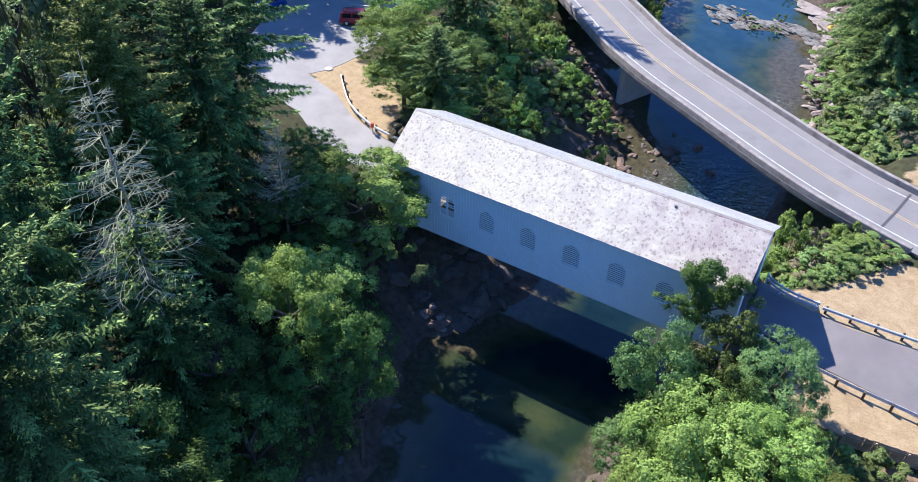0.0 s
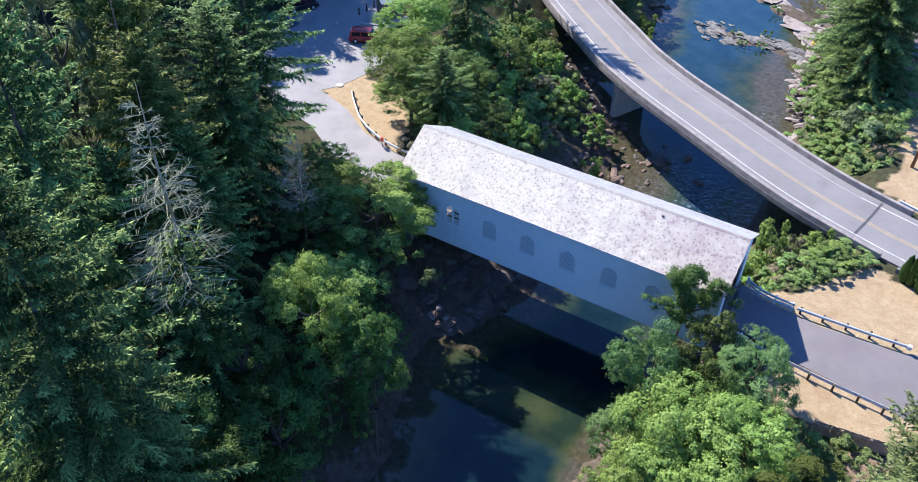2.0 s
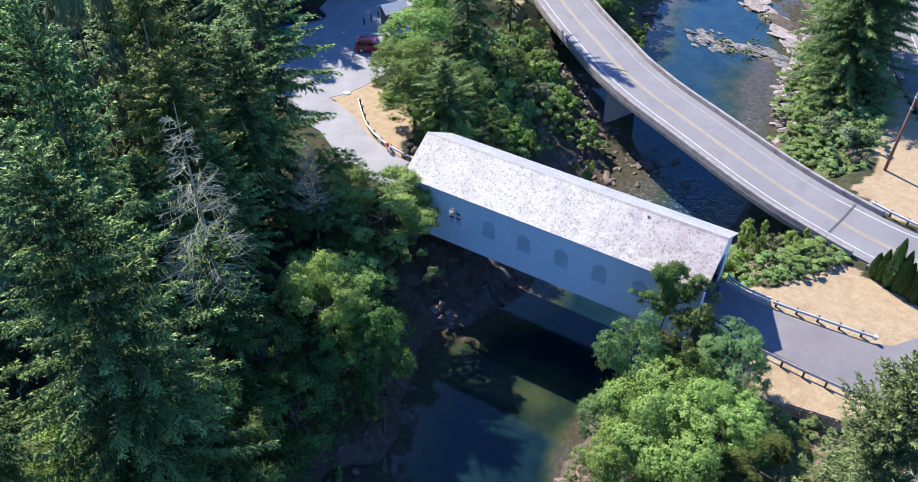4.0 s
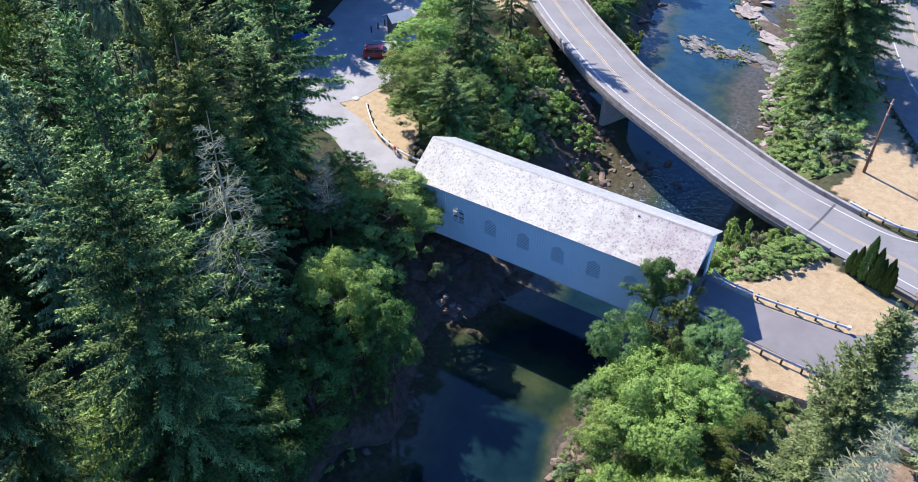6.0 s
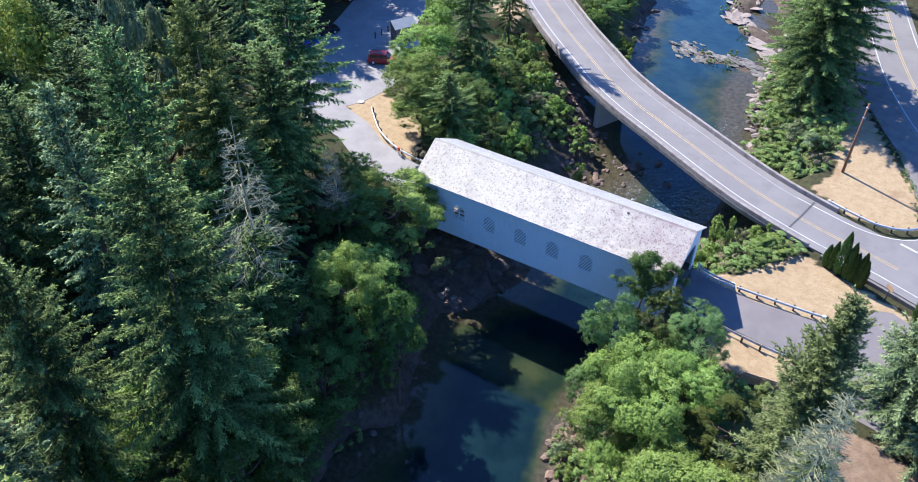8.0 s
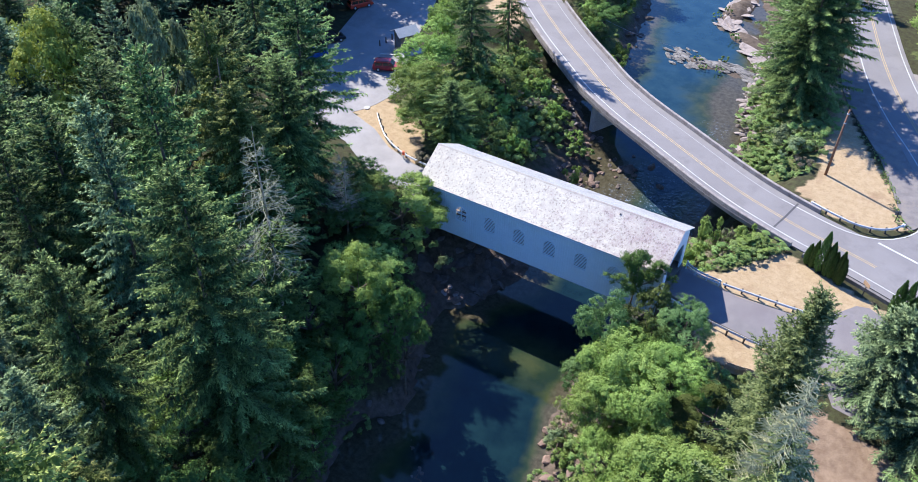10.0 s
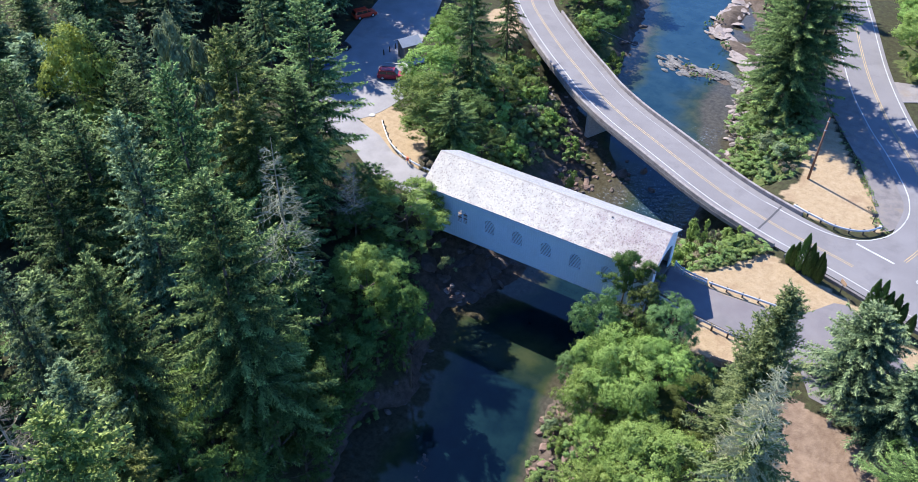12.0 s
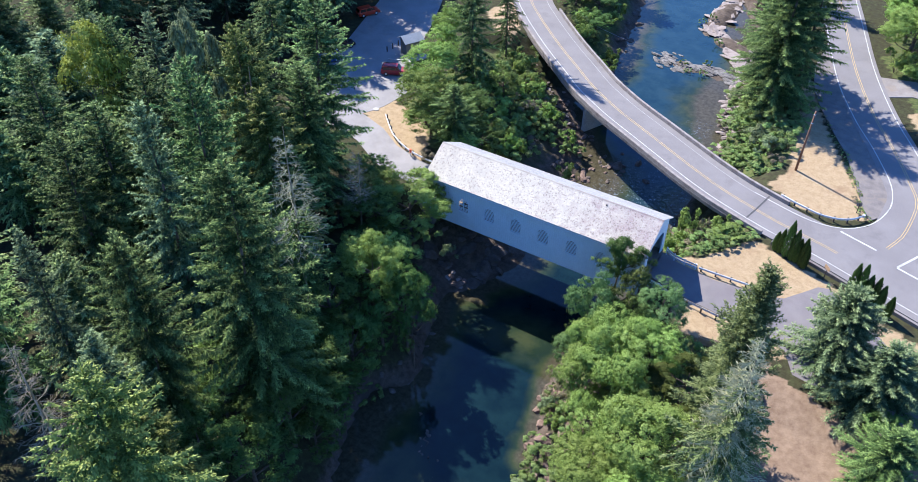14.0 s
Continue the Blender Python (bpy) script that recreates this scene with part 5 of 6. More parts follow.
# firs beyond the bridge and across the river
for k, x, y, top, wide in ((0, -27.6, 27.5, 24.0, 0.72), (0, -29.2, 42.5, 24.8, 0.55), (1, -20.4, 10.0, 10.4, 0.52), (5, 17.5, 48.0, 25.5, 1.05), (0, 14.8, 54.5, 22.0, 0.95), (0, 20.0, 56.5, 24.0, 0.9), (1, 13.0, 63.5, 18.0, 0.8), (2, 47.5, -5.5, 9.0, 0.7), (1, 46.0, -19.0, 9.0, 0.7)):
    plant(FIRS[k], x, y, top=top, wide=wide)


for x, y, top, wide in ((39.0, -6.4, 12.6, 1.15), (43.6, -10.2, 10.5, 1.0)):
    plant(FIRS[6], x, y, top=top, wide=wide, own_height=13.0)


def near_planted(x, y, gap):
    return any((x - a) ** 2 + (y - b) ** 2 < gap * gap for a, b in PLANTED)


def scatter(protos, poly, count, gap, low, high, seed, own_height, wide=(0.8, 1.1)):
    rng = random.Random(seed)
    xs, ys = [p[0] for p in poly], [p[1] for p in poly]
    made, tries = 0, 0
    while made < count and tries < count * 40:
        tries += 1
        x, y = rng.uniform(min(xs), max(xs)), rng.uniform(min(ys), max(ys))
        if not inside(np.array([x]), np.array([y]), poly)[0] or near_planted(x, y, gap):
            continue
        h = rng.uniform(low, high)
        if x < -98 or y > 100 or (x < -60 and y < -44):
            made += 1
            continue
        plant(rng.choice(protos), x, y, tall=h, turn=rng.uniform(0, 360), wide=h / own_height * rng.uniform(*wide) * 1.2, own_height=own_height)
        made += 1


FOREST = [(-95, -70), (-28, -66), (-20, -50), (-17, -38), (-22, -26), (-24, -16), (-30, -13), (-46, -9), (-60, -6), (-95, -6)]
for k, (x, y, top) in enumerate(((-66, 27, 23), (-61.5, 33.5, 19), (-63, 40, 21), (-65.5, 50.5, 22), (-62.5, 36.5, 20), (-67, 31, 23), (-64.5, 36, 21), (-66.5, 57, 23), (-65, 42, 22), (-66, 48, 22), (-68, 55, 23), (-70, 62, 23), (-72, 36, 27), (-73, 45, 27), (-74, 28, 26))):
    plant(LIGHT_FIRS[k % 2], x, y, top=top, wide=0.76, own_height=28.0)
plant(MAPLES[5], -53.0, -25.0, top=27.4, wide=1.15, own_height=14.3)
plant(MAPLES[9], -35.6, -22.6, top=33.0, wide=1.0, own_height=14.3)
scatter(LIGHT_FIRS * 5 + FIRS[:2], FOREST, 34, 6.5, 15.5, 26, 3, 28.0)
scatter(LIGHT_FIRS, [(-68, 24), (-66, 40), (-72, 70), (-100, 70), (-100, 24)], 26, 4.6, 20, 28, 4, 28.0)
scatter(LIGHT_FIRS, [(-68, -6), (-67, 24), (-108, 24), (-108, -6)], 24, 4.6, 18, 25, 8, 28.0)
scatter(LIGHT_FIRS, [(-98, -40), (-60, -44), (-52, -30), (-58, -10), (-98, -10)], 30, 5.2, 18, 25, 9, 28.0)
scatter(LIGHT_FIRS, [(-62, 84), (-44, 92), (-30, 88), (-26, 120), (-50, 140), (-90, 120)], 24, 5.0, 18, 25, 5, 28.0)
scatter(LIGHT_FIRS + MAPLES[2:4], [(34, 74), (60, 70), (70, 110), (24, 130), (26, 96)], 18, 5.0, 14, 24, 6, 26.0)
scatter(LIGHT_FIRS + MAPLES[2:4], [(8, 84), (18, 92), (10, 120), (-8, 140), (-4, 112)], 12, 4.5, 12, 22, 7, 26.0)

# broadleaf trees: left bank, right bank, beyond the bridge
for k, x, y, top, wide in (
    (7, -11.4, -23.4, 9.4, 0.8), (1, -14.8, -20.6, 5.6, 0.8), (4, -6.4, -23.4, 7.0, 0.62), (2, -5.2, -24.0, 3.6, 0.6), (2, -8.6, -25.6, 5.0, 0.7),
    (1, -12.8, -18.8, 4.4, 0.95), (2, -9.4, -18.2, 1.6, 0.75), (2, -13.0, -29.0, 8.0, 1.0), (2, -9.0, -30.5, 4.6, 0.9), (2, -9.0, -37.5, 6.0, 0.95), (2, -8.0, -43.0, 8.0, 1.0), (2, -12.0, -37.0, 8.0, 1.0), (2, -6.5, -50.0, 7.0, 1.0), (2, -10.5, -52.5, 9.0, 1.0), (2, -8.6, -33.0, -1.5, 0.6), (2, -7.4, -37.0, -0.5, 0.62), (2, -6.2, -41.5, 0.5, 0.66),
    # trees at y 6.8 to 9.6 added to block sun below the bridge
    (7, -15.8, -8.3, 6.6, 1.0), (1, -21.8, -7.2, 4.6, 0.62), (1, -17.4, 8.4, 3.4, 0.6), (2, -14.2, 9.6, 0.6, 0.5), (2, -13.0, 6.8, -0.4, 0.5), (2, -11.4, 8.0, -2.0, 0.5), (1, -14.6, -45.6, 10.5, 0.62), (1, -17.4, -47.4, 7.0, 0.6), (4, -24.5, -5.0, 4.8, 0.8), (4, -19.0, -12.5, 5.6, 0.9), (4, -16.0, -14.5, 3.0, 0.85),
    (8, 13.0, -13.0, 7.4, 0.66), (8, 13.2, -16.6, 2.6, 0.56), (3, 16.2, -9.8, 7.4, 0.74), (8, 20.4, -10.2, 6.8, 0.68), (2, 17.6, -12.8, 5.6, 0.6), (0, 17.0, -17.4, 6.8, 0.78), (1, 21.4, -15.6, 6.2, 0.7),
    (0, 15.6, -21.4, 4.2, 0.62), (1, 20.0, -20.4, 7.0, 0.8), (6, 26.3, -18.4, 5.6, 0.88), (6, 28.4, -23.0, 3.8, 0.62), (1, 22.8, -24.4, 5.2, 0.7), (1, 18.6, -25.8, 2.2, 0.62), (0, 25.6, -28.4, 7.8, 0.95), (1, 21.6, -32.4, 3.6, 0.8), (1, 28.0, -36.0, 7.0, 1.0),
    (0, -27.0, 12.2, 9.8, 0.85), (0, -24.2, 9.4, 6.0, 0.75), (1, -30.6, 19.6, 10.2, 0.85), (1, -33.0, 26.4, 10.0, 0.72), (2, -22.0, 16.5, 6.4, 0.85), (2, -22.5, 29.5, 3.0, 0.7), (1, -36.0, 34.5, 10.0, 0.7),
    (2, -17.5, 13.5, 2.8, 0.65), (0, 44.0, 76.0, 11.0, 1.0), (0, 34.6, 73.0, 11.5, 0.9), (1, 34.4, 80.0, 12.5, 1.15), (0, 39.0, 75.5, 10.0, 0.9), (1, 31.4, 88.0, 12.0, 1.0), (1, 40.0, 82.0, 12.0, 1.1), (1, 33.0, 84.0, 12.0, 1.0), (2, -22.5, 69.0, 2.8, 0.8), (2, -26.0, 65.5, 4.0, 0.9), (2, -30.0, 72.0, 5.0, 1.0), (2, -25.5, 75.0, 2.8, 0.85), (2, -34.0, 80.0, 5.0, 1.0), (4, -30.5, 84.0, 4.0, 1.0), (2, -19.5, 61.0, 2.0, 0.7), (2, -28.5, 79.0, 3.4, 0.85), (3, 49.0, -22.0, 5.0, 0.7), (2, -58.0, -14.0, 12.0, 0.8), (2, 46.0, -14.5, 5.0, 0.7),
):
    plant(MAPLES[k], x, y, top=top, wide=wide, own_height=14.3)

# shrubs
for k, x, y, tall, wide in (
    (2, -11.3, -6.2, 4.0, 0.75), (3, 16.8, 11.8, 6.2, 1.0), (3, 15.4, 10.2, 4.6, 0.9), (4, 18.6, 12.4, 5.2, 0.8), (4, 17.8, 13.2, 4.6, 0.8), (1, 19.4, 8.6, 2.2, 0.7), (1, 21.4, 10.2, 2.0, 0.7), (0, 22.6, 12.0, 1.6, 0.6), (1, 17.6, 6.8, 2.0, 0.7), (3, 21.0, 12.6, 3.0, 0.8),
    (2, 18.5, 38.5, 4.2, 1.5), (1, 16.4, 42.0, 3.8, 1.4), (2, 20.8, 34.0, 3.6, 1.4), (0, 14.5, 46.0, 3.4, 1.2), (1, 21.6, 39.5, 4.0, 1.4), (0, 17.0, 33.5, 3.0, 1.2), (4, 22.8, 31.5, 2.4, 1.0), (0, 12.4, 51.5, 3.0, 1.1), (1, 20.5, 45.5, 4.0, 1.3), (0, 23.0, 36.0, 3.0, 1.1),
    (3, -13.0, 53.5, 4.0, 1.2), (0, -14.5, 57.5, 3.4, 1.2), (3, -24.2, 40.0, 4.6, 1.5), (0, -22.8, 37.2, 4.2, 1.4), (3, -20.4, 34.6, 4.4, 1.4), (0, -18.6, 32.4, 3.8, 1.3), (3, -16.5, 19.4, 4.2, 1.3), (0, -14.6, 16.4, 3.6, 1.2), (0, -16.8, 24.0, 3.4, 1.2), (1, -13.5, 17.5, 3.6, 1.2), (4, -15.2, 20.5, 2.6, 1.2), (0, -12.0, 13.0, 3.8, 1.1), (0, -19.5, 27.5, 3.8, 1.2), (1, -17.0, 31.0, 3.2, 1.2), (3, -9.4, 28.5, 3.2, 0.9), (0, -8.4, 27.0, 2.6, 0.9), (1, -10.4, 27.4, 2.4, 1.0), (0, -7.2, 28.8, 1.8, 0.7), (3, -6.2, 21.4, 3.4, 0.95), (0, -5.0, 19.6, 1.8, 0.7), (1, -12.6, 30.6, 2.6, 1.0), (0, -24.0, 22.5, 4.0, 1.3),
    (0, 11.8, -19.2, 1.6, 0.6), (0, 13.2, -26.2, 1.7, 0.7), (1, 13.0, -21.2, 2.0, 0.7), (2, 11.6, -17.4, 1.8, 0.6), (0, 14.0, -30.4, 1.8, 0.7), (1, 14.4, -33.6, 1.7, 0.8), (3, 13.9, -24.0, 2.2, 0.6),
    (4, 12.6, -20.0, 3.0, 0.9), (0, 13.8, -22.6, 2.4, 0.9), (2, 12.4, -21.4, 2.6, 0.9), (0, 15.2, -22.0, 2.2, 0.9), (1, 15.6, -26.6, 1.8, 0.9), (0, 14.2, -28.2, 1.6, 0.8), (0, 16.4, -24.6, 2.4, 0.8), (0, 15.0, -30.0, 2.4, 0.9), (2, 14.6, -32.4, 2.4, 0.9), (3, 33.6, 71.0, 4.4, 1.6), (3, 36.6, 69.8, 4.0, 1.6), (0, 38.6, 72.0, 4.0, 1.6), (4, 30.5, -11.5, 1.6, 0.7), (0, 28.0, -11.2, 2.0, 0.8), (0, 31.5, -13.0, 2.4, 0.9), (4, 33.0, -15.0, 2.0, 0.9),
    (4, -21.5, 4.2, 2.0, 0.8), (4, -19.5, 4.8, 2.2, 0.8), (1, -7.5, -30.0, 2.2, 0.9), (1, -10.5, -35.0, 3.0, 1.0), (1, -15.0, -26.0, 3.0, 1.2), (1, -17.5, -20.0, 3.0, 1.2),
):
    plant(SHRUBS[k], x, y, tall=tall, wide=wide, own_height=3.0)
for x, y, tall in ((-6.9, 68.8, 1.7), (-0.7, 63.9, 1.0), (2.1, 64.4, 1.2), (1.8, 68.4, 1.3), (-2.6, 66.2, 0.9), (8.4, 66.8, 1.2), (-3.8, 88.0, 1.4), (0.6, 78.2, 1.3), (-5.2, 86.0, 1.0)):
    plant(SHRUBS[1], x, y, tall=tall * 1.25, wide=0.45, own_height=2.6, label="green tuft growing in the rock bar")
for x, y in ((17.6, 4.2), (18.6, 4.9), (19.7, 5.5), (20.6, 6.4), (21.4, 7.4), (22.3, 8.6), (23.2, 9.8), (24.2, 11.0), (19.0, 6.4), (21.0, 8.6), (22.8, 11.0), (20.2, 7.4), (17.2, 5.4), (24.8, 12.0)):
    plant(SHRUBS[0], x, y, tall=random.uniform(0.8, 1.5), wide=random.uniform(0.35, 0.55), own_height=3.0, label="low green shrub at the edge of dry grass")
rb = random.Random(17)
edge = spline([(24.0, 54.5), (27.0, 47.7), (31.3, 39.7), (33.8, 33.6), (35.9, 28.1), (37.5, 24.9)], 0.9)
for x, y in edge:
    if rb.random() < 0.8:
        plant(SHRUBS[rb.choice((0, 1, 4))], float(x) + rb.uniform(-0.7, 0.25), float(y) + rb.uniform(-0.4, 0.4), tall=rb.uniform(0.3, 0.75), wide=rb.uniform(0.16, 0.36), own_height=3.0, label="low tuft of grass at the edge of the pull-off")
for poly, count, kinds, lo, hi in (
    ([(11.5, 50), (14.5, 38), (19, 29.5), (23.5, 30.5), (23.5, 44), (21, 52), (14, 66), (10, 66)], 120, (2, 0, 1, 1), 1.3, 2.5),
    ([(-33, 22), (-26, 15), (-14, 8), (-9, 12), (-11, 26), (-16, 36), (-24, 46), (-31, 44)], 70, (0, 1, 1, 0, 3, 4), 2.2, 4.4),
    ([(-27, 62), (-16, 52), (-12.5, 56), (-17, 72), (-22, 84), (-40, 86)], 34, (0, 1, 3), 2.4, 4.4),
    ([(14.5, 5), (17, 4.5), (21, 7.5), (25, 12.6), (20, 14), (14.5, 15)], 26, (1, 0, 1, 3, 4), 0.9, 1.9),
    ([(-18, -16), (-13, -12), (-15, -5), (-22, -3), (-27, -6), (-26, -14)], 16, (0, 1), 2.2, 4.0),
    ([(-16, -24), (-9, -28), (-6, -42), (-14, -50), (-19, -34)], 10, (0, 1), 2.2, 4.2),
    ([(14, -19), (19, -13), (24, -12), (30, -12.5), (33, -20), (30, -40), (18, -40), (15.5, -30)], 16, (0, 1, 1, 3), 1.6, 3.4),
):
    made = 0
    while made < count:
        x, y = rb.uniform(min(p[0] for p in poly), max(p[0] for p in poly)), rb.uniform(min(p[1] for p in poly), max(p[1] for p in poly))
        if inside(np.array([x]), np.array([y]), poly)[0]:
            plant(SHRUBS[rb.choice(kinds)], x, y, tall=rb.uniform(lo, hi), wide=rb.uniform(0.8, 1.35), own_height=3.0)
            made += 1
for ob in PROTOS:
    for o in [*ob.children_recursive, ob]:
        bpy.data.objects.remove(o)


def column_cedar(x, y, top, wide):
    z = ground_z(x, y)
    tall = top - z
    root = empty("cedar_tree", x, y, z)
    tagged(root, "dense olive green cedar with a pointed top", "cedar")
    part("trunk", trunk_bm(tall * 0.7, 0.3, 0.2, 6, 5), BARK, root, smooth=True)
    part("crown", conifer_crown(91, tall, wide / 2, 0.05, JUNIPER, gap=0.55, ragged=0.3, droop=0.08, fine=0.72, sparse=1.4, taper=0.42, weep=0.0), None, root)


def oak(x, y, top):
    """A young oak: forked stem and separate leaf masses, placed to fit the camera's view."""
    z = ground_z(x, y)
    tall = top - z
    root = empty("oak_tree", x, y, z)
    tagged(root, "young oak with a bare stem and spreading leaf masses", "tree")
    limbs = [(tall * 0.66, 0.4, 3.0, 0.55, 0.09), (tall * 0.7, 2.7, 3.0, 0.5, 0.09), (tall * 0.76, 4.4, 1.8, 0.6, 0.07), (tall * 0.8, 1.5, 1.6, 0.7, 0.07), (tall * 0.62, 3.4, 2.4, 0.3, 0.07)]
    part("trunk", trunk_bm(tall * 0.9, 0.17, 0.3, 6, 8, limbs), BARK, root, smooth=True)
    masses = [(-0.9, 6.9, 0.85), (0.1, 7.4, 0.95), (0.8, 6.8, 0.8), (-0.3, 6.2, 0.75), (2.6, 5.6, 0.7), (3.3, 5.2, 0.65), (3.8, 4.7, 0.45), (1.8, 5.1, 0.7), (-1.6, 4.7, 0.55), (-2.4, 4.5, 0.5), (-2.9, 4.2, 0.35), (0.6, 4.2, 0.9), (-0.1, 5.3, 0.7), (1.5, 3.7, 0.8), (-0.7, 3.5, 0.8), (2.4, 3.9, 0.6), (0.4, 2.6, 0.9)]
    # r runs along the camera's right, so the outline fits its view
    blobs = [(0.86 * r + 0.35 * math.sin(7 * r), 0.52 * r - 0.35 * math.sin(7 * r), tall - 8.5 + up, size) for r, up, size in masses]
    part("crown", leafy_crown(93, 3.2, 2.0, 0, OAK, 16000, 0.15, 5, blobs=blobs), None, root)


oak(13.2, -6.4, 8.5)
column_cedar(30.9, -22.2, 24.4, 7.6)


def snag(x, y, top, reach, label, bare=0.35, up=0.1, droop=0.5, crown=None, gap=0.35, wood=None, radius=0.024, thick=0.6, stem=None, girth=0.05, needles=FIR_BLUE):
    z = ground_z(x, y)
    tall = top - z
    root = empty("dead_tree", x, y, z, 40)
    tagged(root, label, "dead tree")
    part("trunk", trunk_bm(tall, 0.006 * tall + girth, 0.4, 6, int(tall)), stem or DEADWOOD, root, smooth=True)
    tagged(part("branchwork", bare_boughs(int(x * 7) % 97, tall, reach, bare, gap, droop=droop, up=up, wood=wood, radius=radius), None, root, "bare grey boughs"), kind="stuff")
    if crown:
        part("crown", conifer_crown(77, tall * crown, reach * 0.9, 0.12, needles, sparse=thick, gap=0.7, ragged=0.4), None, root, "thin remaining green boughs")


snag(-15.4, -30.6, 26.8, 4.6, "dead fir with bare silver-grey boughs above thin green", 0.5, crown=0.62, gap=0.66, wood=PALE_DEADWOOD, thick=0.5, radius=0.036, needles=FIR)
snag(32.3, -28.6, 22.5, 5.0, "half-dead fir with long drooping grey boughs", 0.1, 0.02, 0.66, crown=0.7, gap=0.3, wood=SAGE_DEADWOOD, thick=0.75, radius=0.075, needles=JUNIPER)
snag(-19.6, -60.4, 21.5, 3.4, "dead leaning tree with bare grey boughs", 0.3, gap=0.5)
snag(-27.6, -22.8, 26.0, 0.9, "broken dark trunk with short stubs among cedars", 0.25, gap=1.1, wood=BARK, stem=BARK, girth=0.28)
snag(-20.5, -13.5, 12.0, 2.2, "thin bare grey tree in the shade", 0.3, 0.4, 0.2)


def cypress(x, y, tall, wide, seed):
    root = empty("columnar_cypress", x, y, -0.1)
    tagged(root, "narrow dark green columnar cypress", "cypress", "cypresses beside the highway")
    bm = bmesh.new()
    tube(bm, (0, 0, -0.2), (0, 0, tall * 0.8), 0.09, 0.03, 7)
    part("trunk", bm, BARK, root)
    rng = np.random.default_rng(seed)
    n = 1500
    u = rng.uniform(0.02, 1, n) ** 0.9
    r = wide / 2 * np.sin(np.clip(u * 0.94 + 0.06, 0, 1) ** 0.75 * math.pi) ** 0.75 * rng.uniform(0.7, 1.08, n)
    a = rng.uniform(0, 6.283, n)
    base = np.stack([r * np.cos(a), r * np.sin(a), u * tall * 0.93], 1)
    ln = rng.uniform(0.2, 0.42, n)
    way = np.stack([0.22 * np.cos(a) * ln, 0.22 * np.sin(a) * ln, ln], 1)
    side = np.stack([-np.sin(a), np.cos(a), np.zeros(n)], 1) * (ln * 0.22)[:, None]
    part("crown", frond_mesh("crown", base, way, side, np.zeros(n), CYPRESS), None, root)


for k, (x, y, tall, wide) in enumerate(((28.3, 11.6, 3.0, 0.95), (28.9, 11.3, 4.0, 1.0), (29.7, 10.9, 6.2, 1.35), (30.6, 10.6, 5.2, 1.2), (31.2, 10.5, 4.0, 1.1), (31.9, 10.2, 4.6, 1.15), (32.3, 9.9, 3.8, 1.0),
    (38.4, 7.4, 5.8, 1.3), (39.2, 7.2, 6.2, 1.3), (40.1, 7.0, 5.0, 1.2), (41.0, 6.8, 5.2, 1.2), (41.8, 6.6, 4.4, 1.1), (43.0, 6.0, 3.6, 1.0))):
    cypress(x, y, tall, wide, 60 + k)

# ---- rocks ----
def rock_mesh(seed, mat, flat_z=0.6, cuts=2):
    """An uneven, angular boulder about 1 m across."""
    rng = random.Random(seed)
    bm = bmesh.new()
    bmesh.ops.create_icosphere(bm, subdivisions=cuts, radius=0.5)
    off = Vector((rng.uniform(0, 50), rng.uniform(0, 50), rng.uniform(0, 50)))
    for v in bm.verts:
        n = noise.noise(v.co * 2.2 + off) * 0.55 + noise.noise(v.co * 5.0 + off) * 0.22
        v.co *= 1 + n
        v.co.z *= flat_z
    for _ in range(8):
        d = Vector((rng.uniform(-1, 1), rng.uniform(-1, 1), rng.uniform(-0.2, 1))).normalized()
        lim = rng.uniform(0.17, 0.36)
        for v in bm.verts:
            over = v.co.dot(d) - lim
            if over > 0:
                v.co -= d * over * 0.85
    return from_bm("boulder", bm, mat)


def slab_rock(seed, mat, flat_z):
    """A broken, sharp-edged block of bedrock about 1 m across, chipped on its faces."""
    rng = random.Random(seed)
    bm = bmesh.new()
    for _ in range(30):
        d = Vector((rng.gauss(0, 1), rng.gauss(0, 1), rng.gauss(0, 1))).normalized()
        bm.verts.new((d.x * 0.55, d.y * rng.uniform(0.42, 0.55), d.z * 0.55 * flat_z))
    bmesh.ops.convex_hull(bm, input=bm.verts)
    bmesh.ops.delete(bm, geom=[v for v in bm.verts if not v.link_faces], context="VERTS")
    bmesh.ops.subdivide_edges(bm, edges=bm.edges, cuts=1)
    for v in bm.verts:
        v.co *= 1 + 0.16 * noise.noise(v.co * 4.0 + Vector((seed, 0, 0)))
    bmesh.ops.triangulate(bm, faces=bm.faces)
    return from_bm("boulder", bm, mat)


ROCKS = {"grey": [rock_mesh(i, STONE) for i in range(4)], "pale": [slab_rock(10 + i, PALE_STONE, 0.5) for i in range(6)], "bar": [slab_rock(30 + i, BAR_STONE, 0.6) for i in range(7)], "rust": [slab_rock(20 + i, RED_STONE, 0.7) for i in range(6)]}
ROCK_WORDS = {"grey": ("grey basalt boulder at the water", "boulders of the riverbed"), "pale": ("pale dry slab of the rock bar", "rocks of the bars upstream"), "bar": ("grey jagged slab of the rock bar", "rocks of the bars upstream"), "rust": ("rust-brown rock on the bank", "rocks of the bank")}


HEAP = []


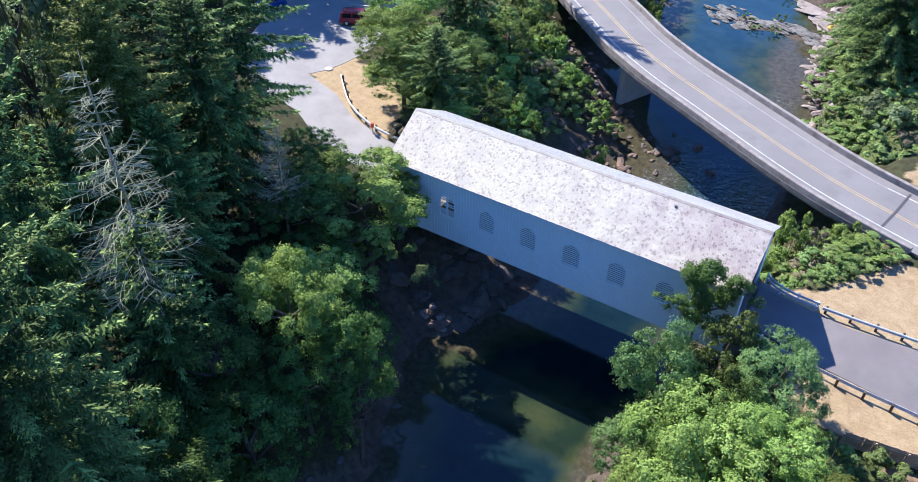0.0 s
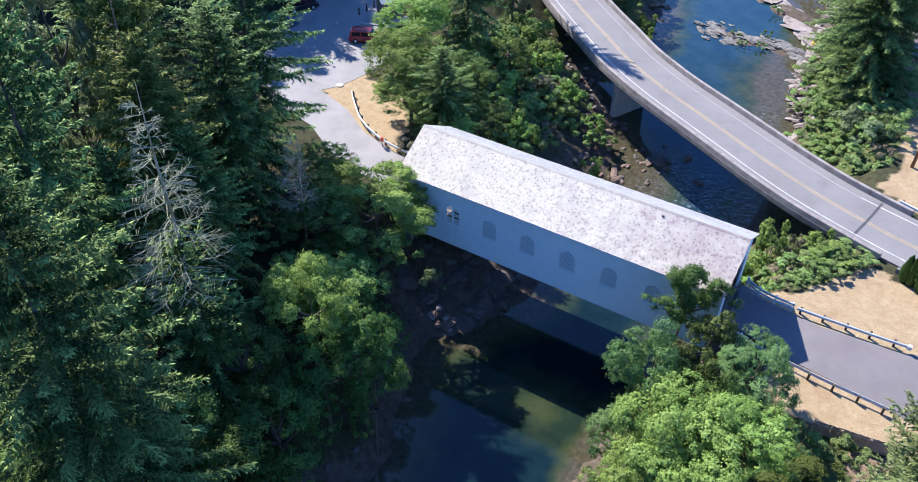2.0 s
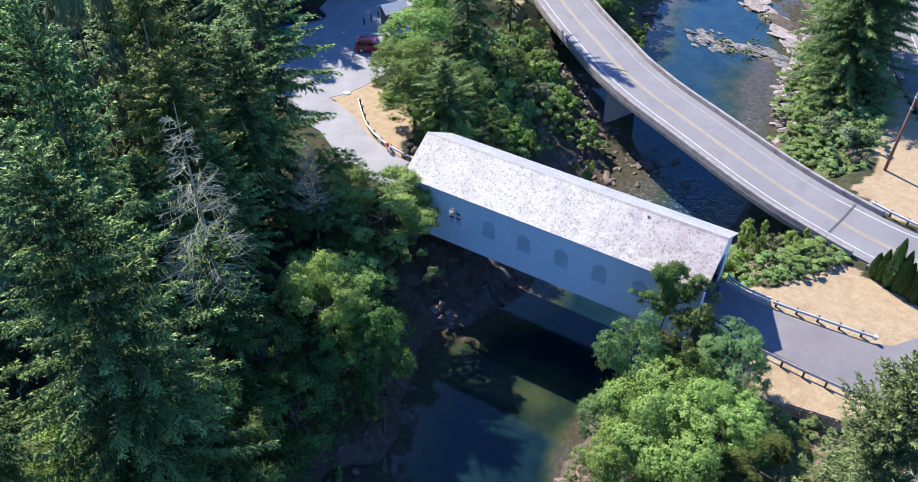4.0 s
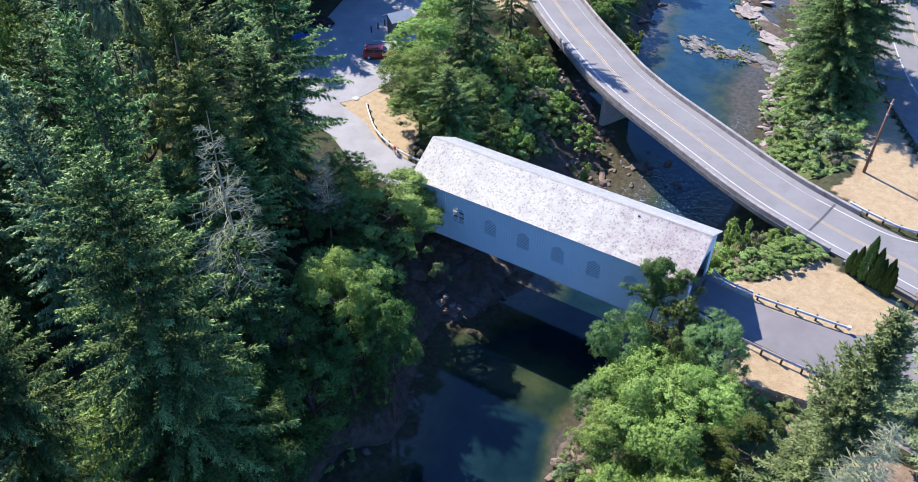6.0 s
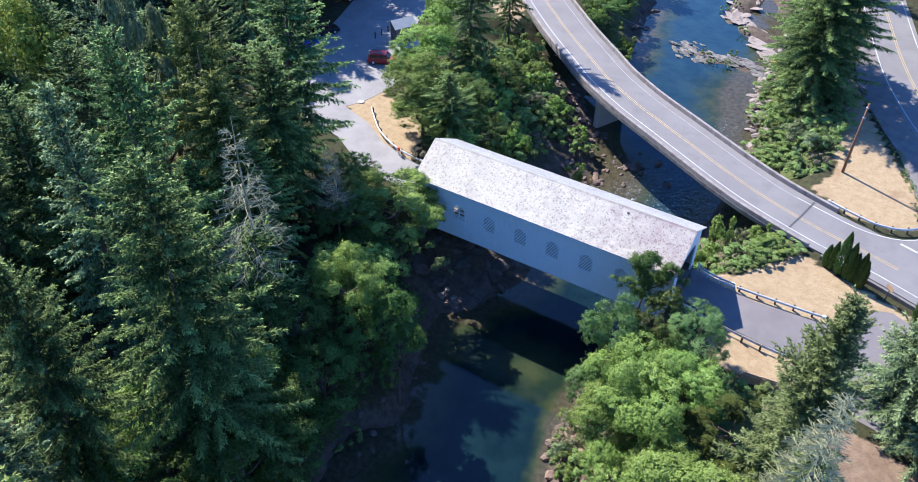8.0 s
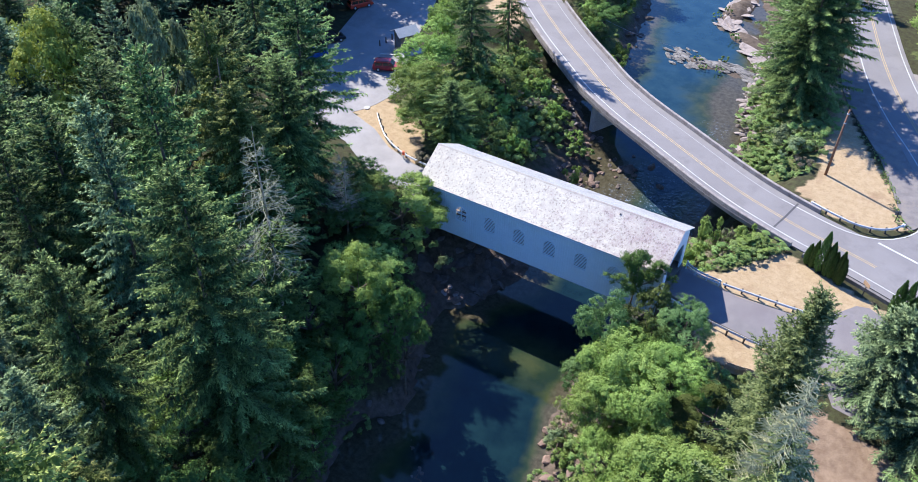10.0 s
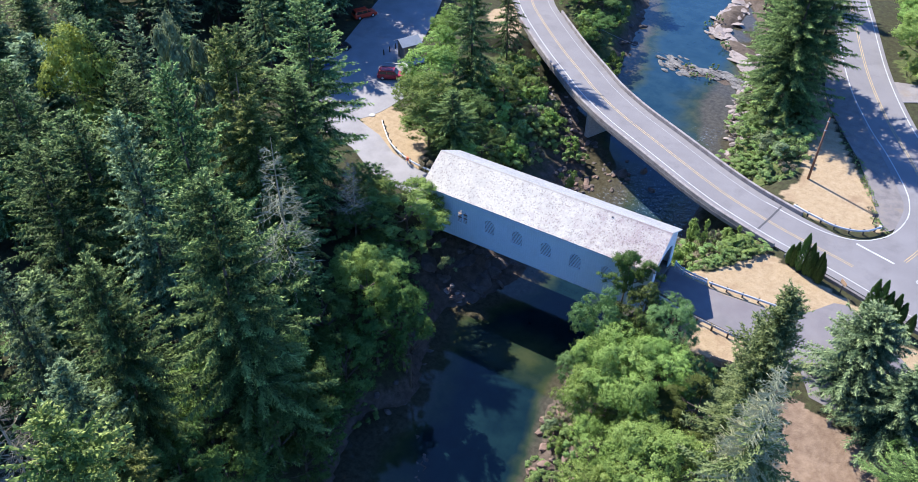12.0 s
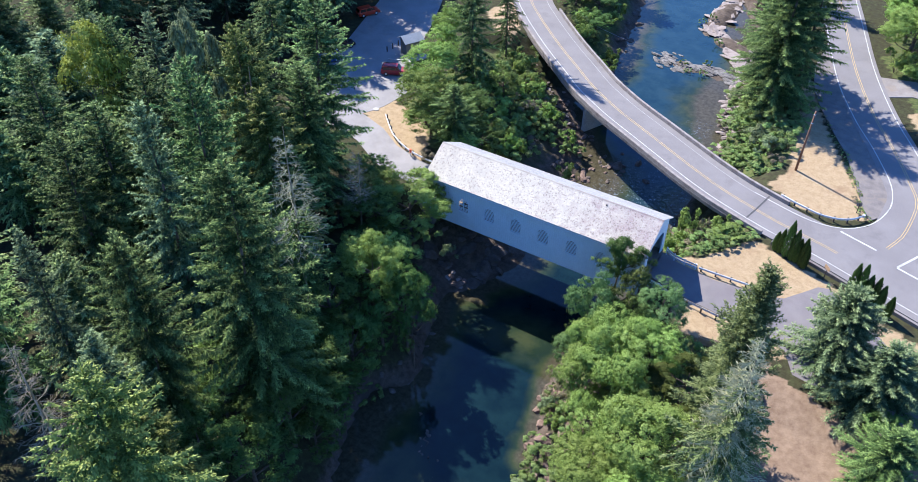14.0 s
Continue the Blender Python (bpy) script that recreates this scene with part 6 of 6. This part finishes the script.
def rock(kind, x, y, size, long=1.0, turn=0.0, rng=random, z=None, sink=0.12, heap=False):
    """A boulder of its own, or (heap) one more in the joined far rubble."""
    me = rng.choice(ROCKS[kind])
    g = max(ground_z(x, y), float(water_level(y)) - 0.05) if z is None else z
    m = pose(x, y, g + size * (0.18 - sink), rng.uniform(-10, 10), rng.uniform(-10, 10), turn) @ Matrix.Diagonal((size * long, size, size * rng.uniform(0.7, 1.0), 1))
    if heap:
        HEAP.append((me, m))
        return None
    ob = new("boulder", me)
    ob.matrix_basis = m
    return tagged(ob, ROCK_WORDS[kind][0], "rock", ROCK_WORDS[kind][1])


rr = random.Random(5)
BAR = np.array([(-3.4, 64.6), (-1.6, 65.6), (1.0, 66.6), (4.5, 66.9), (8.4, 65.0)])
BAR_S = np.r_[0, np.cumsum(np.linalg.norm(np.diff(BAR, axis=0), axis=1))]
for i in range(190):
    d = rr.uniform(0, BAR_S[-1])
    big = i < 34
    wide = 1.3 + 0.5 * math.sin(1.1 * d)
    rock("bar" if rr.random() < 0.85 else "grey", float(np.interp(d, BAR_S, BAR[:, 0])), float(np.interp(d, BAR_S, BAR[:, 1])) + rr.uniform(-1, 1) * wide, rr.uniform(0.8, 1.3) if big else rr.uniform(0.3, 0.75), rr.uniform(1.8, 3.4), rr.gauss(-24, 11), rr, sink=0.1, heap=i > 70)
for i in range(36):
    big = i < 9
    rock("bar", -6.2 + rr.gauss(0, 0.8), 67.0 + rr.gauss(0, 1.4), rr.uniform(0.8, 1.3) if big else rr.uniform(0.3, 0.7), rr.uniform(1.8, 3.2), rr.gauss(-24, 11), rr, sink=0.1, heap=not big)
# bedrock shelf beyond the bar: broad low slabs, with loose stones between
for i in range(150):
    if i % 2:
        f = rr.random()
        x, y = -2.8 + rr.gauss(0, 1.0), 82.5 + 19.0 * f
    else:
        f = rr.random()
        x, y = -2.6 + 11.6 * f + rr.gauss(0, 0.5), 85.6 - 15.6 * f + rr.gauss(0, 0.8)
    wide = rr.uniform(1.6, 4.2) if i < 70 else rr.uniform(0.4, 1.3)
    HEAP.append((rr.choice(ROCKS["pale"]), pose(x, y, float(water_level(y)) + rr.uniform(0.02, 0.3), rr.gauss(0, 6), rr.gauss(0, 6), rr.gauss(125, 25)) @ Matrix.Diagonal((wide * rr.uniform(1.1, 1.7), wide * 0.8, rr.uniform(0.25, 0.6), 1))))
for i in range(46):
    f = rr.random()
    rock("pale", 10.2 - 3.0 * f + rr.gauss(0, 0.9), 74 + 18 * f, rr.uniform(0.3, 1.5), rr.uniform(1.0, 1.9), rr.uniform(0, 180), rr, heap=True)
for i in range(30):
    f = rr.random()
    rock("pale", -23.0 + 10.0 * f + rr.gauss(0, 1.2), 46.5 - 10.0 * f + rr.gauss(0, 1.2), rr.uniform(0.3, 0.9), rr.uniform(1.0, 1.9), rr.uniform(0, 180), rr, heap=True)
for i in range(150):
    y = rr.uniform(43, 66)
    rock("pale" if rr.random() < 0.7 else "grey", float(np.interp(y, RIVER_Y, RIVER_R)) + rr.uniform(-0.8, 2.2), y, rr.uniform(0.3, 1.4), rr.uniform(1.0, 1.8), rr.uniform(0, 180), rr, heap=True)
for i in range(60):
    y = rr.uniform(8, 42)
    rock("rust" if i % 2 else "grey", float(np.interp(y, RIVER_Y, RIVER_L)) + rr.uniform(-5.5, 3.0), y, rr.uniform(0.3, 1.2), rr.uniform(1.0, 1.8), rr.uniform(0, 180), rr, heap=i % 2 == 0)
for i in range(70):
    y = rr.uniform(7, 30)
    rock("rust" if i % 3 else "grey", rr.uniform(-10, 0.5) + 0.1 * (y - 18), y, rr.uniform(0.3, 1.3), rr.uniform(1.0, 2.2), rr.uniform(0, 180), rr, heap=i % 2 == 1)
for i in range(16):
    rock("grey", -1.5 + rr.gauss(0, 2.2), 30.8 + rr.gauss(0, 1.8), rr.uniform(0.6, 1.6), rr.uniform(1.0, 1.7), rr.uniform(0, 180), rr)
for i in range(20):
    x, y = rr.uniform(-15, -6.0), rr.uniform(-7, 4)
    rock("grey", x, y, rr.uniform(1.8, 3.4), rr.uniform(1.0, 1.5), rr.uniform(0, 180), rr, sink=0.3)
for i in range(34):
    x, y = rr.uniform(-14, -4.5), rr.uniform(-6.5, 6)
    rock("grey", x, y, rr.uniform(0.4, 1.3), rr.uniform(1.0, 2.0), rr.uniform(0, 180), rr)
for i in range(22):
    rock("rust" if i % 3 else "pale", -9.4 + rr.uniform(-1.4, 1.3), -7.4 + rr.uniform(-0.9, 0.9), rr.uniform(0.3, 0.9), rr.uniform(1.0, 1.7), rr.uniform(0, 180), rr)
for i in range(64):
    y = rr.uniform(-31, -17)
    rock("rust", float(np.interp(y, RIVER_Y, RIVER_R)) + rr.uniform(-0.6, 6.5), y, rr.uniform(0.4, 1.35), rr.uniform(1.0, 1.8), rr.uniform(0, 180), rr)
for i in range(12):
    y = rr.uniform(-30, -15)
    rock("grey", float(np.interp(y, RIVER_Y, RIVER_L)) - rr.uniform(-0.6, 2.5), y, rr.uniform(0.3, 1.2), rr.uniform(1.0, 1.8), rr.uniform(0, 180), rr)
for i in range(9):
    f = rr.uniform(0.5, 0.75)
    rock("rust" if rr.random() < 0.5 else "grey", -5.2 + 12.0 * f + rr.gauss(0, 0.6), -24.4 - 13.0 * f + rr.gauss(0, 0.6), rr.uniform(0.25, 0.6), rr.uniform(1.0, 2.0), rr.uniform(0, 180), rr)
for i in range(22):
    y = rr.uniform(48, 84)
    rock("grey", float(np.interp(y, RIVER_Y, RIVER_L)) + rr.uniform(-1.6, 0.8), y, rr.uniform(0.5, 1.6), rr.uniform(1.0, 1.8), rr.uniform(0, 180), rr, heap=True)

for want, mat, lab in (("pale", PALE_STONE, "pale broken rocks along the upstream bars"), ("rust", RED_STONE, "rust-brown broken rocks of the riverbed"), ("bar", BAR_STONE, "small grey broken slabs of the rock bar"), ("grey", STONE, "dark broken rocks along the upstream shore")):
    names = {me.name for me in ROCKS[want]}
    vs, fs, n = [], [], 0
    for me, m in HEAP:
        if me.name not in names:
            continue
        co = np.empty(len(me.vertices) * 3, np.float32)
        me.vertices.foreach_get("co", co)
        co = co.reshape(-1, 3) @ np.array(m.to_3x3()).T + np.array(m.translation)
        tri = np.empty(len(me.polygons) * 3, np.int32)
        me.polygons.foreach_get("vertices", tri)
        vs.append(co), fs.append(tri.reshape(-1, 3) + n)
        n += len(co)
    tagged(new("rubble", mesh_np("rubble", np.vstack(vs), np.vstack(fs), mat)), lab, "rocks", kind="stuff")

# ---- vehicles ----
def loft(bm, rings):
    """Skin through closed rings of the same count."""
    vs = [[bm.verts.new(p) for p in r] for r in rings]
    k = len(vs[0])
    for a, b in zip(vs, vs[1:]):
        for i in range(k):
            j = (i + 1) % k
            bm.faces.new((a[i], a[j], b[j], b[i]))
    bm.faces.new(vs[0])
    bm.faces.new(list(reversed(vs[-1])))


def car(x, y, turn, paint, label, tall=1.72, long=4.6):
    """A sport-utility car: body, cabin, panes, bumpers, lamps, wheels with rims."""
    root = empty("car", x, y, 0.0, turn)
    tagged(root, label, "car")
    h, w = long / 2, 0.9

    def ring(px, z0, z1, hw):
        return [(px, -hw * 0.96, z0), (px, hw * 0.96, z0), (px, hw, z0 + 0.12), (px, hw, z1 - 0.1), (px, hw * 0.93, z1), (px, -hw * 0.93, z1), (px, -hw, z1 - 0.1), (px, -hw, z0 + 0.12)]

    bm = bmesh.new()
    loft(bm, [ring(-h, 0.42, 0.92, w * 0.9), ring(-h + 0.12, 0.3, 1.02, w), ring(-0.4, 0.28, 1.04, w), ring(h - 1.35, 0.28, 1.02, w), ring(h - 0.5, 0.3, 0.95, w * 0.98), ring(h - 0.1, 0.34, 0.82, w * 0.94), ring(h, 0.45, 0.72, w * 0.86)])
    part("body", bm, paint, root, smooth=False)
    bm = bmesh.new()
    loft(bm, [[(px, sy * hw, pz) for sy in (-1, 1)] + [(px2, sy * hw2, pz2) for sy in (1, -1)] for px, hw, pz, px2, hw2, pz2 in ((-h + 0.1, 0.84, 1.0, -h + 0.32, 0.7, tall - 0.05), (-h + 0.5, 0.86, 1.0, -h + 0.6, 0.73, tall), (0.2, 0.86, 1.0, 0.05, 0.73, tall), (h - 1.25, 0.84, 1.0, 0.55, 0.7, tall - 0.06))])
    cabin = part("cabin", bm, paint, root)
    for s in (-1, 1):
        for x0, x1, x0t, x1t in ((-h + 0.4, -0.72, -h + 0.5, -0.72), (-0.62, 0.35, -0.62, 0.2), (0.45, 0.95, 0.3, 0.5)):
            bm = bmesh.new()
            c = [(x0, s * 0.855, 1.08), (x1, s * 0.855, 1.08), (x1t, s * 0.752, tall - 0.14), (x0t, s * 0.752, tall - 0.14)]
            a = [bm.verts.new((p[0], p[1] + s * 0.02, p[2])) for p in c]
            b = [bm.verts.new((p[0], p[1] - s * 0.03, p[2])) for p in c]
            bm.faces.new(a), bm.faces.new(list(reversed(b)))
            for i in range(4):
                bm.faces.new((a[i], b[i], b[(i + 1) % 4], a[(i + 1) % 4]))
            part("pane", bm, CAR_GLASS, cabin)
    for x0, z0, x1, z1, ww in ((h - 1.2, 1.06, 0.62, tall - 0.12, 0.7), (-h + 0.08, 1.1, -h + 0.26, tall - 0.16, 0.66)):
        e = 0.03 if x0 > 0 else -0.03
        bm = bmesh.new()
        c = [(x0, -ww - 0.08, z0), (x0, ww + 0.08, z0), (x1, ww, z1), (x1, -ww, z1)]
        a = [bm.verts.new((p[0] + e, p[1], p[2] + 0.02)) for p in c]
        b = [bm.verts.new((p[0] - e, p[1], p[2] - 0.02)) for p in c]
        bm.faces.new(a), bm.faces.new(list(reversed(b)))
        for i in range(4):
            bm.faces.new((a[i], b[i], b[(i + 1) % 4], a[(i + 1) % 4]))
        part("windscreen", bm, CAR_GLASS, cabin)
    for s in (-1, 1):
        bm = bmesh.new()
        box(bm, -h + 0.55, 0.35, s * 0.62 - 0.025, s * 0.62 + 0.025, tall + 0.03, tall + 0.08, bevel=0.01)
        part("roof_rail", bm, RUBBER, root)
        bm = bmesh.new()
        box(bm, h - 0.1, h - 0.01, s * 0.6 - 0.16, s * 0.6 + 0.16, 0.6, 0.74, bevel=0.02)
        part("headlight", bm, CONCRETE_PALE, root)
        bm = bmesh.new()
        box(bm, -h + 0.02, -h + 0.1, s * 0.76 - 0.08, s * 0.76 + 0.08, 0.75, 1.0, bevel=0.02)
        part("tail_light", bm, CAR_RED, root)
    for px, name in ((h - 0.02, "bumper"), (-h + 0.02, "bumper")):
        bm = bmesh.new()
        box(bm, px - 0.08, px + 0.08, -0.8, 0.8, 0.34, 0.55, bevel=0.03)
        part(name, bm, CAR_BLACK, root)
    for px in (-h + 0.9, h - 0.95):
        for s in (-1, 1):
            bm = bmesh.new()
            bmesh.ops.create_cone(bm, cap_ends=True, segments=18, radius1=0.36, radius2=0.36, depth=0.24, matrix=pose(px, s * 0.8, 0.36, 90))
            wheel = part("wheel", bm, RUBBER, root, "black tyre")
            bm = bmesh.new()
            bmesh.ops.create_cone(bm, cap_ends=True, segments=14, radius1=0.22, radius2=0.18, depth=0.05, matrix=pose(px, s * 0.93, 0.36, 90 * -s))
            part("rim", bm, STEEL, wheel)
    return root


car(-40.6, 23.0, 27, CAR_RED, "dark red sport-utility car parked on the asphalt", 1.7, 4.6)
car(-58.4, 39.4, 62, CAR_ORANGE, "orange-red car parked at the shaded forest edge")
car(-54.2, 25.8, 62, CAR_BLACK, "dark car parked at the shaded forest edge")
car(-53.0, 20.2, 66, CAR_BLUE, "blue car parked at the shaded forest edge", 1.5, 4.3)

# ---- kiosk, posts, pole, signs, fence, cable ----
kiosk = empty("kiosk", -42.3, 30.6, 0, 62)
kiosk.matrix_basis = kiosk.matrix_basis @ Matrix.Diagonal((1.15, 1.15, 1.3, 1))
tagged(kiosk, "small grey information kiosk with a metal gable roof", "kiosk")
for sx in (-1, 1):
    for sy in (-1, 1):
        bm = bmesh.new()
        box(bm, sx * 1.2 - 0.08, sx * 1.2 + 0.08, sy * 0.9 - 0.08, sy * 0.9 + 0.08, -0.2, 2.35, bevel=0.01)
        part("post", bm, KIOSK_WALL, kiosk)
bm = bmesh.new()
box(bm, -1.12, 1.12, -0.86, 0.86, 0.0, 2.2, bevel=0.02)
part("wall", bm, KIOSK_WALL, kiosk)
for s in (-1, 1):
    bm = bmesh.new()
    box(bm, -1.7, 1.7, 0, 1.6, -0.05, 0.03, bevel=0.01)
    part("roof_panel", bm, KIOSK_ROOF, kiosk, "grey metal roof panel").matrix_basis = pose(0, 0, 2.95, 0, 0, 0 if s > 0 else 180) @ pose(0, 0, 0, -26, 0, 0)
for s in (-1, 1):
    bm = bmesh.new()
    prism(bm, [(-1.25, 2.3), (1.25, 2.3), (0, 2.88)], -0.04, 0.04)
    part("gable", bm, KIOSK_WALL, kiosk).matrix_basis = pose(s * 1.25, 0, 0, 0, 0, 90)
bm = bmesh.new()
box(bm, -1.8, 1.8, -2.6, -0.95, -0.1, 0.12, bevel=0.02)
part("step_slab", bm, CONCRETE_PALE, kiosk, "pale concrete slab before the kiosk")
for x, y in ((-46.4, 28.9), (-46.2, 30.4), (-46.0, 31.9)):
    bm = bmesh.new()
    tube(bm, (0, 0, -0.3), (0, 0, 1.0), 0.11, 0.11, 10)
    tube(bm, (0, 0, 1.0), (0, 0, 1.08), 0.11, 0.05, 10)
    tagged(part("bollard", bm, DARK_TIMBER), "dark timber bollard beside the kiosk", "bollard", "bollards by the kiosk").matrix_basis = pose(x, y, 0)

pole = empty("utility_pole", 26.1, 31.4, -0.1)
tagged(pole, "tall brown wooden utility pole in dry grass", "utility pole")
bm = bmesh.new()
tube(bm, (0, 0, -0.5), (0.05, 0, 10.2), 0.19, 0.12, 12)
part("shaft", bm, POLE_WOOD, pole, smooth=True)
for z in (8.2, 9.6):
    bm = bmesh.new()
    tube(bm, (0.04, 0, z), (0.04, 0, z + 0.12), 0.17, 0.17, 12)
    part("band", bm, STEEL, pole, "steel band")


def sign(x, y, turn, w, h, z, mat, label):
    root = empty("road_sign", x, y, 0, turn)
    tagged(root, label, "road sign")
    bm = bmesh.new()
    box(bm, -0.05, 0.05, -0.05, 0.05, -0.3, z + h * 0.8, bevel=0.01)
    part("post", bm, DARK_TIMBER, root)
    bm = bmesh.new()
    box(bm, -w / 2, w / 2, 0.051, 0.075, z, z + h, bevel=0.008)
    part("panel", bm, mat, root, "plain sign panel")


sign(35.1, 9.3, 134, 1.05, 0.6, 1.5, SIGN_TAN, "tan sign on a dark post beside the highway")
sign(35.9, 25.6, 20, 0.7, 0.6, 1.0, CONCRETE, "small grey sign in the dry grass")
marker = empty("object_marker", -24.2, 3.75, 0)
tagged(marker, "orange-red marker on the end of the white rail", "marker")
bm = bmesh.new()
tube(bm, (0, 0, -0.1), (0, 0, 0.75), 0.09, 0.09, 8)
part("post", bm, RAIL_PAINT, marker)
bm = bmesh.new()
tube(bm, (0, 0, 0.7), (0, 0, 1.2), 0.2, 0.16, 12)
part("panel", bm, SIGN_ORANGE, marker)

fence = empty("board_fence", 25.2, -10.0, 0, 8)
tagged(fence, "weathered brown board fence below the approach", "fence")
board = from_bm("board", box(bmesh.new(), -0.068, 0.068, -0.015, 0.015, -0.5, 1.35), FENCE_WOOD)
for i in range(42):
    ob = part("board", board, None, fence)
    ob.matrix_basis = pose(0.07 + i * 0.145, 0.05, random.uniform(-0.04, 0.04), 0, random.uniform(-0.7, 0.7), 0)
for z in (0.1, 0.95):
    bm = bmesh.new()
    box(bm, 0, 6.1, -0.02, 0.033, z, z + 0.1)
    part("fence_rail", bm, FENCE_WOOD, fence)
for i in range(4):
    bm = bmesh.new()
    box(bm, i * 2.02 - 0.06, i * 2.02 + 0.06, -0.12, -0.022, -0.6, 1.3, bevel=0.01)
    part("fence_post", bm, FENCE_WOOD, fence)

raft = empty("raft", 9.2, 69.6, -6.2, 50)
tagged(raft, "small yellow inflatable raft lying on the rocks", "raft")
ring_pts = [(1.0 * math.cos(a), 0.5 * math.sin(a), 0.0) for a in np.linspace(0, 2 * math.pi, 21)]
bm = bmesh.new()
for a, b in zip(ring_pts, ring_pts[1:]):
    tube(bm, a, b, 0.2, 0.2, 8)
part("tube", bm, RAFT_YELLOW, raft, "fat yellow air tube", smooth=True)
bm = bmesh.new()
slab(bm, [(p[0] * 0.9, p[1] * 0.9) for p in ring_pts[:-1]], -0.12, -0.06)
part("raft_floor", bm, RAFT_YELLOW, raft)

cable = bmesh.new()
span = [Vector((-23.6, 59.3, 1.2)).lerp(Vector((-6.8, 67.4, -5.9)), f) - Vector((0, 0, 3.2 * f * (1 - f))) for f in np.linspace(0, 1, 15)]
for a, b in zip(span, span[1:]):
    tube(cable, a, b, 0.025, 0.025, 5)
tagged(part("cable", cable, WIRE), "thin pale cable slung across the river", "cable")
